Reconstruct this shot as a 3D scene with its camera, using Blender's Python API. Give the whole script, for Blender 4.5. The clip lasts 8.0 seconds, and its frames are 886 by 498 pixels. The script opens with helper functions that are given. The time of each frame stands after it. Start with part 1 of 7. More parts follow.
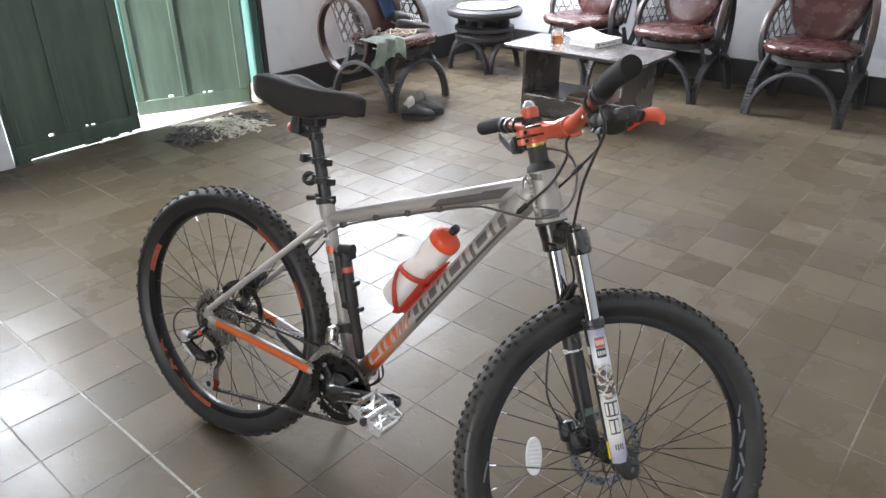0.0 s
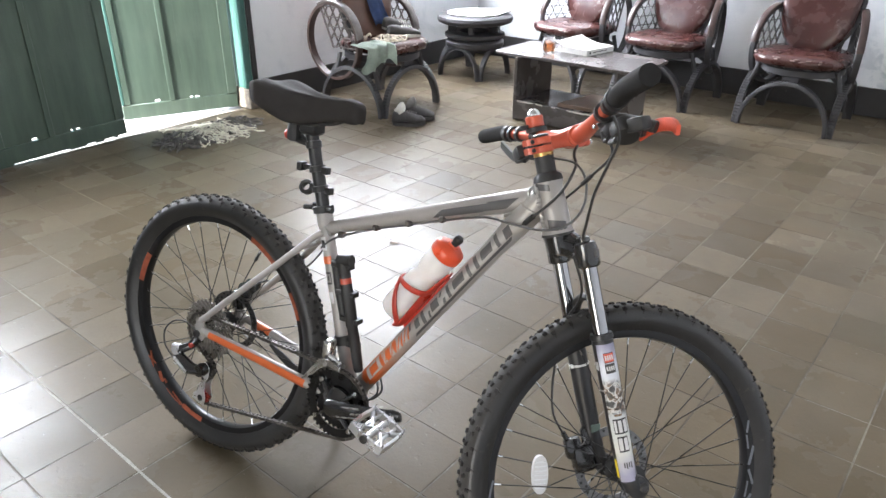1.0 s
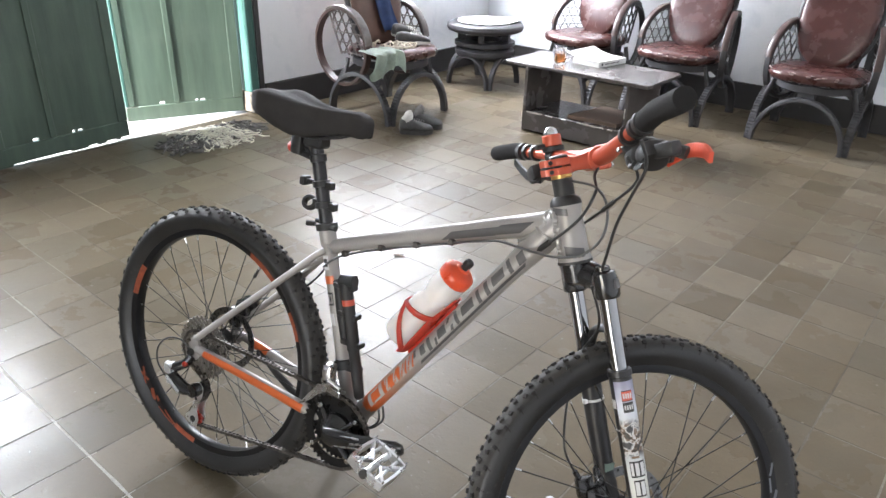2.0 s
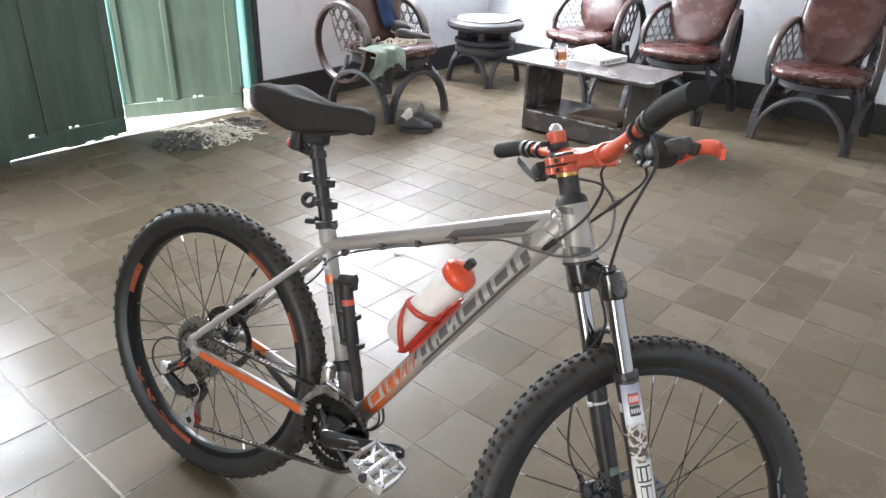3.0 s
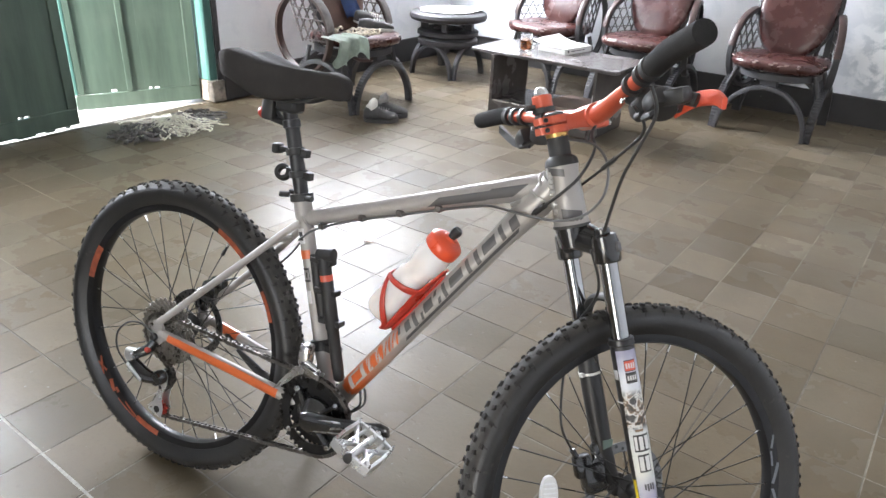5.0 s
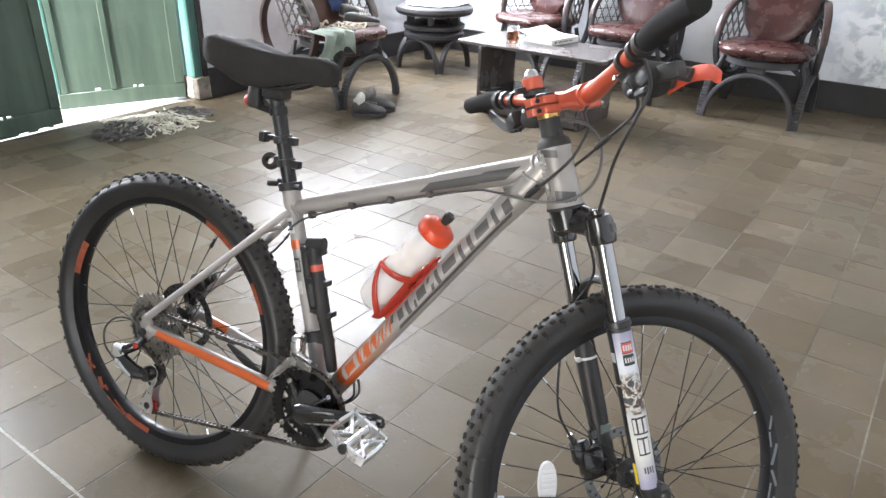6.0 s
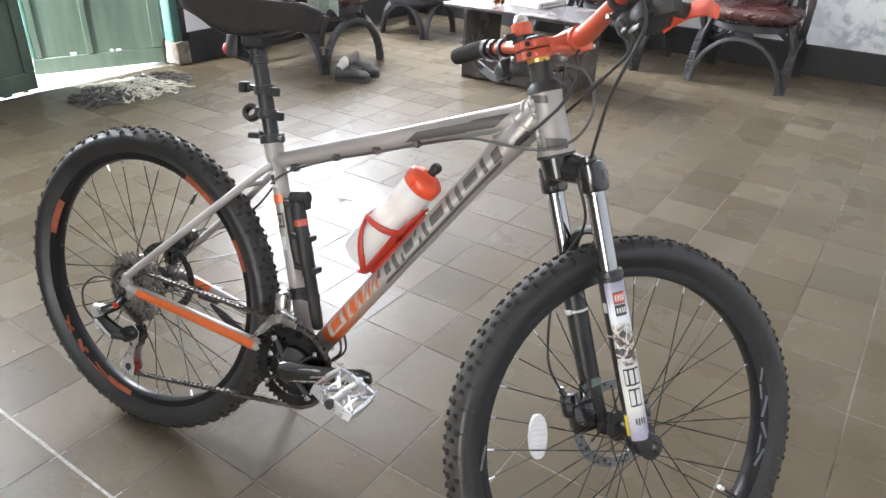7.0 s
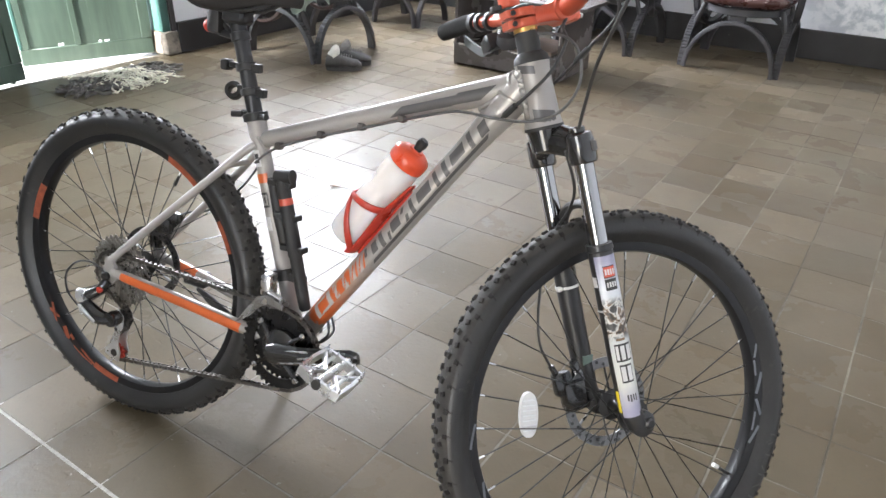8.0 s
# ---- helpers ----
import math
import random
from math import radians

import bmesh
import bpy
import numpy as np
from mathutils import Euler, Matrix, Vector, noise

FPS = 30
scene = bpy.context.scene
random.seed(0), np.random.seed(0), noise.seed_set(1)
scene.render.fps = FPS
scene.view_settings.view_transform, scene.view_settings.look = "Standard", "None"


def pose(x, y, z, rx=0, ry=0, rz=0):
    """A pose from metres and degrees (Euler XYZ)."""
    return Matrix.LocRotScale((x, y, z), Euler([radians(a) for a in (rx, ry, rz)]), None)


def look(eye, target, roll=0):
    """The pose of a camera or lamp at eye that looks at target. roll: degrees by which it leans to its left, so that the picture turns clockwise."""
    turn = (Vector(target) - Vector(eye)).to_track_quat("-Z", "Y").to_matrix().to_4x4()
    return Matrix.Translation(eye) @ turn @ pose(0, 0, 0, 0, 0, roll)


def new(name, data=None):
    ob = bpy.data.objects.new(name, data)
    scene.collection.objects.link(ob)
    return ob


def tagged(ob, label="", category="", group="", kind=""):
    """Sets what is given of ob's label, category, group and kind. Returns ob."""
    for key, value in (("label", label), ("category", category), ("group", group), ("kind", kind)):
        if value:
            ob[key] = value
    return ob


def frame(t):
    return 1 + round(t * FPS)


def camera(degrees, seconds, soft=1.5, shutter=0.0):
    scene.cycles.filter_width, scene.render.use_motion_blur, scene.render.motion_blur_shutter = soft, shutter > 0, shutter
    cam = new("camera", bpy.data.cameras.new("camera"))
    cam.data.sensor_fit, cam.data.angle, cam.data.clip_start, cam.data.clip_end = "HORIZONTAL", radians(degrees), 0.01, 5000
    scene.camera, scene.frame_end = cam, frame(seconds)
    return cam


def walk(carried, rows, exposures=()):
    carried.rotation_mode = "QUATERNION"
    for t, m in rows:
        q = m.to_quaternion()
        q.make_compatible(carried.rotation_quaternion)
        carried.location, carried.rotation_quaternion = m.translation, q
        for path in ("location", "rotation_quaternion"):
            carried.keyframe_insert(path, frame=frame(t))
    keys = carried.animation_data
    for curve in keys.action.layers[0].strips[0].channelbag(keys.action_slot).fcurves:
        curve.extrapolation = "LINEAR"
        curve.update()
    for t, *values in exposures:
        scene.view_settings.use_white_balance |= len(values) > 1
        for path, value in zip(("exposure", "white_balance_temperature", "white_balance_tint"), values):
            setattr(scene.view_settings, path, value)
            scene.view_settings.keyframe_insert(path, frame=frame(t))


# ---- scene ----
cam = camera(64.3, 8.0)
PATH = [
    (0, (2.307, -0.566, 1.328), (1.148, 0.784, 0.415), -0.5),
    (0.5, (2.27, -0.568, 1.326), (1.122, 0.81, 0.442), -0.7),
    (1, (2.253, -0.558, 1.32), (1.122, 0.825, 0.422), 0.3),
    (1.5, (2.218, -0.525, 1.318), (1.075, 0.86, 0.436), 1.3),
    (3, (2.167, -0.484, 1.303), (1.029, 0.901, 0.416), 1.8),
    (3.5, (2.162, -0.487, 1.29), (1.03, 0.914, 0.42), 1.6),
    (4, (2.15, -0.502, 1.274), (1.061, 0.945, 0.425), 2.1),
    (4.5, (2.141, -0.509, 1.257), (1.063, 0.954, 0.421), 2.1),
    (4.7, (2.129, -0.497, 1.242), (1.07, 0.961, 0.375), 2.5),
    (6, (2.113, -0.487, 1.199), (1.086, 0.982, 0.312), 1.7),
    (6.5, (2.109, -0.483, 1.173), (1.137, 1.008, 0.261), 2.1),
    (7, (2.105, -0.48, 1.152), (1.133, 0.985, 0.199), 2.0),
    (7.5, (2.111, -0.476, 1.135), (1.147, 0.991, 0.177), 1.8),
    (8, (2.115, -0.465, 1.117), (1.156, 0.998, 0.148), 1.5),
]
EXPOSURES = [(0.0, 2.73), (0.5, 2.86), (1.5, 2.94), (3.0, 2.97), (4.5, 3.00), (6.5, 3.10), (8.0, 3.12)]
walk(cam, [(t, look(eye, target, roll)) for t, eye, target, roll in PATH], EXPOSURES)

# ---- world, sun, window light ----
world = bpy.data.worlds.new("daylight")
scene.world = world
world.use_nodes = True
wn = world.node_tree
sky = wn.nodes.new("ShaderNodeTexSky")
sky.sky_type, sky.sun_disc = "NISHITA", False
sky.sun_elevation, sky.sun_rotation = radians(34), radians(187)
wn.links.new(sky.outputs[0], wn.nodes["Background"].inputs[0])
wn.nodes["Background"].inputs[1].default_value = 0.09
sun = new("sun", bpy.data.lights.new("sun", "SUN"))
sun.data.energy, sun.data.angle, sun.data.color = 2.3, radians(0.6), (1.0, 0.95, 0.87)
sun.matrix_world = look((0, 0, 0), (0.10, 0.82, -0.56))


def window_light(name, loc, toward, wide, high, watts, color):
    """Sky light outside an opening, shining into the room."""
    lamp = new(name, bpy.data.lights.new(name, "AREA"))
    lamp.data.shape, lamp.data.size, lamp.data.size_y = "RECTANGLE", wide, high
    lamp.data.energy, lamp.data.color = watts, color
    lamp.matrix_world = look(loc, Vector(loc) + Vector(toward))
    return lamp


window_light("window_light", (-2.34, 0.25, 1.80), (1, 0, -0.8), 0.86, 1.50, 64, (0.88, 0.92, 1.0))
window_light("window_light", (-2.34, 3.66, 2.06), (1, 0, -0.85), 1.86, 1.80, 90, (0.90, 0.92, 1.0))
# added fill lamp, unseen and without a known source, for the bicycle's near side
window_light("fill_light", (2.05, -3.36, 1.10), (0, 1, 0), 1.10, 2.05, 5, (1.0, 0.965, 0.94))


# ---- helpers for meshes ----
def finish(name, bm, material, angle=38.0):
    """A mesh from a bmesh, smooth but for edges sharper than the angle."""
    bmesh.ops.recalc_face_normals(bm, faces=bm.faces)
    limit = radians(angle)
    for f in bm.faces:
        f.smooth = True
    for e in bm.edges:
        if len(e.link_faces) != 2 or e.calc_face_angle(0.0) > limit:
            e.smooth = False
    me = bpy.data.meshes.new(name)
    bm.to_mesh(me)
    bm.free()
    for m in material if isinstance(material, (list, tuple)) else [material]:
        me.materials.append(m)
    return me


def part(name, bm, material, parent, label="", angle=38.0):
    ob = new(name, finish(name, bm, material, angle))
    ob.parent = parent
    if label:
        ob["label"] = label
    return ob


def thing(name, m, label, category, group=""):
    ob = new(name)
    ob.empty_display_size = 0.1
    ob.matrix_world = m
    return tagged(ob, label, category, group)


def single(name, bm, material, label, category, group="", kind="", m=None, angle=38.0):
    ob = new(name, finish(name, bm, material, angle))
    if m is not None:
        ob.matrix_world = m
    return tagged(ob, label, category, group, kind)


def box(bm, x0, x1, y0, y1, z0, z1, bevel=0.0, m=None, seg=1):
    """An upright box; bevelled edges where asked."""
    r = bmesh.ops.create_cube(bm, size=1.0)
    vs = r["verts"]
    t = Matrix.Translation(((x0 + x1) / 2, (y0 + y1) / 2, (z0 + z1) / 2)) @ Matrix.Diagonal((x1 - x0, y1 - y0, z1 - z0, 1))
    bmesh.ops.transform(bm, matrix=t, verts=vs)
    if bevel:
        es = list({e for v in vs for e in v.link_edges})
        vs = list({v for f in bmesh.ops.bevel(bm, geom=es, offset=bevel, segments=seg, affect="EDGES", profile=0.5)["faces"] for v in f.verts} | {v for v in vs if v.is_valid})
    if m is not None:
        bmesh.ops.transform(bm, matrix=m, verts=vs)
    return vs


def rings(bm, loops, closed=False, caps=True):
    """Skin between loops of points with equal counts."""
    rows = [[bm.verts.new(p) for p in loop] for loop in loops]
    n = len(rows[0])
    pairs = list(zip(rows, rows[1:])) + ([(rows[-1], rows[0])] if closed else [])
    for a, b in pairs:
        for i in range(n):
            j = (i + 1) % n
            bm.faces.new((a[i], a[j], b[j], b[i]))
    if caps and not closed:
        bm.faces.new(list(reversed(rows[0])))
        bm.faces.new(rows[-1])
    return rows


def smooth_path(pts, n=6, closed=False):
    """A Catmull-Rom line through the points."""
    ps = [Vector(p) for p in pts]
    out = []
    count = len(ps) if closed else len(ps) - 1
    for i in range(count):
        if closed:
            a, b, c, d = (ps[(i + k) % len(ps)] for k in (-1, 0, 1, 2))
        else:
            a, b, c, d = ps[max(i - 1, 0)], ps[i], ps[i + 1], ps[min(i + 2, len(ps) - 1)]
        for k in range(n):
            t = k / n
            out.append(0.5 * ((2 * b) + (c - a) * t + (2 * a - 5 * b + 4 * c - d) * t * t + (3 * b - a - 3 * c + d) * t ** 3))
    if not closed:
        out.append(ps[-1])
    return out


def tube(bm, pts, radius, seg=10, caps=True, closed=False, flat=1.0, ref=None):
    """A pipe along the points; radius a number or one a point; flat squeezes it along the second axis."""
    ps = [Vector(p) for p in pts]
    rs = radius if isinstance(radius, (list, tuple)) else [radius] * len(ps)
    loops, side = [], None
    for i, p in enumerate(ps):
        a = ps[i - 1] if i or closed else ps[0]
        b = ps[(i + 1) % len(ps)] if i + 1 < len(ps) or closed else ps[-1]
        way = (b - a).normalized()
        if ref is not None:
            side = Vector(ref) - way * way.dot(Vector(ref))
        elif side is None:
            side = way.orthogonal()
        else:
            side = side - way * way.dot(side)
        side.normalize()
        up = way.cross(side)
        loops.append([p + rs[i] * (math.cos(k) * side + flat * math.sin(k) * up) for k in (2 * math.pi * j / seg for j in range(seg))])
    return rings(bm, loops, closed, caps)


def band(bm, pts, section, ref, closed=False):
    """A strip of the given section (pairs along ref and across it) swept along the points."""
    ps = [Vector(p) for p in pts]
    ref = Vector(ref).normalized()
    loops = []
    for i, p in enumerate(ps):
        a = ps[i - 1] if i or closed else ps[0]
        b = ps[(i + 1) % len(ps)] if i + 1 < len(ps) or closed else ps[-1]
        way = (b - a).normalized()
        out = way.cross(ref).normalized()
        loops.append([p + u * ref + v * out for u, v in section])
    return rings(bm, loops, closed)


def lathe(bm, profile, m=None, seg=24, closed=False):
    """Turns (radius, height) pairs about z; closed profiles make rings."""
    m = m or Matrix()
    cols = []
    for j in range(seg):
        c, s = math.cos(2 * math.pi * j / seg), math.sin(2 * math.pi * j / seg)
        cols.append([bm.verts.new(m @ Vector((r * c, r * s, h))) for r, h in profile])
    n = len(profile)
    for j in range(seg):
        a, b = cols[j], cols[(j + 1) % seg]
        for i in range(n if closed else n - 1):
            k = (i + 1) % n
            bm.faces.new((a[i], b[i], b[k], a[k]))
    if not closed:
        if profile[0][0] > 1e-6:
            bm.faces.new([c[0] for c in reversed(cols)])
        if profile[-1][0] > 1e-6:
            bm.faces.new([c[-1] for c in cols])
    bmesh.ops.remove_doubles(bm, verts=[v for c in cols for v in c], dist=1e-6)


def plate(bm, outline, thick, m):
    """A flat piece: an outline in x and y, extruded along z, then placed."""
    low = [bm.verts.new(m @ Vector((x, y, -thick / 2))) for x, y in outline]
    top = [bm.verts.new(m @ Vector((x, y, thick / 2))) for x, y in outline]
    n = len(low)
    bm.faces.new(list(reversed(low)))
    bm.faces.new(top)
    for i in range(n):
        j = (i + 1) % n
        bm.faces.new((low[i], low[j], top[j], top[i]))


def basis(origin, x, y, z):
    m = Matrix((Vector(x), Vector(y), Vector(z))).transposed().to_4x4()
    m.translation = Vector(origin)
    return m


def along(a, b):
    """A pose at a whose z runs to b."""
    a, b = Vector(a), Vector(b)
    return Matrix.Translation(a) @ (b - a).to_track_quat("Z", "Y").to_matrix().to_4x4()


# ---- materials ----
def nodes_of(name):
    m = bpy.data.materials.new(name)
    m.use_nodes = True
    t = m.node_tree
    return m, t, t.nodes["Principled BSDF"]


def node(t, kind, links=(), **values):
    """A node with inputs set by name; links: (input, socket) pairs."""
    n = t.nodes.new(kind)
    for key, value in values.items():
        n.inputs[key].default_value = value
    for key, socket in links:
        t.links.new(socket, n.inputs[key])
    return n


def noise_tex(t, scale, detail=4.0, rough=0.55, coords=None, distort=0.0):
    n = node(t, "ShaderNodeTexNoise", Scale=scale, Detail=detail, Roughness=rough, Distortion=distort)
    if coords is None:
        coords = t.nodes.new("ShaderNodeTexCoord").outputs["Object"]
    t.links.new(coords, n.inputs["Vector"])
    return n.outputs["Fac"]


def ramp(t, socket, stops):
    r = t.nodes.new("ShaderNodeValToRGB")
    e = r.color_ramp.elements
    while len(e) < len(stops):
        e.new(0.5)
    for el, (pos, col) in zip(e, stops):
        el.position = pos
        el.color = (*col, 1) if isinstance(col, tuple) else (col, col, col, 1)
    t.links.new(socket, r.inputs[0])
    return r.outputs[0]


def mix(t, fac, a, b, blend="MIX"):
    n = t.nodes.new("ShaderNodeMix")
    n.data_type, n.blend_type = "RGBA", blend
    for key, value in ((0, fac), (6, a), (7, b)):
        if isinstance(value, bpy.types.NodeSocket):
            t.links.new(value, n.inputs[key])
        else:
            n.inputs[key].default_value = value if key == 0 else (*value, 1)
    return n.outputs[2]


def surface(name, color, rough=0.5, metal=0.0, vary=0.25, scale=12.0, fine=140.0, bump=0.15, worn=None, wear=0.0, coat=0.0, dist=0.002):
    """A painted, rubber, metal or cloth surface with broad and fine variation, and wear in patches."""
    m, t, b = nodes_of(name)
    co = t.nodes.new("ShaderNodeTexCoord").outputs["Object"]
    broad, small = noise_tex(t, scale, 5, 0.6, co), noise_tex(t, fine, 3, 0.6, co)
    dark = tuple(c * (1 - vary) for c in color)
    light = tuple(min(1.0, c * (1 + vary)) for c in color)
    col = mix(t, ramp(t, broad, [(0.3, 0.0), (0.7, 1.0)]), dark, light)
    col = mix(t, ramp(t, small, [(0.35, 0.0), (0.65, 0.22)]), col, dark)
    if worn:
        patch = noise_tex(t, scale * 2.3, 8, 0.68, co)
        col = mix(t, ramp(t, patch, [(1 - wear, 0.0), (min(1.0, 1.05 - wear), 1.0)]), col, worn)
    t.links.new(col, b.inputs["Base Color"])
    t.links.new(ramp(t, broad, [(0.3, max(0.02, rough - 0.08)), (0.7, min(1.0, rough + 0.08))]), b.inputs["Roughness"])
    b.inputs["Metallic"].default_value = metal
    b.inputs["Coat Weight"].default_value = coat
    b.inputs["Coat Roughness"].default_value = 0.12
    if bump:
        bp = node(t, "ShaderNodeBump", [("Height", small)], Strength=bump, Distance=dist)
        t.links.new(bp.outputs[0], b.inputs["Normal"])
    return m


def floor_material(name, island):
    """Old polished cement tile: olive grey, every tile its own tone, stained, scratched, waxed."""
    m, t, b = nodes_of(name)
    co = t.nodes.new("ShaderNodeNewGeometry")
    rnd = co.outputs["Random Per Island"] if island else t.nodes.new("ShaderNodeObjectInfo").outputs["Random"]
    pos = co.outputs["Position"]
    tone = ramp(t, rnd, [(0.0, (0.080, 0.061, 0.036)), (0.15, (0.093, 0.071, 0.043)), (0.5, (0.106, 0.081, 0.050)), (0.80, (0.118, 0.091, 0.057)), (0.92, (0.148, 0.117, 0.079)), (1.0, (0.092, 0.077, 0.056))])
    shifted = node(t, "ShaderNodeVectorMath", [(0, pos)])
    shifted.operation = "ADD"
    comb = node(t, "ShaderNodeCombineXYZ", [("Z", rnd)])
    up = node(t, "ShaderNodeVectorMath", [(0, comb.outputs[0])])
    up.operation = "SCALE"
    up.inputs["Scale"].default_value = 40.0
    t.links.new(up.outputs[0], shifted.inputs[1])
    own = shifted.outputs[0]
    cloud = noise_tex(t, 7.0, 6, 0.62, own, 0.6)
    grain = noise_tex(t, 90.0, 4, 0.65, pos)
    stain = noise_tex(t, 1.6, 5, 0.6, pos)
    col = mix(t, ramp(t, cloud, [(0.30, 0.0), (0.75, 0.30)]), tone, (0.076, 0.062, 0.038))
    col = mix(t, ramp(t, stain, [(0.46, 0.0), (0.72, 0.36)]), col, (0.145, 0.126, 0.090))
    col = mix(t, ramp(t, grain, [(0.52, 0.0), (0.75, 0.30)]), col, (0.065, 0.058, 0.045))
    patch = noise_tex(t, 3.4, 6, 0.6, pos, 0.1)
    col = mix(t, ramp(t, patch, [(0.47, 0.0), (0.66, 0.34)]), col, (0.080, 0.070, 0.048))
    speck = noise_tex(t, 46.0, 2, 0.5, pos)
    col = mix(t, ramp(t, speck, [(0.735, 0.0), (0.76, 0.28)]), col, (0.42, 0.40, 0.36))
    t.links.new(col, b.inputs["Base Color"])
    wipe = noise_tex(t, 2.6, 6, 0.62, pos, 0.15)
    t.links.new(ramp(t, wipe, [(0.3, 0.42), (0.7, 0.58)]), b.inputs["Roughness"])
    b.inputs["Specular IOR Level"].default_value = 0.12
    # every tile has its own polish
    far = node(t, "ShaderNodeMath", [(0, rnd)])
    far.operation = "MULTIPLY"
    far.inputs[1].default_value = 17.3
    own_rnd = node(t, "ShaderNodeMath", [(0, far.outputs[0])])
    own_rnd.operation = "FRACT"
    t.links.new(ramp(t, own_rnd.outputs[0], [(0.0, 0.18), (1.0, 0.33)]), b.inputs["Coat Weight"])
    gloss = node(t, "ShaderNodeMath", [(0, own_rnd.outputs[0]), (2, ramp(t, wipe, [(0.3, 0.18), (0.7, 0.33)]))])
    gloss.operation = "MULTIPLY_ADD"
    gloss.inputs[1].default_value = 0.07
    t.links.new(gloss.outputs[0], b.inputs["Coat Roughness"])
    wavy = noise_tex(t, 9.0, 3, 0.5, own)
    pit = ramp(t, noise_tex(t, 34.0, 2, 0.5, pos), [(0.66, 0.0), (0.71, 1.0)])
    h = node(t, "ShaderNodeMath", [(0, grain), (1, wavy)])
    h.operation = "MULTIPLY_ADD"
    h.inputs[1].default_value = 0.25
    t.links.new(wavy, h.inputs[2])
    dent = node(t, "ShaderNodeMath", [(0, pit), (2, h.outputs[0])])
    dent.operation = "MULTIPLY_ADD"
    dent.inputs[1].default_value = -0.5
    bp = node(t, "ShaderNodeBump", [("Height", dent.outputs[0])], Strength=0.18, Distance=0.004)
    t.links.new(bp.outputs[0], b.inputs["Coat Normal"])
    t.links.new(bp.outputs[0], b.inputs["Normal"])
    return m


def joint_material():
    """Joint filler: chalky white in stretches, dirty grey elsewhere."""
    m, t, b = nodes_of("joint_filler")
    pos = t.nodes.new("ShaderNodeNewGeometry").outputs["Position"]
    patch = noise_tex(t, 2.1, 6, 0.68, pos)
    small = noise_tex(t, 60.0, 4, 0.6, pos)
    col = mix(t, ramp(t, patch, [(0.42, 0.0), (0.64, 1.0)]), (0.074, 0.061, 0.044), (0.27, 0.243, 0.20))
    # the joint along y = 0 was refilled with white chalky grout
    y = node(t, "ShaderNodeSeparateXYZ", [("Vector", pos)]).outputs["Y"]
    near = node(t, "ShaderNodeMath", [(0, y)])
    near.operation = "ABSOLUTE"
    grout = ramp(t, noise_tex(t, 5.0, 4, 0.6, pos), [(0.30, 0.25), (0.48, 1.0)])
    line = node(t, "ShaderNodeMath", [(0, near.outputs[0])])
    line.operation = "LESS_THAN"
    line.inputs[1].default_value = 0.02
    both = node(t, "ShaderNodeMath", [(0, line.outputs[0]), (1, grout)])
    both.operation = "MULTIPLY"
    col = mix(t, both.outputs[0], col, (0.44, 0.415, 0.37))
    col = mix(t, ramp(t, small, [(0.4, 0.0), (0.7, 0.5)]), col, (0.07, 0.06, 0.043))
    t.links.new(col, b.inputs["Base Color"])
    b.inputs["Roughness"].default_value = 0.8
    return m


def wall_material():
    """Whitewashed plaster with grey damp clouds and flaking, cooler towards the patches."""
    m, t, b = nodes_of("whitewashed_plaster")
    pos = t.nodes.new("ShaderNodeNewGeometry").outputs["Position"]
    broad, mid, small = noise_tex(t, 0.9, 5, 0.6, pos), noise_tex(t, 4.5, 7, 0.66, pos, 0.5), noise_tex(t, 70.0, 4, 0.6, pos)
    col = mix(t, ramp(t, broad, [(0.35, 0.0), (0.7, 1.0)]), (0.66, 0.68, 0.71), (0.75, 0.76, 0.775))
    col = mix(t, ramp(t, mid, [(0.52, 0.0), (0.72, 0.5)]), col, (0.48, 0.52, 0.56))
    # damp, flaking stretch low on the back wall
    d = node(t, "ShaderNodeVectorMath", [(0, pos)])
    d.operation = "DISTANCE"
    d.inputs[1].default_value = (1.85, 4.84, 0.42)
    near = ramp(t, d.outputs["Value"], [(0.25, 1.0), (0.62, 0.0)])
    flake = ramp(t, noise_tex(t, 8.0, 7, 0.6, pos, 0.4), [(0.44, 0.0), (0.54, 1.0)])
    both = node(t, "ShaderNodeMath", [(0, near), (1, flake)])
    both.operation = "MULTIPLY"
    col = mix(t, near, col, (0.44, 0.475, 0.51))
    col = mix(t, both.outputs[0], col, (0.76, 0.77, 0.78))
    col = mix(t, ramp(t, small, [(0.55, 0.0), (0.8, 0.15)]), col, (0.5, 0.5, 0.5))
    t.links.new(col, b.inputs["Base Color"])
    b.inputs["Roughness"].default_value = 0.85
    h = node(t, "ShaderNodeMath", [(0, mid), (1, small)])
    h.operation = "ADD"
    bp = node(t, "ShaderNodeBump", [("Height", h.outputs[0])], Strength=0.25, Distance=0.006)
    t.links.new(bp.outputs[0], b.inputs["Normal"])
    return m


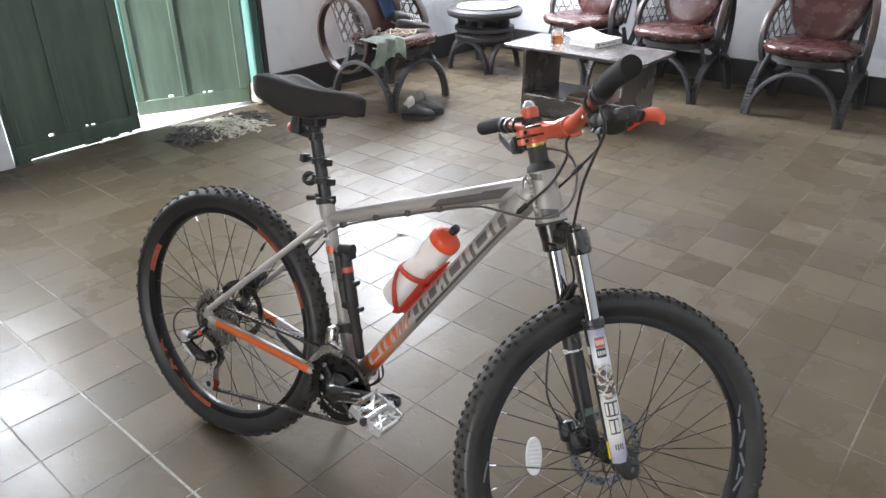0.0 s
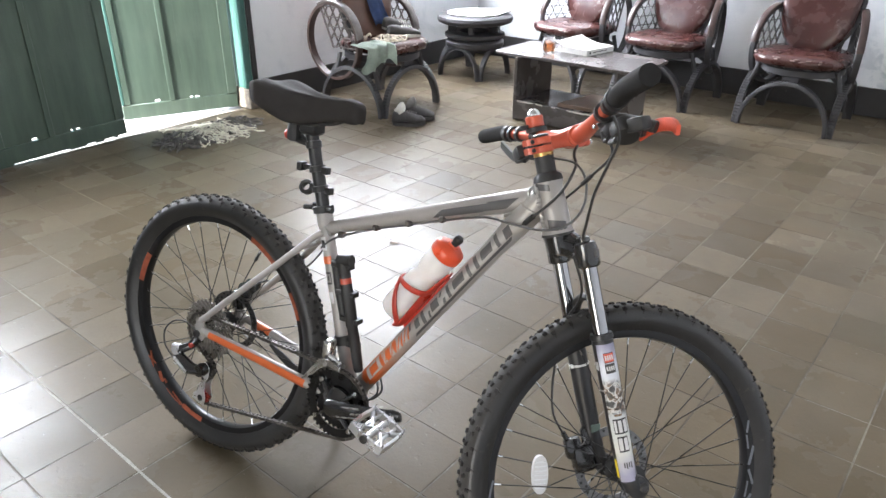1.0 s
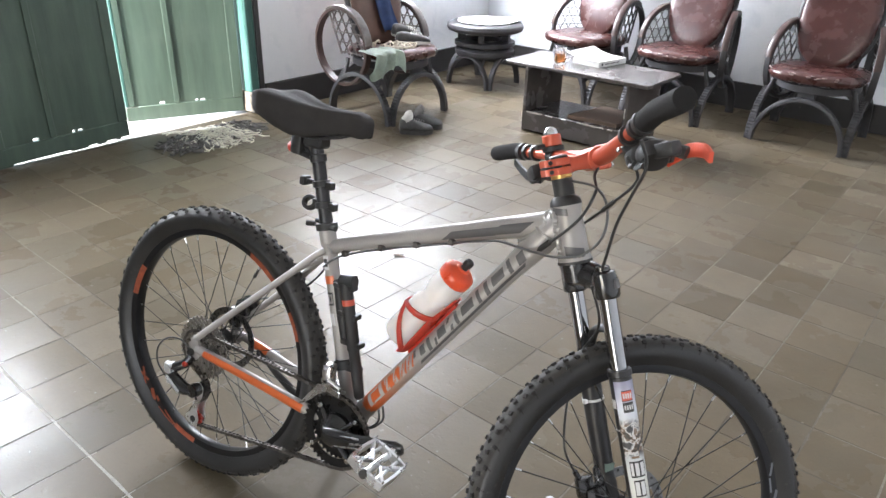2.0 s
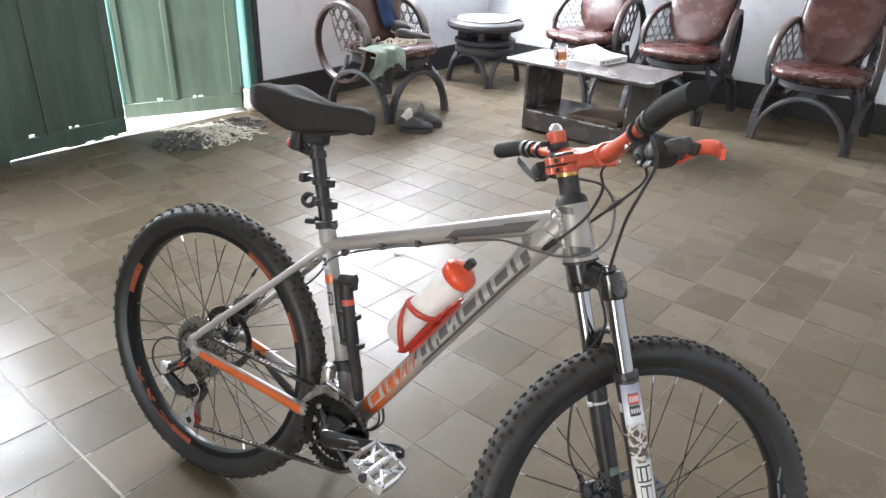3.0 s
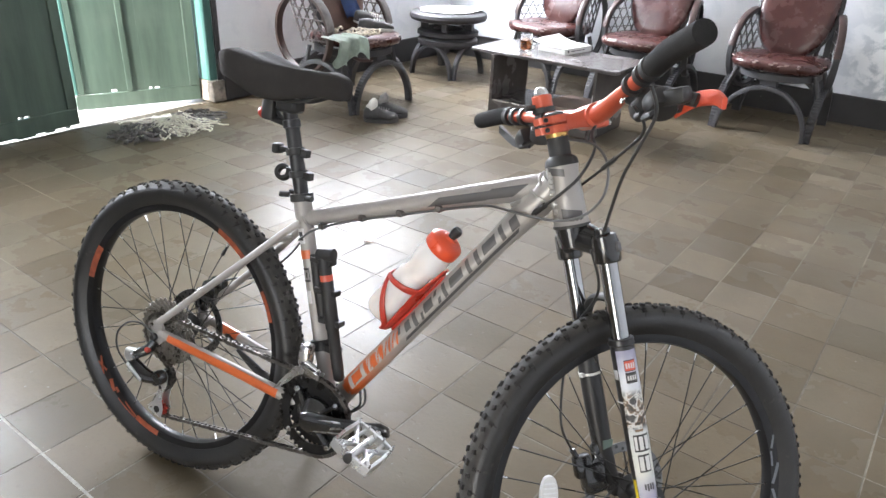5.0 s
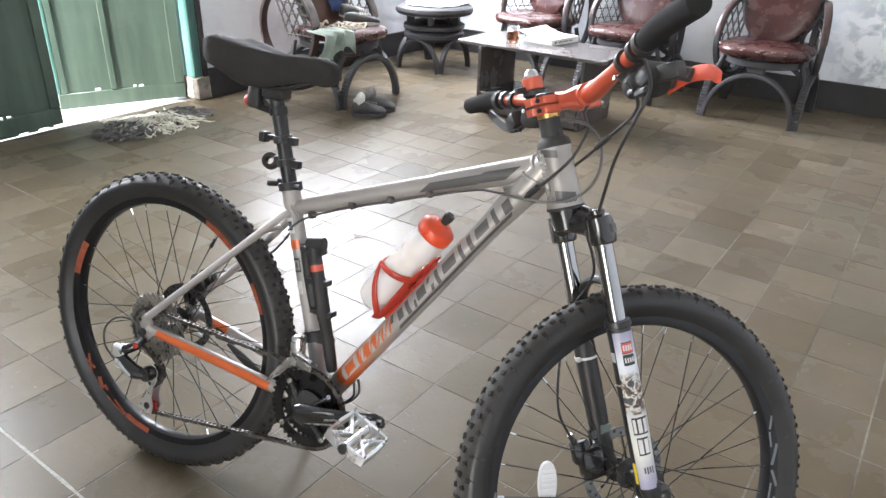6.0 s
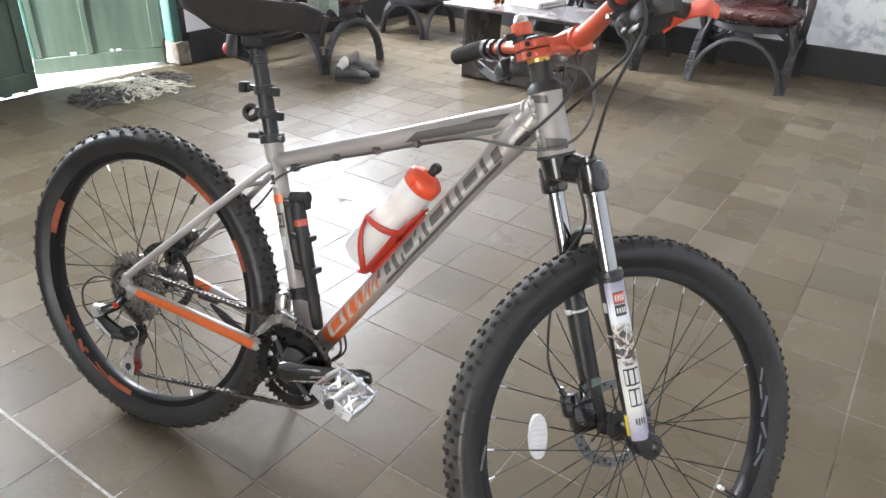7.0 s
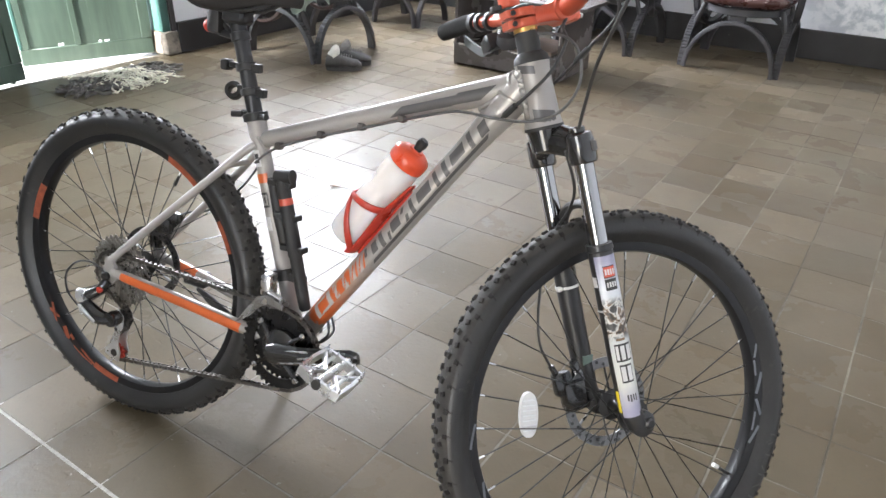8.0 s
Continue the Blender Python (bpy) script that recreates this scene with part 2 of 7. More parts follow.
def door_paint(name, color, worn):
    """Old gloss paint on boards: runs, scuffs and streaks along the grain."""
    m, t, b = nodes_of(name)
    co = t.nodes.new("ShaderNodeTexCoord").outputs["Object"]
    s = node(t, "ShaderNodeMapping", [("Vector", co)], Scale=(14.0, 14.0, 1.3))
    streak = noise_tex(t, 1.0, 6, 0.65, s.outputs[0])
    cloud, small = noise_tex(t, 5.0, 6, 0.65, co), noise_tex(t, 120.0, 3, 0.6, co)
    col = mix(t, ramp(t, streak, [(0.3, 0.0), (0.75, 1.0)]), tuple(c * 0.72 for c in color), tuple(c * 1.25 for c in color))
    col = mix(t, ramp(t, cloud, [(0.5, 0.0), (0.8, 0.45)]), col, worn)
    t.links.new(col, b.inputs["Base Color"])
    t.links.new(ramp(t, cloud, [(0.3, 0.34), (0.7, 0.55)]), b.inputs["Roughness"])
    h = node(t, "ShaderNodeMath", [(0, streak), (1, small)])
    h.operation = "ADD"
    bp = node(t, "ShaderNodeBump", [("Height", h.outputs[0])], Strength=0.2, Distance=0.004)
    t.links.new(bp.outputs[0], b.inputs["Normal"])
    return m


M_TILE, M_TILE_FAR, M_JOINT, M_WALL = floor_material("cement_tile", False), floor_material("cement_tile_far", True), joint_material(), wall_material()
M_BASE = surface("black_base_paint", (0.028, 0.027, 0.028), 0.55, vary=0.35, scale=5, bump=0.3, worn=(0.16, 0.15, 0.14), wear=0.33)
M_CEIL = surface("ceiling_paint", (0.72, 0.71, 0.68), 0.8, vary=0.06, scale=2)
M_GREEN = door_paint("green_door_paint", (0.074, 0.110, 0.086), (0.11, 0.145, 0.12))
# lighter teal copy of the door green, daylight on edge and jamb put in
M_GREEN_EDGE = door_paint("daylit_teal_paint", (0.062, 0.150, 0.130), (0.12, 0.20, 0.18))
M_STONE = surface("chipped_plinth", (0.23, 0.20, 0.165), 0.9, vary=0.45, scale=22, bump=0.8, worn=(0.10, 0.09, 0.08), wear=0.42, dist=0.006)
M_YARD = surface("yard_concrete", (0.42, 0.40, 0.36), 0.9, vary=0.2, scale=2)
M_SILVER = surface("silver_frame_paint", (0.375, 0.355, 0.335), 0.50, 0.30, vary=0.07, scale=9, fine=400, bump=0.04, coat=0.04)
M_WELD = surface("weld_silver", (0.42, 0.41, 0.39), 0.36, 0.55, vary=0.1, scale=60, bump=0.05)
M_BLACK = surface("black_anodised", (0.030, 0.030, 0.031), 0.38, 0.2, vary=0.25, scale=18, bump=0.05)
M_GLOSS = surface("gloss_black_paint", (0.020, 0.020, 0.021), 0.17, 0.0, vary=0.2, scale=14, bump=0.02, coat=0.6)
M_RING = surface("oiled_black_chainring", (0.013, 0.013, 0.0135), 0.30, 0.3, vary=0.3, scale=40, bump=0.08)
M_MATTE = surface("matte_black_plastic", (0.024, 0.0235, 0.0235), 0.55, 0.0, vary=0.25, scale=30, bump=0.2)
M_RUBBER = surface("tyre_rubber", (0.021, 0.0205, 0.0205), 0.44, 0.0, vary=0.3, scale=14, fine=220, bump=0.2, worn=(0.045, 0.041, 0.036), wear=0.38)
M_KNOB = surface("tread_rubber", (0.026, 0.0245, 0.023), 0.75, 0.0, vary=0.35, scale=25, bump=0.25, worn=(0.062, 0.058, 0.053), wear=0.40)
# paler casing colour holds both dust and the sheen between the knobs
M_DUSTY_SHEEN = surface("dusty_sheen_casing", (0.046, 0.043, 0.040), 0.66, 0.0, vary=0.4, scale=22, fine=200, bump=0.25, worn=(0.095, 0.087, 0.08), wear=0.40)
M_CHROME = surface("chromed_steel", (0.34, 0.34, 0.35), 0.05, 1.0, vary=0.05, scale=8, bump=0.0)
M_ALLOY = surface("bare_alloy", (0.62, 0.62, 0.62), 0.27, 0.95, vary=0.12, scale=30, bump=0.06)
M_ALLOY_WHITE = surface("cast_silver_alloy", (0.70, 0.71, 0.72), 0.30, 0.75, vary=0.10, scale=30, bump=0.08)
M_STEEL = surface("oily_steel", (0.15, 0.14, 0.13), 0.40, 0.9, vary=0.35, scale=50, bump=0.15, worn=(0.06, 0.05, 0.04), wear=0.42)
M_COG = surface("worn_cog_steel", (0.42, 0.40, 0.37), 0.30, 0.9, vary=0.3, scale=60, bump=0.1, worn=(0.12, 0.10, 0.08), wear=0.40)
M_RIM = surface("black_rim", (0.012, 0.012, 0.013), 0.34, 0.0, vary=0.2, scale=14, bump=0.02)
for m in (M_RIM, M_KNOB, M_DUSTY_SHEEN):
    m.node_tree.nodes["Principled BSDF"].inputs["Specular IOR Level"].default_value = 0.28
M_SPOKE = surface("black_spoke_steel", (0.05, 0.05, 0.05), 0.3, 0.8, vary=0.2, bump=0.0)
M_ORANGE = surface("orange_anodised", (0.50, 0.088, 0.042), 0.40, 0.30, vary=0.12, scale=18, bump=0.03, coat=0.3)
M_ORANGE_PAINT = surface("orange_paint", (0.62, 0.125, 0.03), 0.34, 0.05, vary=0.08, scale=12, bump=0.03, coat=0.4)
M_LEVER = surface("red_orange_lever_paint", (0.62, 0.082, 0.036), 0.45, 0.1, vary=0.10, scale=18, bump=0.03)
M_RED = surface("red_plastic", (0.46, 0.042, 0.024), 0.33, 0.0, vary=0.1, scale=15, bump=0.05)
M_CAP = surface("orange_red_cap", (0.74, 0.085, 0.03), 0.33, 0.0, vary=0.08, scale=15, bump=0.05)
M_SADDLE = surface("saddle_cover", (0.036, 0.033, 0.032), 0.86, 0.0, vary=0.25, scale=20, fine=420, bump=0.35)
M_GRIP = surface("foam_grip", (0.019, 0.0185, 0.0185), 0.92, 0.0, vary=0.25, scale=30, fine=500, bump=0.4)
M_GOLD = surface("gold_spacer", (0.60, 0.36, 0.12), 0.3, 0.7, vary=0.1, bump=0.02)
M_GREY_DECAL = surface("dark_grey_decal", (0.088, 0.085, 0.086), 0.42, 0.1, vary=0.1, bump=0.0, coat=0.15)
M_WHITE_DECAL = surface("pale_decal", (0.62, 0.62, 0.62), 0.4, 0.0, vary=0.1, bump=0.0)
M_PALE_SILVER = surface("pale_silver_decal", (0.47, 0.45, 0.43), 0.4, 0.25, vary=0.08, bump=0.0)
M_RED_DECAL = surface("red_decal", (0.60, 0.10, 0.06), 0.4, 0.0, vary=0.1, bump=0.0)
M_BLACK_DECAL = surface("black_decal", (0.03, 0.03, 0.03), 0.4, 0.0, vary=0.1, bump=0.0)
M_YELLOW = surface("yellow_decal", (0.75, 0.58, 0.03), 0.4, 0.0, vary=0.1, bump=0.0)
M_BROWN_DECAL = surface("brown_decal", (0.20, 0.13, 0.08), 0.4, 0.0, vary=0.4, scale=90, bump=0.0)
M_CABLE = surface("black_cable", (0.03, 0.03, 0.03), 0.4, 0.0, vary=0.2, bump=0.0)
M_CABLE_GREY = surface("grey_cable_braid", (0.13, 0.13, 0.13), 0.36, 0.5, vary=0.15, bump=0.0)
M_TIE = surface("white_cable_tie", (0.70, 0.70, 0.68), 0.4, 0.0, vary=0.05, bump=0.0)
M_TYREBAND = surface("recycled_tyre_band", (0.040, 0.039, 0.042), 0.50, 0.0, vary=0.4, scale=9, bump=0.25, worn=(0.085, 0.08, 0.078), wear=0.34)
# cane of the chair by the door, the light on it put into the colour
M_CANE = surface("lit_painted_rattan", (0.125, 0.110, 0.103), 0.40, 0.0, vary=0.4, scale=20, bump=0.2, worn=(0.21, 0.18, 0.16), wear=0.38)
M_ARM = surface("worn_arm_cover", (0.050, 0.028, 0.024), 0.42, 0.0, vary=0.4, scale=18, bump=0.25, worn=(0.10, 0.07, 0.062), wear=0.34)
# darker copy of the cane, for panels backlit by the bright wall
M_LATTICE = surface("backlit_dark_cane", (0.045, 0.042, 0.041), 0.4, 0.0, vary=0.3, scale=30, bump=0.2)
M_VINYL = surface("cracked_red_vinyl", (0.062, 0.023, 0.020), 0.27, 0.0, vary=0.30, scale=9, fine=120, bump=0.4, worn=(0.24, 0.19, 0.19), wear=0.345)
M_VINYL_DARK = surface("brown_leatherette", (0.115, 0.060, 0.042), 0.42, 0.0, vary=0.3, scale=6, bump=0.3)
M_LAMINATE = surface("worn_dark_laminate", (0.098, 0.087, 0.083), 0.26, 0.0, vary=0.25, scale=4, fine=60, bump=0.06, worn=(0.145, 0.133, 0.126), wear=0.37)
M_CHIP = surface("pale_chipped_edge", (0.52, 0.48, 0.43), 0.8, 0.0, vary=0.3, scale=40, bump=0.4)
M_TORN = surface("torn_vinyl", (0.30, 0.22, 0.20), 0.8, 0.0, vary=0.4, scale=60, bump=0.4)
M_DISC = surface("brake_disc_steel", (0.17, 0.17, 0.17), 0.3, 0.9, vary=0.2, scale=40, bump=0.05)
M_CARD = surface("brown_cardboard", (0.21, 0.145, 0.105), 0.75, 0.0, vary=0.15, scale=10, bump=0.15)
M_PAPER = surface("book_paper", (0.78, 0.77, 0.74), 0.6, 0.0, vary=0.05, scale=10, bump=0.05)
M_SPINE = surface("book_cover", (0.70, 0.69, 0.66), 0.4, 0.0, vary=0.08, scale=14, bump=0.03)
M_CLOTH_WHITE = surface("white_cloth", (0.80, 0.79, 0.77), 0.85, 0.0, vary=0.06, scale=12, bump=0.3)
M_CLOTH_GREEN = surface("grey_green_cloth", (0.40, 0.46, 0.40), 0.9, 0.0, vary=0.25, scale=14, fine=260, bump=0.5)
M_CLOTH_BLUE = surface("blue_cloth", (0.06, 0.10, 0.24), 0.85, 0.0, vary=0.3, scale=14, bump=0.4)
M_CORD = surface("cream_cord", (0.55, 0.49, 0.39), 0.85, 0.0, vary=0.25, scale=40, bump=0.4)
M_MOP_DARK = surface("dirty_grey_rag", (0.135, 0.125, 0.115), 0.95, 0.0, vary=0.45, scale=25, bump=0.6)
M_MOP_PALE = surface("pale_rag", (0.82, 0.73, 0.60), 0.95, 0.0, vary=0.35, scale=25, bump=0.6)
M_SHOE = surface("black_shoe_cloth", (0.058, 0.055, 0.054), 0.7, 0.0, vary=0.4, scale=25, bump=0.4)
for m in (M_GRIP, M_SADDLE):
    m.node_tree.nodes["Principled BSDF"].inputs["Specular IOR Level"].default_value = 0.2
M_SHOE_GREY = surface("grey_shoe_mesh", (0.22, 0.21, 0.20), 0.8, 0.0, vary=0.35, scale=25, bump=0.5)
M_SOCK = surface("off_white_sock", (0.62, 0.60, 0.55), 0.95, 0.0, vary=0.15, scale=30, bump=0.5)


def glass_material(name, color, rough=0.02):
    m, t, b = nodes_of(name)
    b.inputs["Base Color"].default_value = (*color, 1)
    b.inputs["Roughness"].default_value = rough
    b.inputs["Transmission Weight"].default_value = 1.0
    b.inputs["IOR"].default_value = 1.45
    return m


def plastic_material():
    """Milky squeeze-bottle plastic that lets light through."""
    m, t, b = nodes_of("milky_plastic")
    co = t.nodes.new("ShaderNodeTexCoord").outputs["Object"]
    n = noise_tex(t, 16.0, 4, 0.6, co)
    t.links.new(mix(t, n, (0.74, 0.70, 0.68), (0.82, 0.79, 0.77)), b.inputs["Base Color"])
    b.inputs["Roughness"].default_value = 0.38
    b.inputs["Subsurface Weight"].default_value = 1.0
    b.inputs["Subsurface Radius"].default_value = (0.06, 0.055, 0.05)
    b.inputs["Subsurface Scale"].default_value = 1.0
    return m


M_GLASS, M_TEA, M_BOTTLE = glass_material("clear_glass", (0.95, 0.96, 0.96)), glass_material("tea", (0.62, 0.20, 0.045)), plastic_material()

# ---- the room ----
WEST, NORTH, EAST, SOUTH, HIGH = -1.78, 4.86, 4.2, -3.0, 3.3
TILE = 0.2


def wall_with_openings(name, length0, length1, openings, thick, place):
    """Wall pieces round openings (start, end, sill, head); place maps run, depth and height to the room."""
    bm = bmesh.new()
    cuts = sorted({length0, length1, *(v for o in openings for v in o[:2])})
    for a, b in zip(cuts, cuts[1:]):
        hole = next((o for o in openings if o[0] <= a and b <= o[1]), None)
        for z0, z1 in ([(0.0, HIGH)] if hole is None else [(0.0, hole[2]), (hole[3], HIGH)]):
            if z1 - z0 > 1e-4:
                box(bm, a, b, 0, thick, z0, z1)
    bmesh.ops.remove_doubles(bm, verts=bm.verts, dist=1e-5)
    bmesh.ops.transform(bm, matrix=place, verts=bm.verts)
    return bm


# west wall runs along y, its face at x = WEST, its thickness outwards
west_place = Matrix(((0, -1, 0, WEST), (1, 0, 0, 0), (0, 0, 1, 0), (0, 0, 0, 1)))
DOOR0, DOOR1 = 0.66, 2.27
JAMB = 0.058
wall_west = single("wall_west", wall_with_openings("wall_west", SOUTH, NORTH + 0.2, [(-0.02, 0.56, 1.08, 2.14), (DOOR0, DOOR1 + JAMB, 0.0, 2.12), (2.80, 4.50, 1.0, 2.60)], 0.22, west_place), M_WALL, "whitewashed plaster wall with a double door", "wall", kind="structure")
bm = bmesh.new()
box(bm, WEST, EAST, NORTH, NORTH + 0.2, 0, HIGH)
wall_north = single("wall_north", bm, M_WALL, "whitewashed plaster wall with damp flaking patches", "wall", kind="structure")
bm = bmesh.new()
box(bm, EAST, EAST + 0.2, SOUTH - 0.2, NORTH + 0.2, 0, HIGH)
single("wall_east", bm, M_WALL, "plain whitewashed plaster wall", "wall", kind="structure")
# unseen opening in the south wall, added so the fill lamp shines in
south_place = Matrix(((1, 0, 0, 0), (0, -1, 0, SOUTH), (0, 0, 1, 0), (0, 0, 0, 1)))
single("wall_south", wall_with_openings("wall_south", WEST, EAST, [(1.52, 2.58, 0.0, 2.12)], 0.2, south_place), M_WALL, "whitewashed plaster wall with an unseen opening added for fill light", "wall", kind="structure")
bm = bmesh.new()
box(bm, WEST - 0.3, EAST + 0.3, SOUTH - 0.3, NORTH + 0.3, HIGH, HIGH + 0.15)
single("ceiling", bm, M_CEIL, "plain white board ceiling", "ceiling", kind="structure")

# black-painted base along the north and west walls
bm = bmesh.new()
box(bm, WEST + 0.026, EAST, NORTH - 0.025, NORTH - 0.002, 0.0, 0.188, 0.004)
single("baseboard", bm, M_BASE, "black painted wall base with scuffs", "baseboard", kind="structure")
bm = bmesh.new()
box(bm, WEST + 0.002, WEST + 0.025, DOOR1 + 0.096, NORTH - 0.002, 0.0, 0.188, 0.004)
single("baseboard", bm, M_BASE, "black painted wall base with scuffs", "baseboard", kind="structure")
bm = bmesh.new()
box(bm, WEST + 0.002, WEST + 0.025, SOUTH, DOOR0 - 0.085, 0.0, 0.188, 0.004)
single("baseboard", bm, M_BASE, "black painted wall base with scuffs", "baseboard", kind="structure")

# the ground outside, one sheet to the horizon, and the slab below the tiles
bm = bmesh.new()
box(bm, -300, 300, -300, 300, -0.30, -0.012)
single("ground", bm, M_YARD, "sunlit pale concrete yard outside the door", "ground", kind="structure")


def window_frame(name, y0, y1, z0, z1):
    win = tagged(new(name), "painted wooden window frame in the door wall", "window", kind="structure")
    for a, b, c, d in ((y0, y0 + 0.05, z0, z1), (y1 - 0.05, y1, z0, z1), (y0 + 0.05, y1 - 0.05, z0, z0 + 0.05), (y0 + 0.05, y1 - 0.05, z1 - 0.05, z1)):
        bm = bmesh.new()
        box(bm, WEST - 0.13, WEST - 0.05, a, b, c, d, 0.004)
        part("window_frame", bm, M_GREEN_EDGE, win)


window_frame("window_1", -0.02, 0.56, 1.08, 2.14)
window_frame("window_2", 2.80, 4.50, 1.0, 2.60)


# ---- the double door ----
def door_leaf(name, m, width, label, edge, worn=()):
    """A boarded leaf: boards side by side with open seams, rails top, middle and bottom, a hinge-side stile."""
    leaf = tagged(new(name), label, "door", kind="structure")
    leaf.matrix_world = m
    high, thick = 2.08, 0.034
    # worn board ends leave small holes over the bottom rail, where daylight shows
    for a, b, holes in ((0.057, 0.2987, ((0.205, 0.237, 0.016),)), (0.2990, 0.4006, ((0.2990, 0.304, 0.050),)), (0.401, width - 0.062, ((0.425, 0.444, 0.013), (0.458, 0.488, 0.011)))):
        bm = bmesh.new()
        cuts = sorted({a, b, *(v for h in holes for v in h[:2])})
        for c, d in zip(cuts, cuts[1:]):
            lift = next((h[2] for h in holes if h[0] <= c and d <= h[1]), 0.0)
            box(bm, c, d, 0.006, 0.024, 0.105 + lift, high - 0.1)
        part("panel_board", bm, M_GREEN, leaf)
    bm = bmesh.new()
    box(bm, 0.296, 0.330, -0.003, 0.006, 0.105, high - 0.1, 0.003)
    part("cover_strip", bm, M_GREEN, leaf)
    bm = bmesh.new()
    box(bm, 0, width, 0, thick, 0.012, 0.104, 0.004)
    for a, b in worn:
        box(bm, a, b, 0.004, thick - 0.004, 0.002, 0.016)
    part("bottom_rail", bm, M_GREEN, leaf)
    bm = bmesh.new()
    box(bm, 0, width, 0, thick, high - 0.1, high, 0.004)
    part("top_rail", bm, M_GREEN, leaf)
    bm = bmesh.new()
    box(bm, width - 0.06, width, -0.002, thick, 0.105, high - 0.101, 0.004)
    part("stile", bm, M_GREEN, leaf)
    bm = bmesh.new()
    box(bm, 0.018, 0.056, -0.002, thick, 0.105, high - 0.101, 0.004)
    part("stile", bm, M_GREEN, leaf)
    # narrow edge strip; the swung leaf's daylit edge is coloured in as teal
    bm = bmesh.new()
    box(bm, 0, 0.0175, -0.002, thick, 0.105, high - 0.101, 0.003)
    part("edge_strip", bm, edge, leaf, "edge strip, teal where the daylight on it is put into the colour")
    return leaf


# the dark leaf stands almost closed, its free edge at y = 1.44; the other is swung outwards
door_leaf("door_1", Matrix.Translation((-1.804, 0.681, 0.0)) @ Matrix.Rotation(radians(95), 4, "Z"), 0.76, "dark green boarded door leaf, nearly closed", M_GREEN, ((0.0, 0.08), (0.40, 0.50), (0.56, 0.61), (0.68, 0.70)))
door_leaf("door_2", Matrix.Translation((-2.135, 1.565, 0.0)) @ Matrix.Rotation(radians(68.5), 4, "Z") @ Matrix.Translation((0, 0.0, 0)), 0.735, "green boarded door leaf swung outwards into daylight", M_GREEN_EDGE)

bm = bmesh.new()
box(bm, WEST - 0.20, WEST + 0.002, DOOR1, DOOR1 + JAMB - 0.001, 0.14, 2.12, 0.004)
jamb = single("door_frame", bm, M_GREEN_EDGE, "door jamb, daylight on it put in as teal, worn at the foot", "door frame", kind="structure")
bm = bmesh.new()
box(bm, WEST + 0.001, WEST + 0.018, DOOR1 + JAMB - 0.004, DOOR1 + JAMB + 0.034, 0.14, 2.16, 0.004)
trim = single("trim", bm, M_BASE, "narrow black trim beside the door jamb", "trim", kind="structure")
bm = bmesh.new()
box(bm, WEST - 0.20, WEST - 0.012, DOOR0 - 0.056, DOOR0 + 0.004, 0.0, 2.12, 0.004)
single("door_frame", bm, M_GREEN_EDGE, "teal painted door jamb", "door frame", kind="structure")
bm = bmesh.new()
box(bm, WEST - 0.20, WEST + 0.030, DOOR1 - 0.008, DOOR1 + 0.094, 0.0, 0.139, 0.012, seg=2)
bmesh.ops.subdivide_edges(bm, edges=bm.edges, cuts=3, use_grid_fill=True)
for v in bm.verts:
    v.co += 0.007 * noise.noise_vector(v.co * 28)
    v.co.z = max(v.co.z, 0.0)
single("plinth_stone", bm, M_STONE, "chipped pale stone plinth under the door jamb", "plinth", kind="structure")

# ---- the bicycle ----
# Bicycle space: x ahead, y to its left, z up, origin in the rear axle. It leans to its left on a side stand, bars turned left.
BIKE = Matrix.Translation((0.8460, 0.2595, 0.3321)) @ Matrix.Rotation(radians(10.22), 4, "Z") @ Matrix.Rotation(radians(-13.19), 4, "X") @ Matrix.Rotation(radians(0.69), 4, "Y")
bike = thing("bicycle", BIKE, "silver mountain bicycle with orange parts, leaning on its stand", "bicycle")
HEAD = radians(68.91)
AX = Vector((-math.cos(HEAD), 0, math.sin(HEAD)))
FOOT = Vector((1.0177, 0, -0.0158))
STEER = basis(FOOT, (math.sin(HEAD), 0, math.cos(HEAD)), (0, 1, 0), AX)
STEER_TURNED = Matrix.Translation(FOOT) @ Matrix.Rotation(radians(43.4), 4, AX) @ Matrix.Translation(-FOOT) @ STEER
R_TYRE, R_RIM = 0.3375, 0.2690


def V(*p):
    return Vector(p)


def S(x, y, z):
    """A point of the turned fork and bars: ahead of the steering axis, left, along it."""
    return STEER_TURNED @ Vector((x, y, z))


# frame tubes
BB, SEAT_TOP = V(0.421, 0, -0.046), V(0.2945, 0, 0.378)
CLAMP_TOP = SEAT_TOP + (BB - SEAT_TOP).normalized() * 0.011
HEAD_LOW, HEAD_TOP = FOOT + AX * 0.490, FOOT + AX * 0.592
frame_part = new("frame")
frame_part.parent = bike


def lerp(a, b, t):
    return a + (b - a) * t


bm = bmesh.new()
tube(bm, [lerp(BB, CLAMP_TOP, t) for t in (0, 0.9, 0.93, 1.0)], [0.0165, 0.0160, 0.0185, 0.0185], 20)
part("seat_tube", bm, M_SILVER, frame_part)
bm = bmesh.new()
TT0, TT1 = V(0.306, 0, 0.327), V(0.812, 0, 0.505)
pts = [lerp(TT0, TT1, t) + V(0, 0, 0.002 * math.sin(math.pi * t)) for t in (0, 0.15, 0.3, 0.45, 0.6, 0.75, 0.88, 1)]
tube(bm, pts, [0.0145, 0.0145, 0.0148, 0.0153, 0.0167, 0.0187, 0.0206, 0.0215], 20, flat=1.06, ref=(0, 1, 0))
part("top_tube", bm, M_SILVER, frame_part)
DT0, DT1 = V(0.428, 0, -0.037), V(0.801, 0, 0.5025)
DT_WAY = (DT1 - DT0).normalized()


def dt_center(t):
    return lerp(DT0, DT1, t)


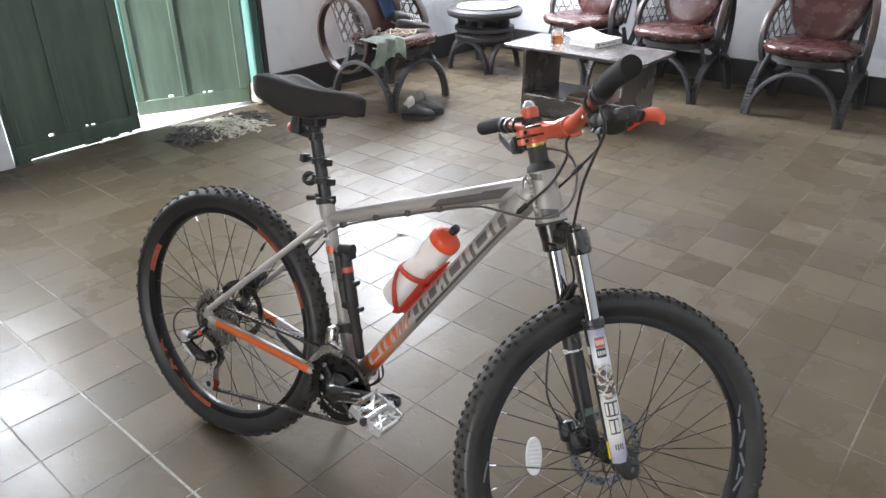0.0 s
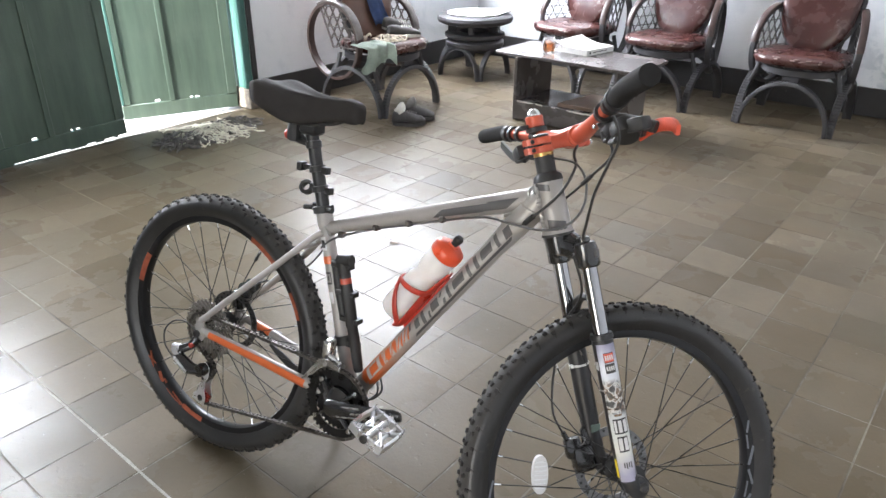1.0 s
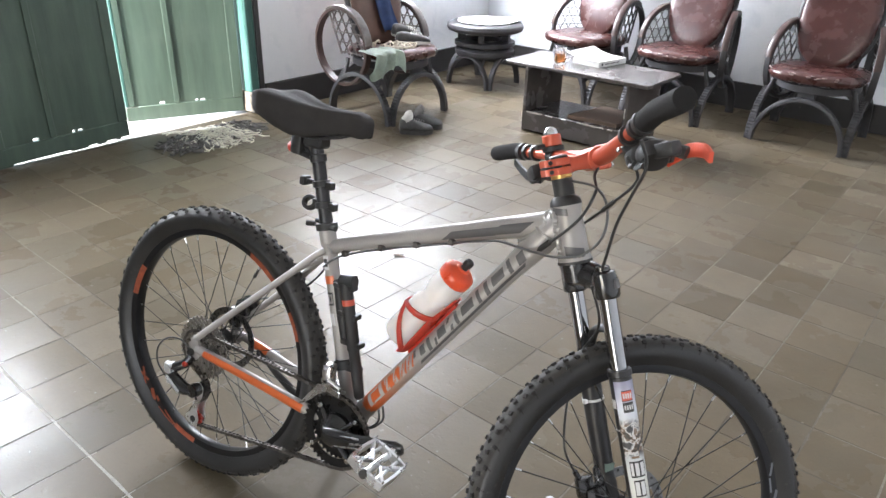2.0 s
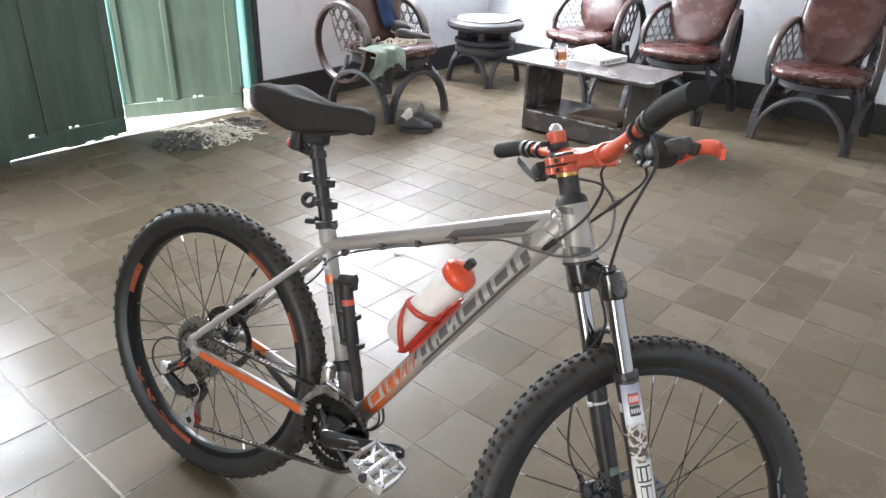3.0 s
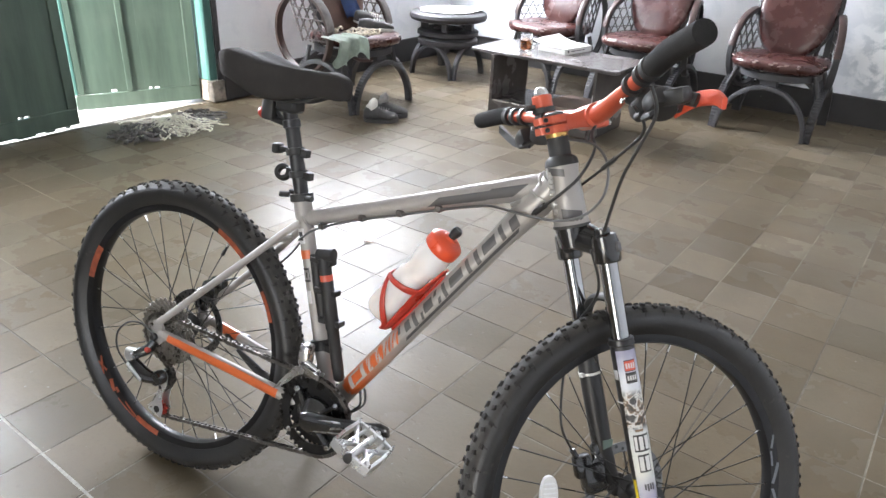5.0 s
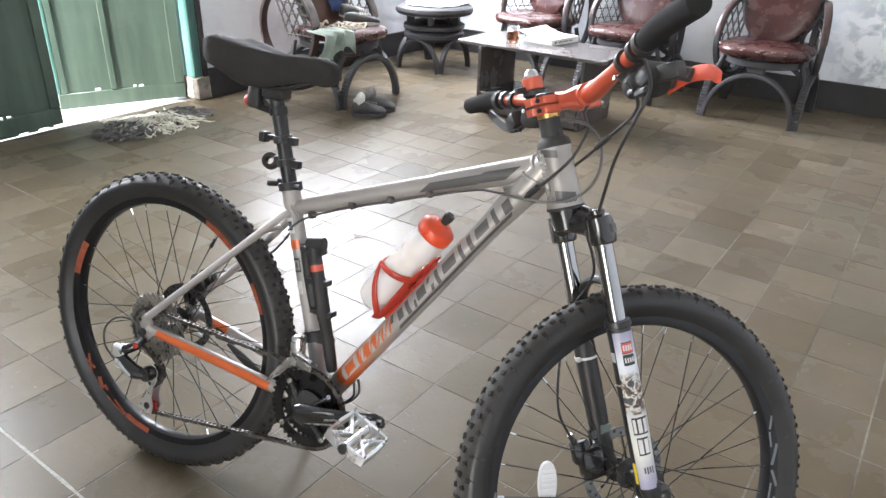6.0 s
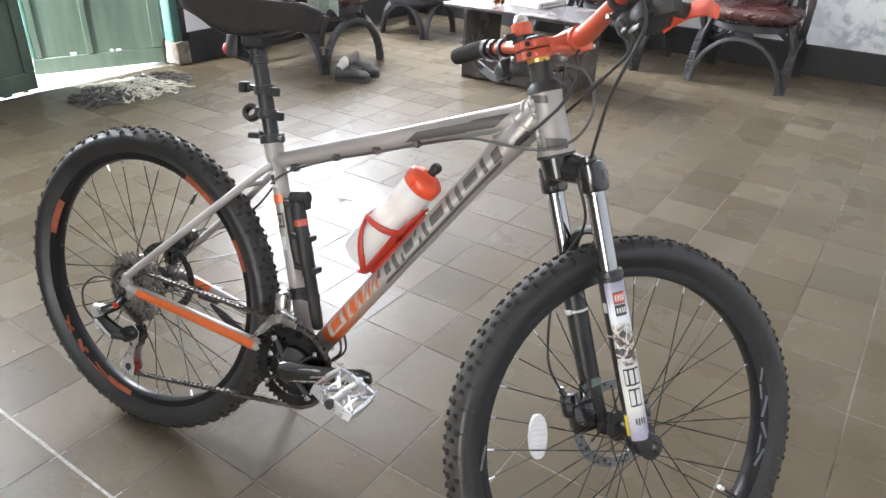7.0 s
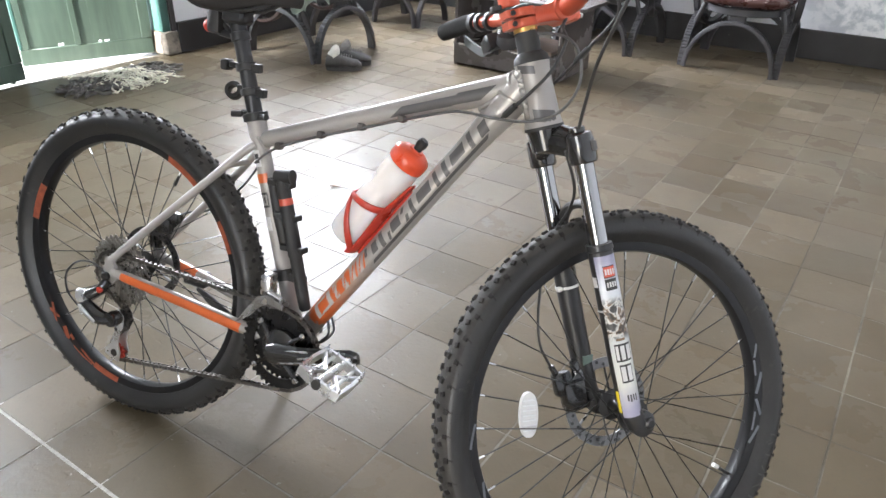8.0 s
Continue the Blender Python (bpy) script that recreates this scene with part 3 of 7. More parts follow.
def dt_radius(t):
    return 0.0206 + 0.0065 * min(1.0, max(0.0, (t - 0.80) / 0.12))


def down_tube_paint():
    """Silver with a grey foot and a band of orange fading upwards."""
    m, t, b = nodes_of("down_tube_paint")
    co = t.nodes.new("ShaderNodeTexCoord").outputs["Object"]
    d = node(t, "ShaderNodeVectorMath", [(0, co)])
    d.operation = "DOT_PRODUCT"
    d.inputs[1].default_value = DT_WAY
    s = node(t, "ShaderNodeMath", [(0, d.outputs["Value"])])
    s.operation = "SUBTRACT"
    s.inputs[1].default_value = DT_WAY.dot(DT0)
    k = node(t, "ShaderNodeMath", [(0, s.outputs[0])])
    k.operation = "DIVIDE"
    k.inputs[1].default_value = (DT1 - DT0).length
    streak = noise_tex(t, 60.0, 3, 0.6, co)
    w = node(t, "ShaderNodeMath", [(0, streak), (2, k.outputs[0])])
    w.operation = "MULTIPLY_ADD"
    w.inputs[1].default_value = 0.06
    col = ramp(t, w.outputs[0], [(0.0, (0.26, 0.25, 0.24)), (0.122, (0.26, 0.25, 0.24)), (0.128, (0.62, 0.125, 0.03)), (0.18, (0.62, 0.125, 0.03)), (0.27, (0.46, 0.29, 0.21)), (0.40, (0.375, 0.355, 0.335)), (1.0, (0.375, 0.355, 0.335))])
    t.links.new(col, b.inputs["Base Color"])
    b.inputs["Roughness"].default_value, b.inputs["Metallic"].default_value = 0.34, 0.2
    b.inputs["Coat Weight"].default_value = 0.5
    return m


bm = bmesh.new()
ts = [0, 0.06, 0.2, 0.35, 0.5, 0.6, 0.7, 0.78, 0.85, 0.92, 1.0]
tube(bm, [dt_center(t) for t in ts], [dt_radius(t) for t in ts], 24, ref=(0, 1, 0))
part("down_tube", bm, down_tube_paint(), frame_part, "down tube fading from orange to silver")
bm = bmesh.new()
tube(bm, [HEAD_LOW, HEAD_LOW + AX * 0.018, HEAD_TOP - AX * 0.014, HEAD_TOP], [0.0305, 0.0275, 0.0255, 0.0280], 24)
part("head_tube", bm, M_SILVER, frame_part)
bm = bmesh.new()
lathe(bm, [(0.021, -0.036), (0.0225, -0.034), (0.0225, 0.034), (0.021, 0.036)], Matrix.Translation(BB) @ Matrix.Rotation(radians(90), 4, "X"), 24)
part("bottom_bracket_shell", bm, M_SILVER, frame_part)
# weld beads
for c, way, r in ((TT0 + V(0.013, 0, 0.004), (TT1 - TT0).normalized(), 0.0165), (TT1 - (TT1 - TT0).normalized() * 0.028, (TT1 - TT0).normalized(), 0.0222), (dt_center(0.955), DT_WAY, 0.0268)):
    side = V(0, 1, 0)
    up = way.cross(side)
    ring = [c + r * (math.cos(k) * side + math.sin(k) * up) * (1 + 0.05 * math.sin(k * 17)) + way * 0.004 * math.sin(2 * k) for k in (2 * math.pi * j / 48 for j in range(48))]
    bm = bmesh.new()
    tube(bm, ring, [0.0032 + 0.0009 * math.sin(j * 2.1) for j in range(48)], 6, closed=True)
    part("weld_bead", bm, M_WELD, frame_part)
for side in (-1, 1):
    out = (V(-0.62, side * 0.78, 0) - AX * AX.dot(V(-0.62, side * 0.78, 0))).normalized()
    run = [lerp(HEAD_LOW + AX * 0.012, HEAD_TOP - AX * 0.010, i / 30) + out * (0.0272 + 0.0008 * math.sin(i * 2.4)) + V(0, side * 0.004 * math.sin(math.pi * i / 30), 0) for i in range(31)]
    bm = bmesh.new()
    tube(bm, run, [0.0042 + 0.0011 * math.sin(i * 2.1) for i in range(31)], 8)
    part("weld_bead", bm, M_WELD, frame_part)
    run = [lerp(V(0.735, side * 0.0150, 0.454), V(0.800, side * 0.0215, 0.483), i / 16) + V(0, 0, 0.004 * math.sin(math.pi * i / 16)) for i in range(17)]
    bm = bmesh.new()
    tube(bm, run, [0.0034 + 0.0009 * math.sin(i * 2.3) for i in range(17)], 8)
    part("weld_bead", bm, M_WELD, frame_part)
for side in (-1, 1):
    bm = bmesh.new()
    tube(bm, smooth_path([V(0.309, side * 0.014, 0.322), V(0.285, side * 0.026, 0.300), V(0.20, side * 0.046, 0.216), V(0.09, side * 0.062, 0.112), V(0.006, side * 0.067, 0.034)], 5), [0.0078] * 21, 12)
    part("seat_stay", bm, M_SILVER, frame_part)
    bm = bmesh.new()
    pts = smooth_path([V(0.408, side * 0.026, -0.046), V(0.345, side * 0.043, -0.036), V(0.22, side * 0.052, -0.018), V(0.10, side * 0.062, -0.001), V(0.012, side * 0.068, 0.010)], 5)
    tube(bm, pts, [0.0135 - 0.0035 * i / 20 for i in range(21)], 14, ref=(0, 1, 0))
    part("chain_stay", bm, M_SILVER, frame_part)
    if side < 0:
        stay_line = pts
    else:
        bm = bmesh.new()
        tube(bm, pts[14:18], [0.0142 - 0.0035 * i / 20 for i in range(14, 18)], 14, ref=(0, 1, 0))
        part("chain_stay_band", bm, M_ORANGE_PAINT, frame_part, "orange painted length of the chain stay")
    bm = bmesh.new()
    plate(bm, [(-0.018, -0.016), (0.012, -0.018), (0.030, 0.002), (0.022, 0.016), (0.012, 0.042), (-0.002, 0.040), (-0.010, 0.016)], 0.007, basis((0, side * 0.068, 0), (1, 0, 0), (0, 0, 1), (0, -1, 0)))
    part("dropout", bm, M_SILVER, frame_part)
bm = bmesh.new()
tube(bm, [V(0.262, -0.030, 0.276), V(0.262, 0.030, 0.276)], 0.006, 10)
part("stay_bridge", bm, M_SILVER, frame_part)
bm = bmesh.new()
lathe(bm, [(0.0186, 0), (0.0235, 0.001), (0.0235, 0.015), (0.0186, 0.016)], along(CLAMP_TOP - V(-0.0015, 0, 0.005), CLAMP_TOP + (SEAT_TOP - BB)), 24)
tube(bm, [CLAMP_TOP + V(-0.021, -0.014, 0.006), CLAMP_TOP + V(-0.040, -0.020, 0.004)], 0.006, 8)
tube(bm, [CLAMP_TOP + V(-0.018, 0.014, 0.006), CLAMP_TOP + V(-0.040, 0.012, 0.006)], 0.005, 8)
tube(bm, [CLAMP_TOP + V(0.018, -0.012, 0.006), CLAMP_TOP + V(0.034, -0.016, 0.008)], 0.006, 8)
part("seat_clamp", bm, M_MATTE, bike)


def tube_patch(bm, center, radius, t0, t1, a0, a1, way, skew=0.0, n=6):
    """A thin raised patch on a round tube; angles from its right side (-y) towards its top, slanting by skew."""
    side, up = V(0, -1, 0), way.cross(V(0, 1, 0)) * -1
    if up.z < 0:
        up = -up
    rows = []
    for i in range(n + 1):
        a = radians(a0 + (a1 - a0) * i / n)
        row = []
        for j in range(5):
            t = t0 + (t1 - t0) * j / 4 + skew * i / n
            row.append(bm.verts.new(center(t) + (radius(t) + 0.0007) * (math.cos(a) * side + math.sin(a) * up)))
        rows.append(row)
    for p, q in zip(rows, rows[1:]):
        for j in range(4):
            bm.faces.new((p[j], p[j + 1], q[j + 1], q[j]))


# the orange length along the outside of the chain stay, silver left above and below it
bm = bmesh.new()
for i in range(6, 18):
    a, b = stay_line[i], stay_line[i + 1]
    tube_patch(bm, lambda t: lerp(a, b, t), lambda t: 0.0137 - 0.0035 * (i + t) / 20, 0, 1, 52, -56, (b - a).normalized(), n=8)
part("chain_stay_band", bm, M_ORANGE_PAINT, frame_part, "orange painted length of the chain stay")
# plain blocks where the maker's lettering stands on the down tube
frame_decals = [(0.850, 0.880, 8, -38, M_GREY_DECAL), (0.380, 0.860, -42, -58, M_GREY_DECAL)]
for t0, t1 in ((0.745, 0.796), (0.606, 0.660), (0.492, 0.530), (0.404, 0.428)):
    frame_decals.append((t0, t1, 22, -24, M_GREY_DECAL))
for t0, t1, a0, a1 in ((0.812, 0.828, 30, -38), (0.712, 0.728, 30, -38), (0.676, 0.690, 30, -38), (0.574, 0.588, 30, -38), (0.544, 0.556, 30, 6), (0.544, 0.556, -12, -38), (0.470, 0.480, -4, -38), (0.440, 0.456, 30, -38), (0.376, 0.388, 30, -6)):
    frame_decals.append((t0, t1, a0, a1, M_GREY_DECAL))
frame_decals += [(t0, t1, a0, a1, M_PALE_SILVER) for t0, t1, a0, a1 in ((0.126, 0.142, 32, -38), (0.186, 0.202, 32, -38), (0.142, 0.186, 32, 20), (0.142, 0.186, -26, -38), (0.218, 0.234, 32, -38), (0.262, 0.278, 32, -38), (0.300, 0.316, 32, -38), (0.336, 0.352, 32, -38))]
frame_decals += [(t0, t1, a0, a1, M_ORANGE_PAINT) for t0, t1, a0, a1 in ((0.146, 0.182, 16, -22), (0.204, 0.216, 30, -36), (0.238, 0.258, 24, -36), (0.282, 0.296, 30, -20))]
for t0, t1, a0, a1, m in frame_decals:
    bm = bmesh.new()
    tube_patch(bm, dt_center, dt_radius, t0, t1, a0 + 12, a1 + 12, DT_WAY, -0.012)
    part("decal", bm, m, frame_part)
for i in range(9):
    bm = bmesh.new()
    t0 = 0.225 + 0.018 * i
    tube_patch(bm, dt_center, dt_radius, t0, t0 + 0.007, 40 - 4 * (i % 3), -24 + 5 * (i % 2), DT_WAY, -0.03)
    part("decal", bm, M_ORANGE_PAINT, frame_part)
TT_WAY = (TT1 - TT0).normalized()
for t0, t1, a0, a1, sk in ((0.585, 0.80, 14, -34, -0.05), (0.78, 0.905, 22, -30, -0.06)):
    bm = bmesh.new()
    tube_patch(bm, lambda t: lerp(TT0, TT1, t) + V(0, 0, 0.002 * math.sin(math.pi * t)), lambda t: 0.0147 + 0.0098 * max(0, t - 0.40) + 0.0012, t0, t1, a0, a1, TT_WAY, sk)
    part("decal", bm, M_GREY_DECAL, frame_part)
ST_WAY = (SEAT_TOP - BB).normalized()
for t0, t1, a0, a1, m in ((0.705, 0.745, 40, -60, M_ORANGE_PAINT), (0.655, 0.665, 20, -30, M_BLACK_DECAL), (0.60, 0.61, 20, -30, M_BLACK_DECAL), (0.61, 0.655, 20, 12, M_BLACK_DECAL), (0.62, 0.645, 0, -10, M_BLACK_DECAL), (0.50, 0.56, 10, -30, M_WHITE_DECAL), (0.775, 0.845, 18, -32, M_WHITE_DECAL), (0.79, 0.83, 8, -22, M_BLACK_DECAL)):
    bm = bmesh.new()
    tube_patch(bm, lambda t: lerp(BB, SEAT_TOP, t), lambda t: 0.0165 + (0.0006 if m is M_BLACK_DECAL else 0), t0, t1, a0, a1, ST_WAY)
    part("decal", bm, m, frame_part)
bm = bmesh.new()
tube_patch(bm, lambda t: lerp(HEAD_LOW, HEAD_TOP, t), lambda t: 0.0272, 0.80, 0.92, 20, -40, AX, 0.06)
part("decal", bm, M_GREY_DECAL, frame_part)
bm = bmesh.new()
tube_patch(bm, lambda t: lerp(HEAD_LOW, HEAD_TOP, t), lambda t: 0.0284, 0.03, 0.22, 60, -10, AX, 0.08)
part("decal", bm, M_GREY_DECAL, frame_part)

# seat post, clamps left on it, tail light, saddle
POST_TOP = SEAT_TOP + ST_WAY * 0.165
bm = bmesh.new()
tube(bm, [SEAT_TOP - ST_WAY * 0.05, POST_TOP], 0.0145, 20)
box(bm, -0.024, 0.024, -0.020, 0.020, -0.006, 0.022, 0.006, m=Matrix.Translation(POST_TOP))
lathe(bm, [(0.0147, -0.008), (0.0178, -0.007), (0.0178, 0.007), (0.0147, 0.008)], along(SEAT_TOP + ST_WAY * 0.137, POST_TOP), 20)
tube(bm, [SEAT_TOP + ST_WAY * 0.137 + V(-0.014, 0, 0), SEAT_TOP + ST_WAY * 0.137 + V(-0.048, 0, 0.002)], [0.008, 0.006], 10)
tube(bm, [SEAT_TOP + ST_WAY * 0.130 + V(-0.010, 0, 0), SEAT_TOP + ST_WAY * 0.155 + V(-0.040, 0, 0.006)], [0.005, 0.004], 8)
part("seat_post", bm, M_BLACK, bike)
for h, kind in ((0.049, "loop"), (0.094, "bar")):
    bm = bmesh.new()
    c = CLAMP_TOP + ST_WAY * h
    lathe(bm, [(0.0147, -0.007), (0.0188, -0.006), (0.0188, 0.006), (0.0147, 0.007)], along(c, c + ST_WAY), 20)
    box(bm, 0.014, 0.032, -0.008, 0.008, -0.008, 0.008, 0.002, m=Matrix.Translation(c))
    if kind == "loop":
        lathe(bm, [(0.0085, -0.008), (0.0155, -0.008), (0.0170, -0.006), (0.0170, 0.006), (0.0155, 0.008), (0.0085, 0.008)], Matrix.Translation(c + V(-0.038, 0, -0.003)) @ Matrix.Rotation(radians(68), 4, "X") @ Matrix.Rotation(radians(14), 4, "Y"), 20, closed=True)
        box(bm, -0.028, -0.012, -0.007, 0.007, -0.008, 0.010, 0.002, m=Matrix.Translation(c))
    else:
        box(bm, -0.036, -0.014, -0.007, 0.007, -0.005, 0.005, 0.002, m=Matrix.Translation(c))
        box(bm, -0.052, -0.036, -0.012, 0.012, -0.011, 0.009, 0.003, m=Matrix.Translation(c))
    part("post_clamp", bm, M_MATTE, bike)
bm = bmesh.new()
lathe(bm, [(0.0, -0.011), (0.008, -0.010), (0.0115, -0.003), (0.0125, 0.006), (0.010, 0.010)], Matrix.Translation(V(0.188, 0, 0.522)) @ Matrix.Rotation(radians(-115), 4, "Y"), 20)
part("tail_light", bm, M_RED, bike, "red tail light under the saddle")
bm = bmesh.new()
box(bm, 0.188, 0.218, -0.017, 0.017, 0.508, 0.552, 0.008, seg=2)
part("light_mount", bm, M_MATTE, bike)


def saddle_mesh():
    bm = bmesh.new()
    loops = []
    n = 22
    stations = [(0.096, 0.022, 0.606, 0.024), (0.102, 0.050, 0.614, 0.042), (0.117, 0.070, 0.621, 0.058), (0.140, 0.078, 0.626, 0.072), (0.172, 0.074, 0.620, 0.082), (0.205, 0.062, 0.613, 0.086), (0.240, 0.047, 0.609, 0.080), (0.280, 0.034, 0.608, 0.066), (0.320, 0.028, 0.610, 0.058), (0.352, 0.027, 0.609, 0.053), (0.371, 0.025, 0.605, 0.049), (0.383, 0.020, 0.600, 0.041), (0.390, 0.012, 0.594, 0.028), (0.393, 0.005, 0.588, 0.014)]
    for x, w, z, deep in stations:
        loop = []
        for j in range(n):
            k = 2 * math.pi * j / n
            c, s = math.cos(k), math.sin(k)
            wide = w * (abs(c) ** 0.75) * (1 if c > 0 else -1)
            top = 0.012 * max(s, 0) ** 0.6 - (0.012 * math.exp(-(wide / 0.017) ** 2) if s > 0 and 0.11 < x < 0.33 else 0)
            low = -deep * (max(-s, 0) ** 0.55) * (0.55 + 0.45 * abs(c))
            loop.append(V(x, wide * (1 - 0.15 * max(-s, 0)), z + top + low))
        loops.append(loop)
    rings(bm, loops)
    bmesh.ops.subdivide_edges(bm, edges=bm.edges, cuts=1, use_grid_fill=True, smooth=0.6)
    for v in bm.verts:
        v.co.x = 0.103 + (v.co.x - 0.096) * 0.935
    return bm


saddle = part("saddle", saddle_mesh(), M_SADDLE, bike, "padded black saddle with a centre groove", 80)
bm = bmesh.new()
for side in (-1, 1):
    tube(bm, smooth_path([V(0.125, side * 0.035, 0.588), V(0.16, side * 0.025, 0.560), V(0.20, side * 0.021, 0.552), V(0.28, side * 0.021, 0.556), V(0.345, side * 0.012, 0.580)], 5), 0.0036, 8)
part("saddle_rail", bm, M_BLACK, bike)


# wheels
def tyre_mesh(seed):
    """A fat knobbly tyre about the y axis: casing and separate tread blocks."""
    rng = random.Random(seed)
    bm = bmesh.new()
    prof = []
    rc, hw, hh = 0.3108, 0.0284, 0.0240
    for j in range(18):
        k = radians(-108 + 216 * j / 17)
        prof.append((rc + hh * math.cos(k), hw * math.sin(k)))
    prof = [(0.2852, -0.0165), (0.2890, -0.0186), (0.2950, -0.0232)] + prof + [(0.2950, 0.0232), (0.2890, 0.0186), (0.2852, 0.0165)]
    lathe(bm, prof + [(0.2840, 0.0125), (0.2840, -0.0125)], Matrix.Rotation(radians(90), 4, "X"), 96, closed=True)
    # tread side of the casing gets the pale colour, dust with painted sheen
    for f in bm.faces:
        c = f.calc_center_median()
        if math.hypot(c.x, c.z) > rc + hh * 0.50:
            f.material_index = 2
    flip = Matrix.Rotation(radians(90), 4, "X")
    count = 54

    def knob(angle, tilt, length, width, high, twist):
        k = radians(tilt)
        out = V(math.cos(angle), 0, math.sin(angle))
        tang = V(-math.sin(angle), 0, math.cos(angle))
        yaxis = V(0, 1, 0)
        c = out * (rc + (hh - 0.001) * math.cos(k)) + yaxis * (hw - 0.001) * math.sin(k)
        n = (out * math.cos(k) + yaxis * math.sin(k)).normalized()
        b = n.cross(tang).normalized()
        t2 = (tang * math.cos(twist) + b * math.sin(twist)).normalized()
        b2 = n.cross(t2)
        lo = [bm.verts.new(c + t2 * u * length / 2 + b2 * v * width / 2) for u, v in ((-1, -1), (1, -1), (1, 1), (-1, 1))]
        hi = [bm.verts.new(c + n * high + t2 * u * length / 2 * 0.8 + b2 * v * width / 2 * 0.8) for u, v in ((-1, -1), (1, -1), (1, 1), (-1, 1))]
        fs = [bm.faces.new(hi)]
        for i in range(4):
            j = (i + 1) % 4
            fs.append(bm.faces.new((lo[i], lo[j], hi[j], hi[i])))
        for f in fs:
            f.material_index = 1

    for i in range(count):
        a = 2 * math.pi * i / count
        d = 2 * math.pi / count
        for s in (-1, 1):
            knob(a + (d / 2 if s > 0 else 0), s * 11, 0.0095, 0.0082, 0.0048, s * 0.25)
            knob(a + d * 0.5 + (d / 2 if s > 0 else 0), s * 29, 0.0085, 0.0072, 0.0044, -s * 0.3)
            knob(a + d * 0.15 + (d / 2 if s > 0 else 0), s * 48, 0.0086 if i % 2 else 0.0066, 0.0076, 0.0042, s * 0.1)
            knob(a + d * 0.15 + (d / 2 if s > 0 else 0), s * 63, 0.0028, 0.0095, 0.0014, s * 0.35)
            if i % 2:
                knob(a + d * 0.55 + (d / 2 if s > 0 else 0), s * 74, 0.0020, 0.0075, 0.0007, -s * 0.4)
    return bm


M_RIM_ORANGE = surface("faded_orange_decal", (0.32, 0.075, 0.034), 0.5, 0.0, vary=0.35, scale=60, bump=0.0)
M_RIM_GREY = surface("blue_grey_decal", (0.13, 0.14, 0.16), 0.45, 0.0, vary=0.2, bump=0.0)
M_RUBBER_PRINT = surface("pressed_rubber_print", (0.062, 0.060, 0.058), 0.5, 0.0, vary=0.2, bump=0.0)


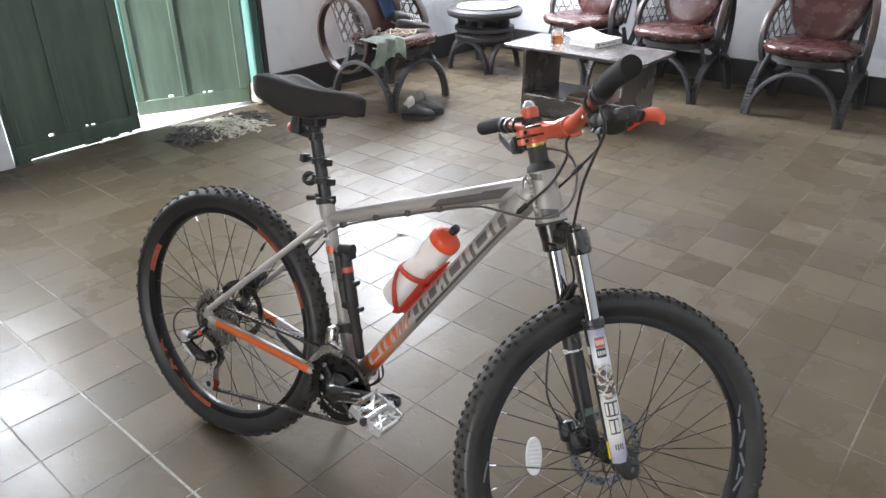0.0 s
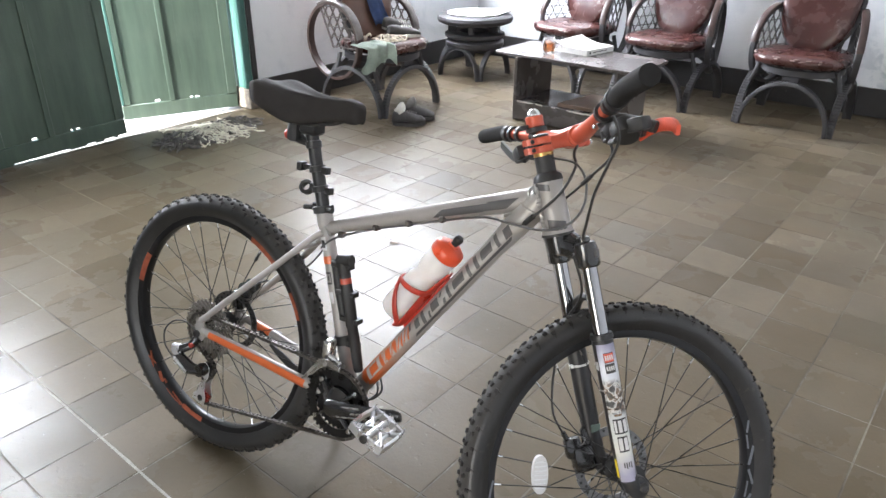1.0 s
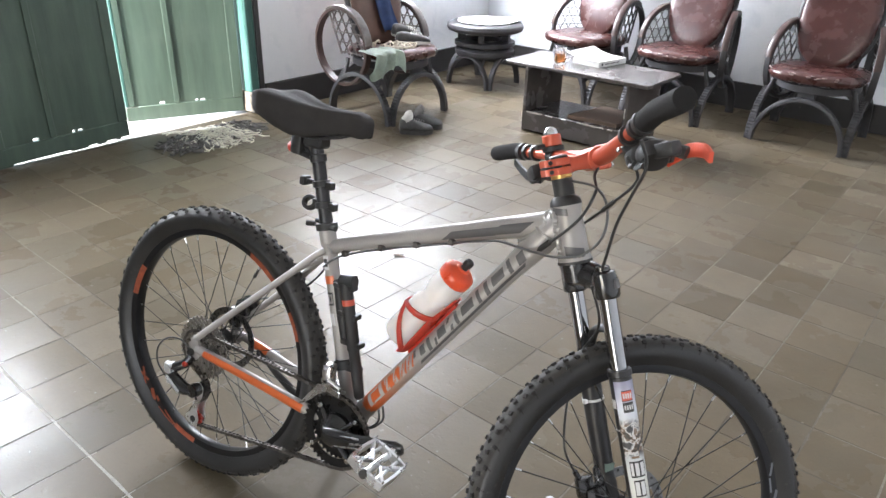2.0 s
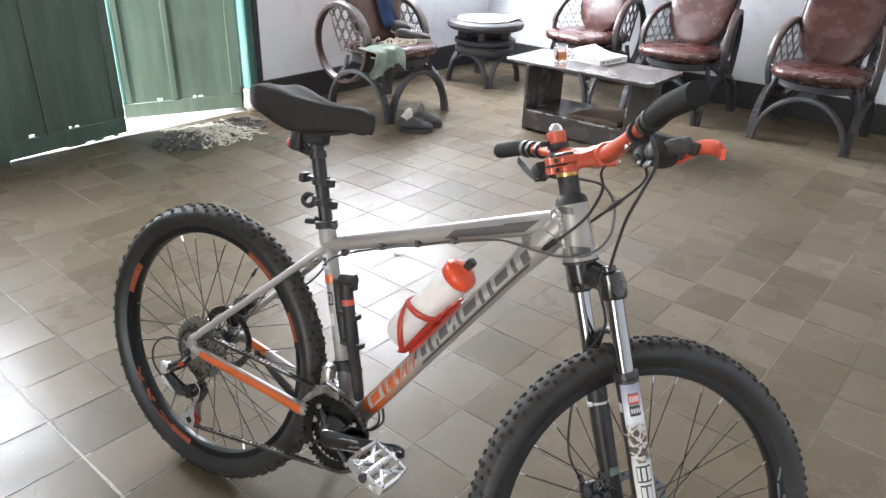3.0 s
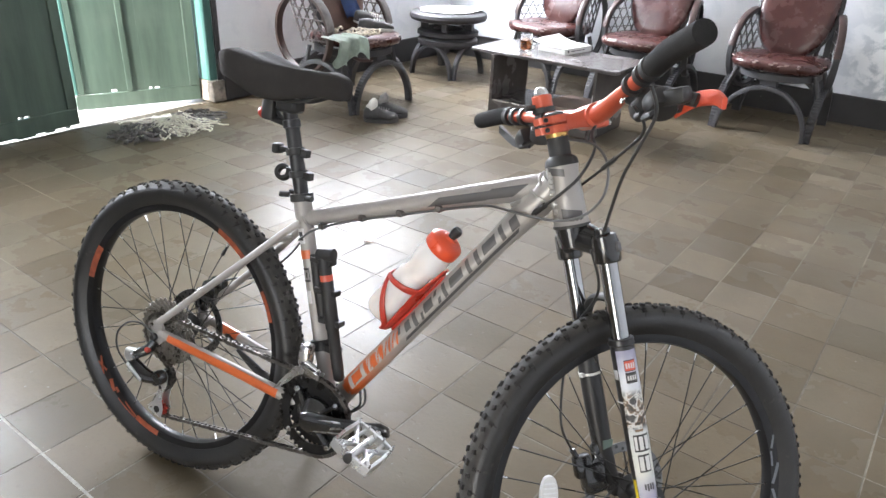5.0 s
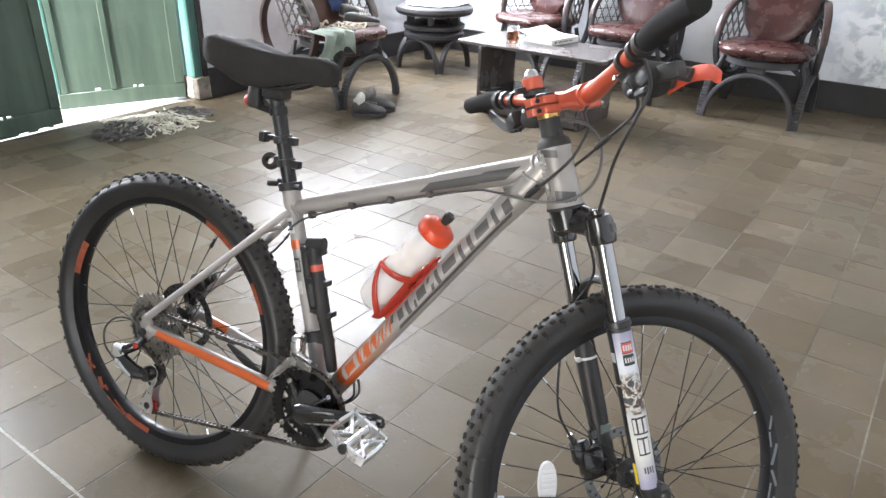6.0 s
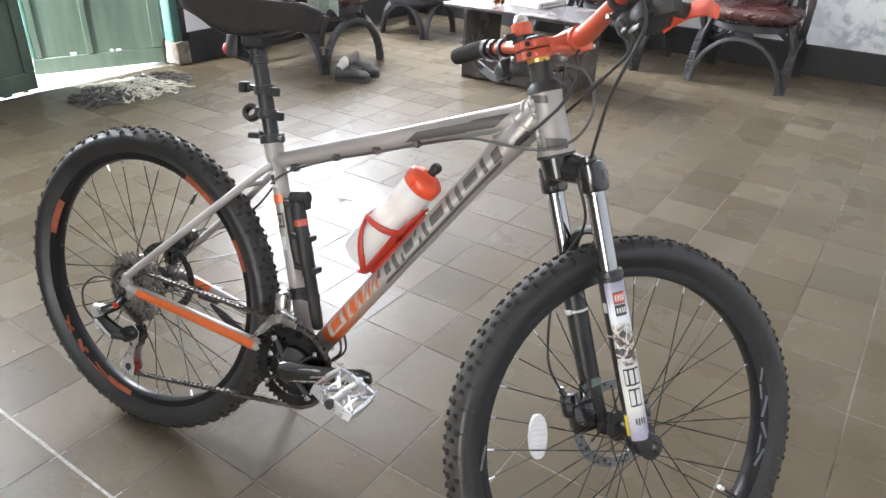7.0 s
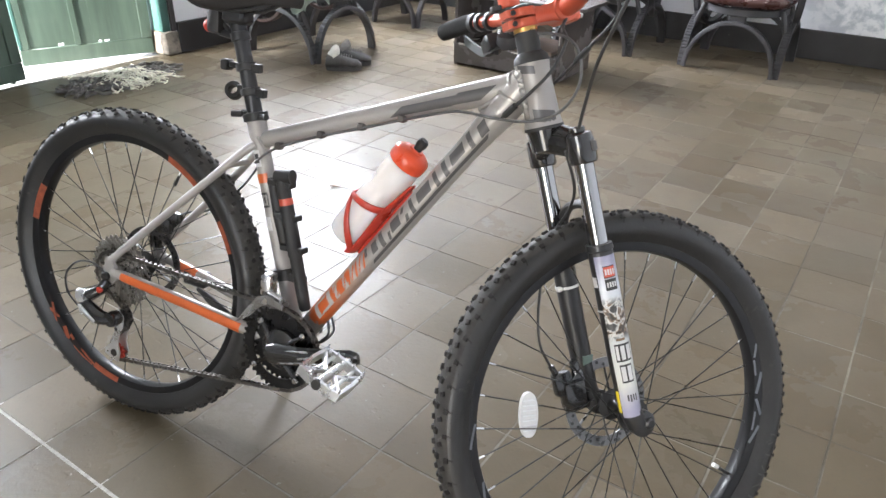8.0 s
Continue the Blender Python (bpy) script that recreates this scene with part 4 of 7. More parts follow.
def build_wheel(name, place, front):
    wheel = new(name)
    wheel.parent = bike
    wheel.matrix_local = place
    wheel["label"] = "front wheel with a black rim" if front else "rear wheel with orange marked rim"
    tyre = part("tyre", tyre_mesh(3 if front else 5), [M_RUBBER, M_KNOB, M_DUSTY_SHEEN], wheel, "knobbly black rubber tyre")
    bm = bmesh.new()
    lathe(bm, [(0.2685, -0.005), (0.2685, 0.005), (0.2710, 0.0125), (0.2845, 0.0158), (0.2868, 0.0150), (0.2868, -0.0150), (0.2845, -0.0158), (0.2710, -0.0125)], Matrix.Rotation(radians(90), 4, "X"), 72, closed=True)
    rim = part("rim", bm, M_RIM, wheel, "black alloy rim")
    # strokes of the makers' marks on the right flanks of rim and tyre: from angle and radius to angle and radius, and width
    if front:
        strokes = [(-24, 0.2730, -17, 0.2840, 2.2, M_RIM_GREY), (-19, 0.2730, -12, 0.2735, 1.6, M_RIM_GREY), (-13, 0.2840, -7, 0.2730, 2.2, M_RIM_GREY), (-5, 0.2730, 3, 0.2840, 2.4, M_RIM_GREY), (2, 0.2730, 8, 0.2735, 1.6, M_RIM_GREY), (9, 0.2750, 14, 0.2840, 1.8, M_RIM_GREY),
                   (-168, 0.2730, -160, 0.2840, 2.0, M_RIM_GREY), (-158, 0.2830, -150, 0.2735, 2.0, M_RIM_GREY), (-148, 0.2735, -140, 0.2830, 1.6, M_RIM_GREY), (172, 0.2735, 180, 0.2835, 2.0, M_RIM_GREY)]
        strokes += [(a, 0.303, a + d, 0.316, w, M_RUBBER_PRINT) for a, d, w in ((-41, 0, 1.4), (-38, 2.2, 1.0), (-33, 0, 1.6), (-30, -1.8, 1.0), (-26, 0, 1.4), (-22.5, 1.5, 1.0), (-19, 0, 1.4))]
    else:
        strokes = [(-149, 0.2725, -140, 0.2855, 1.8, M_RIM_ORANGE), (-141, 0.2730, -147, 0.2850, 1.8, M_RIM_ORANGE), (-136, 0.2740, -130, 0.2840, 3.4, M_RIM_ORANGE), (-131, 0.2730, -128, 0.2740, 2.4, M_RIM_ORANGE), (-126, 0.2845, -113, 0.2840, 1.2, M_RIM_ORANGE), (-122, 0.2750, -112, 0.2800, 1.4, M_RIM_ORANGE), (-112, 0.2815, -97, 0.2810, 5.5, M_RIM_ORANGE), (-111, 0.2750, -102, 0.2755, 1.6, M_RIM_ORANGE),
                   (151, 0.2780, 169, 0.2790, 5.5, M_RIM_ORANGE), (153, 0.2738, 160, 0.2738, 1.4, M_RIM_ORANGE), (50, 0.2780, 68, 0.2780, 5.0, M_RIM_ORANGE), (20, 0.2780, 34, 0.2780, 4.0, M_RIM_ORANGE)]
    for a0, r0, a1, r1, wide, m in strokes:
        bm = bmesh.new()
        run = V(radians(a1 - a0) * r0, r1 - r0, 0)
        across = V(-run.y, run.x, 0).normalized() * wide * (0.0011 if front else 0.00145)
        rows = []
        for i in range(7):
            k = i / 6
            row = []
            for s in (-1, 1):
                ang, r = radians(a0 + (a1 - a0) * k) + s * across.x / r0, r0 + (r1 - r0) * k + s * across.y
                y = -0.0287 if r > 0.29 else -(0.0131 + 0.0033 * (r - 0.271) / 0.0135)
                row.append(bm.verts.new((r * math.cos(ang), y, r * math.sin(ang))))
            rows.append(row)
        for p, q in zip(rows, rows[1:]):
            bm.faces.new((p[0], p[1], q[1], q[0]))
        part("rim_mark" if r0 < 0.29 else "tyre_mark", bm, m, wheel)
    # hub
    bm = bmesh.new()
    w = 0.030 if front else 0.034
    lathe(bm, [(0.010, -0.05), (0.011, -w - 0.004), (0.026, -w - 0.003), (0.027, -w), (0.014, -w + 0.006), (0.012, 0), (0.014, w - 0.006), (0.028, w), (0.028, w + 0.004), (0.012, w + 0.005), (0.010, 0.05)], Matrix.Rotation(radians(90), 4, "X"), 24)
    part("hub", bm, M_BLACK, wheel)
    bm = bmesh.new()
    tube(bm, [V(0, -0.080, 0), V(0, 0.080, 0)], 0.005, 10)
    lathe(bm, [(0.0, 0.0), (0.009, 0.001), (0.010, 0.006), (0.006, 0.010)], Matrix.Translation((0, -0.072, 0)) @ Matrix.Rotation(radians(90), 4, "X"), 14)
    part("axle", bm, M_BLACK, wheel)
    # spokes, crossed in pairs, each an object on a shared mesh
    spoke_mesh = None
    count = 32
    for i in range(count):
        side = -1 if i % 2 else 1
        a_rim = 2 * math.pi * (i + 0.5) / count
        sweep = radians(62) * (1 if (i // 2) % 2 else -1)
        a_hub = a_rim + sweep
        p0 = V(0.0255 * math.cos(a_hub), side * w, 0.0255 * math.sin(a_hub))
        p1 = V(0.2690 * math.cos(a_rim), side * 0.003, 0.2690 * math.sin(a_rim))
        if spoke_mesh is None:
            length = (p1 - p0).length
            bm = bmesh.new()
            tube(bm, [V(0, 0, 0), V(0, 0, length - 0.014)], 0.0011, 6)
            for f in bm.faces:
                f.material_index = 0
            k = len(bm.faces)
            bm.faces.ensure_lookup_table()
            tube(bm, [V(0, 0, length - 0.014), V(0, 0, length + 0.001)], 0.0019, 6)
            bm.faces.ensure_lookup_table()
            for f in bm.faces[k:]:
                f.material_index = 1
            spoke_mesh = finish("spoke", bm, [M_SPOKE, M_ALLOY])
        ob = new("spoke", spoke_mesh)
        ob.parent = wheel
        ob.matrix_local = along(p0, p1)
    # valve
    a = radians(-38 if front else 62)
    bm = bmesh.new()
    tube(bm, [V(0.27 * math.cos(a), 0, 0.27 * math.sin(a)), V(0.238 * math.cos(a), 0, 0.238 * math.sin(a))], 0.0032, 8)
    part("valve", bm, M_BLACK, wheel)
    bm = bmesh.new()
    tube(bm, [V(0.240 * math.cos(a), 0, 0.240 * math.sin(a)), V(0.229 * math.cos(a), 0, 0.229 * math.sin(a))], 0.0042, 8)
    part("valve_cap", bm, M_TIE if front else M_BLACK, wheel)
    # brake disc on the left
    bm = bmesh.new()
    n = 48
    y = 0.050
    for r0, r1 in ((0.062, 0.080),):
        lathe(bm, [(r0, -0.0009), (r1, -0.0009), (r1, 0.0009), (r0, 0.0009)], Matrix.Translation((0, y, 0)) @ Matrix.Rotation(radians(90), 4, "X"), n, closed=True)
    part("brake_disc", bm, M_DISC, wheel, "slotted steel brake disc")
    for i in range(6):
        k = 2 * math.pi * i / 6
        bm = bmesh.new()
        tube(bm, [V(0.018 * math.cos(k), y, 0.018 * math.sin(k)), V(0.064 * math.cos(k + 0.5), y, 0.064 * math.sin(k + 0.5))], 0.0038, 6, flat=0.3, ref=(0, 1, 0))
        part("disc_arm", bm, M_DISC, wheel)
    bm = bmesh.new()
    lathe(bm, [(0.0030, -0.0014), (0.0030, 0.0014)], Matrix.Rotation(radians(90), 4, "X"), 8)
    plug = finish("disc_hole", bm, M_BLACK)
    for i in range(36):
        k = 2 * math.pi * i / 36
        r = 0.068 if i % 2 else 0.074
        dot = new("disc_hole", plug)
        dot.parent = wheel
        dot.location = (r * math.cos(k), y, r * math.sin(k))
    return wheel


rear_wheel = build_wheel("rear_wheel", Matrix(), False)
front_place = STEER_TURNED @ Matrix.Translation((0.044, 0, 0)) @ Matrix.Rotation(radians(7), 4, "Y")
front_wheel = build_wheel("front_wheel", front_place, True)
# spoke reflector of the front wheel
bm = bmesh.new()
outline = [(0.0155 * math.cos(k) * (abs(math.cos(k)) ** -0.25 if abs(math.cos(k)) > 0.05 else 1), 0.036 * math.sin(k)) for k in (2 * math.pi * j / 24 for j in range(24))]
refl_m = STEER_TURNED @ basis((-0.127, -0.004, 0.051), (1, 0, -0.22), (0.22, 0, 1), (0, -1, 0))
plate(bm, outline, 0.008, refl_m)
part("reflector", bm, M_WHITE_DECAL, front_wheel, "clear white spoke reflector").matrix_parent_inverse = front_place.inverted()
bm = bmesh.new()
for i in range(7):
    u = -0.024 + 0.008 * i
    box(bm, -0.0115, 0.0115, u - 0.0012, u + 0.0012, 0.0035, 0.0052, m=refl_m)
part("reflector_rib", bm, M_ALLOY_WHITE, front_wheel).matrix_parent_inverse = front_place.inverted()

# fork
fork = new("fork")
fork.parent = bike
fork["label"] = "black suspension fork with chrome legs and a worn sticker"
fork.matrix_local = STEER_TURNED
for side in (-1, 1):
    y = side * 0.064
    bm = bmesh.new()
    tube(bm, [V(0.020, y, 0.28), V(0.020, y, 0.455)], 0.0150, 24)
    part("stanchion", bm, M_CHROME, fork, "chromed fork leg")
    bm = bmesh.new()
    tube(bm, [V(0.020, y, 0.301), V(0.020, y, 0.292), V(0.020, y, 0.290), V(0.020, y, 0.25), V(0.020, y, 0.12), V(0.021, y, 0.03), V(0.028, y, 0.0)], [0.0205, 0.0215, 0.0195, 0.0195, 0.0190, 0.0180, 0.0165], 22)
    lathe(bm, [(0.0, -0.014), (0.019, -0.012), (0.0215, -0.006), (0.0215, 0.008), (0.015, 0.012)], Matrix.Translation((0.036, y, 0.0)) @ Matrix.Rotation(radians(90), 4, "X"), 20)
    part("lower_leg", bm, M_BLACK, fork)
    bm = bmesh.new()
    tube(bm, [V(0.020, y, 0.426), V(0.020, y, 0.429), V(0.020, y, 0.455), V(0.018, y, 0.470), V(0.018, y, 0.473)], [0.0205, 0.0225, 0.0225, 0.0205, 0.0150], 20)
    lathe(bm, [(0.013, 0), (0.013, 0.008), (0.010, 0.010)], Matrix.Translation((0.018, y, 0.472)), 16)
    part("crown_cap", bm, M_GLOSS, fork)
bm = bmesh.new()
tube(bm, smooth_path([V(0.018, -0.062, 0.448), V(0.014, -0.035, 0.462), V(0.004, 0, 0.472), V(0.014, 0.035, 0.462), V(0.018, 0.062, 0.448)], 6), [0.017 + 0.009 * math.sin(math.pi * i / 24) for i in range(25)], 16, flat=0.75)
tube(bm, [V(0, 0, 0.455), V(0, 0, 0.490)], [0.026, 0.0295], 22)
part("crown", bm, M_GLOSS, fork, "gloss black fork crown")
bm = bmesh.new()
tube(bm, smooth_path([V(0.020, -0.060, 0.272), V(0.030, -0.057, 0.325), V(0.036, -0.036, 0.352), V(0.038, 0, 0.358), V(0.036, 0.036, 0.352), V(0.030, 0.057, 0.325), V(0.020, 0.060, 0.272)], 6), 0.0105, 12, flat=0.7, ref=(1, 0, 0))
part("arch", bm, M_MATTE, fork)
bm = bmesh.new()
tube(bm, [V(0, 0, 0.487), V(0, 0, 0.492)], 0.0312, 24)
part("lower_headset_cup", bm, M_MATTE, fork)
bm = bmesh.new()
tube(bm, [V(0, 0, 0.590), V(0, 0, 0.600), V(0, 0, 0.606), V(0, 0, 0.607), V(0, 0, 0.637)], [0.0285, 0.0265, 0.0200, 0.0183, 0.0183], 24)
part("headset", bm, M_MATTE, fork)
bm = bmesh.new()
tube(bm, [V(0, 0, 0.6372), V(0, 0, 0.6435)], 0.0186, 22)
part("spacer_ring", bm, M_GOLD, fork, "gold headset spacer")


def leg_patch(z0, z1, a0, a1, lift, m, label=""):
    """A sticker wrapped on the right lower leg; angles from ahead (0) to the right (90)."""
    bm = bmesh.new()
    n, k = 10, 8
    rows = []
    for i in range(k + 1):
        z = z0 + (z1 - z0) * i / k
        r = (0.0195 if z > 0.12 else 0.0190 - 0.001 * (0.12 - z) / 0.09) + 0.0006 + lift
        rows.append([bm.verts.new((0.020 + r * math.cos(radians(a)), -0.064 - r * math.sin(radians(a)), z)) for a in (a0 + (a1 - a0) * j / n for j in range(n + 1))])
    for p, q in zip(rows, rows[1:]):
        for j in range(n):
            bm.faces.new((p[j], p[j + 1], q[j + 1], q[j]))
    return part("sticker", bm, m, fork, label)


def sticker_material():
    m, t, b = nodes_of("pale_graded_sticker")
    co = t.nodes.new("ShaderNodeTexCoord").outputs["Object"]
    z = node(t, "ShaderNodeSeparateXYZ", [("Vector", co)]).outputs["Z"]
    w = node(t, "ShaderNodeMath", [(0, noise_tex(t, 40.0, 4, 0.6, co)), (2, z)])
    w.operation = "MULTIPLY_ADD"
    w.inputs[1].default_value = 0.03
    base = ramp(t, w.outputs[0], [(0.05, (0.34, 0.33, 0.44)), (0.10, (0.66, 0.67, 0.62)), (0.17, (0.54, 0.57, 0.58)), (0.25, (0.66, 0.69, 0.74)), (0.288, (0.32, 0.32, 0.43)), (0.31, (0.27, 0.27, 0.37))])
    # a worn printed picture: dark, brown and white blotches in the middle of the sticker
    zone = ramp(t, z, [(0.148, 0.0), (0.158, 1.0), (0.208, 1.0), (0.220, 0.0)])
    blot = ramp(t, noise_tex(t, 62.0, 3, 0.6, co, 0.6), [(0.40, (0.04, 0.035, 0.03)), (0.47, (0.22, 0.15, 0.10)), (0.53, (0.66, 0.66, 0.64)), (0.62, (0.05, 0.05, 0.05))])
    t.links.new(mix(t, zone, base, blot), b.inputs["Base Color"])
    b.inputs["Roughness"].default_value = 0.3
    return m


leg_patch(0.022, 0.284, 46, 156, 0.0, sticker_material(), "pale blue and white sticker")
# a red plate over a black plate, each with a plain pale bar
for z0, z1, m in ((0.2495, 0.2685, M_RED_DECAL), (0.2300, 0.2480, M_BLACK_DECAL)):
    leg_patch(z0, z1, 72, 124, 0.0007, M_BLACK_DECAL)
    leg_patch(z0 + 0.0015, z1 - 0.0015, 74, 122, 0.0010, m)
    for k in range(4):
        leg_patch(z0 + 0.005, z1 - 0.005, 78 + 11 * k, 85 + 11 * k, 0.0013, M_WHITE_DECAL)
# two rows of outlined pale blocks, and a smudged grey row
for z0, z1, spans in ((0.115, 0.144, ((64, 88), (92, 114), (118, 134))), (0.080, 0.110, ((74, 98), (102, 126)))):
    for a0, a1 in spans:
        leg_patch(z0, z1, a0 - 2, a1 + 2, 0.0007, M_BLACK_DECAL)
        leg_patch(z0 + 0.003, z1 - 0.003, a0 + 2, a1 - 2, 0.0010, M_WHITE_DECAL)
for k in range(4):
    leg_patch(0.048 + 0.002 * (k % 2), 0.060, 72 + 13 * k, 80 + 13 * k, 0.0007, M_GREY_DECAL)
leg_patch(0.149, 0.153, 84, 122, 0.0007, M_BROWN_DECAL)
leg_patch(0.030, 0.066, 158, 176, 0.0004, M_YELLOW, "yellow warning sticker")
leg_patch(0.236, 0.252, 160, 186, 0.0004, M_WHITE_DECAL)
leg_patch(0.196, 0.199, 158, 196, 0.0004, M_WHITE_DECAL)
# front brake caliper and hose on the left leg
bm = bmesh.new()
box(bm, -0.034, 0.008, 0.038, 0.072, 0.004, 0.058, 0.008, seg=2)
box(bm, -0.046, -0.012, 0.044, 0.066, 0.036, 0.078, 0.006, seg=2)
box(bm, -0.006, 0.024, 0.052, 0.066, 0.000, 0.090, 0.005)
tube(bm, [V(-0.036, 0.055, 0.070), V(-0.044, 0.055, 0.092)], 0.0055, 10)
part("brake_caliper", bm, M_GLOSS, fork, "gloss black disc brake caliper")
bm = bmesh.new()
plate(bm, [(0.012, 0.078), (0.030, 0.080), (0.034, 0.092), (0.014, 0.094)], 0.003, basis((0.0, 0.046, 0.0), (1, 0, 0), (0, 0, 1), (0, -1, 0)))
part("caliper_bracket", bm, surface("green_grey_bracket", (0.15, 0.20, 0.17), 0.4, 0.5), fork)
bm = bmesh.new()
tube(bm, smooth_path([V(-0.043, 0.055, 0.088), V(-0.058, 0.050, 0.135), V(-0.050, 0.052, 0.185), V(-0.026, 0.056, 0.250), V(-0.004, 0.040, 0.310), V(0.014, 0.0, 0.352), V(0.010, -0.040, 0.390), V(-0.002, -0.056, 0.450)], 6), 0.0024, 8)
part("brake_hose", bm, M_CABLE, fork)
bm = bmesh.new()
lathe(bm, [(0.0198, -0.0022), (0.0206, -0.0022), (0.0206, 0.0022), (0.0198, 0.0022)], Matrix.Translation((0.020, 0.064, 0.217)), 24, closed=True)
box(bm, -0.004, 0.004, 0.052, 0.060, 0.213, 0.221, 0.001)
part("cable_tie", bm, M_TIE, fork, "white cable tie")
bm = bmesh.new()
box(bm, -0.006, 0.006, -0.0030, 0.0030, -0.008, 0.008, 0.002, m=Matrix.Translation((0.030, -0.084, 0.450)) @ Matrix.Rotation(radians(25), 4, "Z"))
part("crown_badge", bm, M_GREY_DECAL, fork)

# stem and bars
cockpit = new("handlebar")
cockpit.parent = bike
cockpit.matrix_local = STEER_TURNED
cockpit["label"] = "orange riser handlebar with orange stem"
# the stem: a split clamp with two lobes behind, a faceted neck, a face plate ahead
for z0, z1 in ((0.6438, 0.6562), (0.6598, 0.6722)):
    bm = bmesh.new()
    lathe(bm, [(0.0172, z0), (0.0205, z0), (0.0216, z0 + 0.0015), (0.0216, z1 - 0.0015), (0.0205, z1), (0.0172, z1)], None, 26, closed=True)
    plate(bm, [(-0.012, -0.017), (-0.027, -0.0155), (-0.033, -0.011), (-0.033, 0.011), (-0.027, 0.0155), (-0.012, 0.017)], z1 - z0 - 0.001, Matrix.Translation((0, 0, (z0 + z1) / 2)))
    part("stem_clamp", bm, M_ORANGE, cockpit, "orange split stem clamp")
bm = bmesh.new()
rings(bm, [[V(x, w * u, 0.6585 + lift + h * v) for u, v in ((-1, -0.55), (-0.75, -1), (0.75, -1), (1, -0.55), (1, 0.55), (0.75, 1), (-0.75, 1), (-1, 0.55))] for x, w, h, lift in ((0.012, 0.0185, 0.0135, 0.0), (0.026, 0.0165, 0.0120, 0.0), (0.044, 0.0165, 0.0135, 0.001), (0.056, 0.0205, 0.0175, 0.002))])
lathe(bm, [(0.0168, -0.024), (0.0205, -0.022), (0.0205, 0.022), (0.0168, 0.024)], Matrix.Translation((0.066, 0, 0.661)) @ Matrix.Rotation(radians(90), 4, "X"), 24)
part("stem", bm, M_ORANGE, cockpit, "orange anodised stem")
bm = bmesh.new()
box(bm, 0.076, 0.089, -0.0215, 0.0215, 0.640, 0.684, 0.005, seg=2)
part("face_plate", bm, M_ORANGE, cockpit)
for y, z in ((-0.015, 0.646), (0.015, 0.646), (-0.015, 0.678), (0.015, 0.678)):
    bm = bmesh.new()
    lathe(bm, [(0.0, 0), (0.0040, 0.0), (0.0040, 0.004), (0.0, 0.0045)], Matrix.Translation((0.0888, y, z)) @ Matrix.Rotation(radians(90), 4, "Y"), 10)
    part("stem_bolt", bm, M_ALLOY, cockpit)
for y, z in ((-0.0170, 0.650), (-0.0170, 0.666)):
    bm = bmesh.new()
    lathe(bm, [(0.0, 0), (0.0040, 0.0), (0.0040, 0.003), (0.0, 0.0035)], Matrix.Translation((-0.024, y + 0.0015, z)) @ Matrix.Rotation(radians(90), 4, "X"), 10)
    part("stem_bolt", bm, M_BLACK, cockpit)
bm = bmesh.new()
lathe(bm, [(0.0, 0.0), (0.0165, 0.0), (0.0165, 0.004), (0.012, 0.006), (0.0, 0.006)], Matrix.Translation((0, 0, 0.6722)), 20)
part("stem_cap", bm, M_BLACK, cockpit)


def bar_point(y):
    """Centre of the bar: clamped ahead of the stem, rising, then swept back to the ends."""
    a = abs(y)
    k = min(1.0, max(0.0, (a - 0.022) / 0.26))
    rise = 0.046 * (0.75 * k + 0.25 * (3 * k * k - 2 * k ** 3))
    return V(0.066 - max(0.0, a - 0.05) * 0.155, y, 0.661 + rise + max(0, a - 0.25) * 0.05)


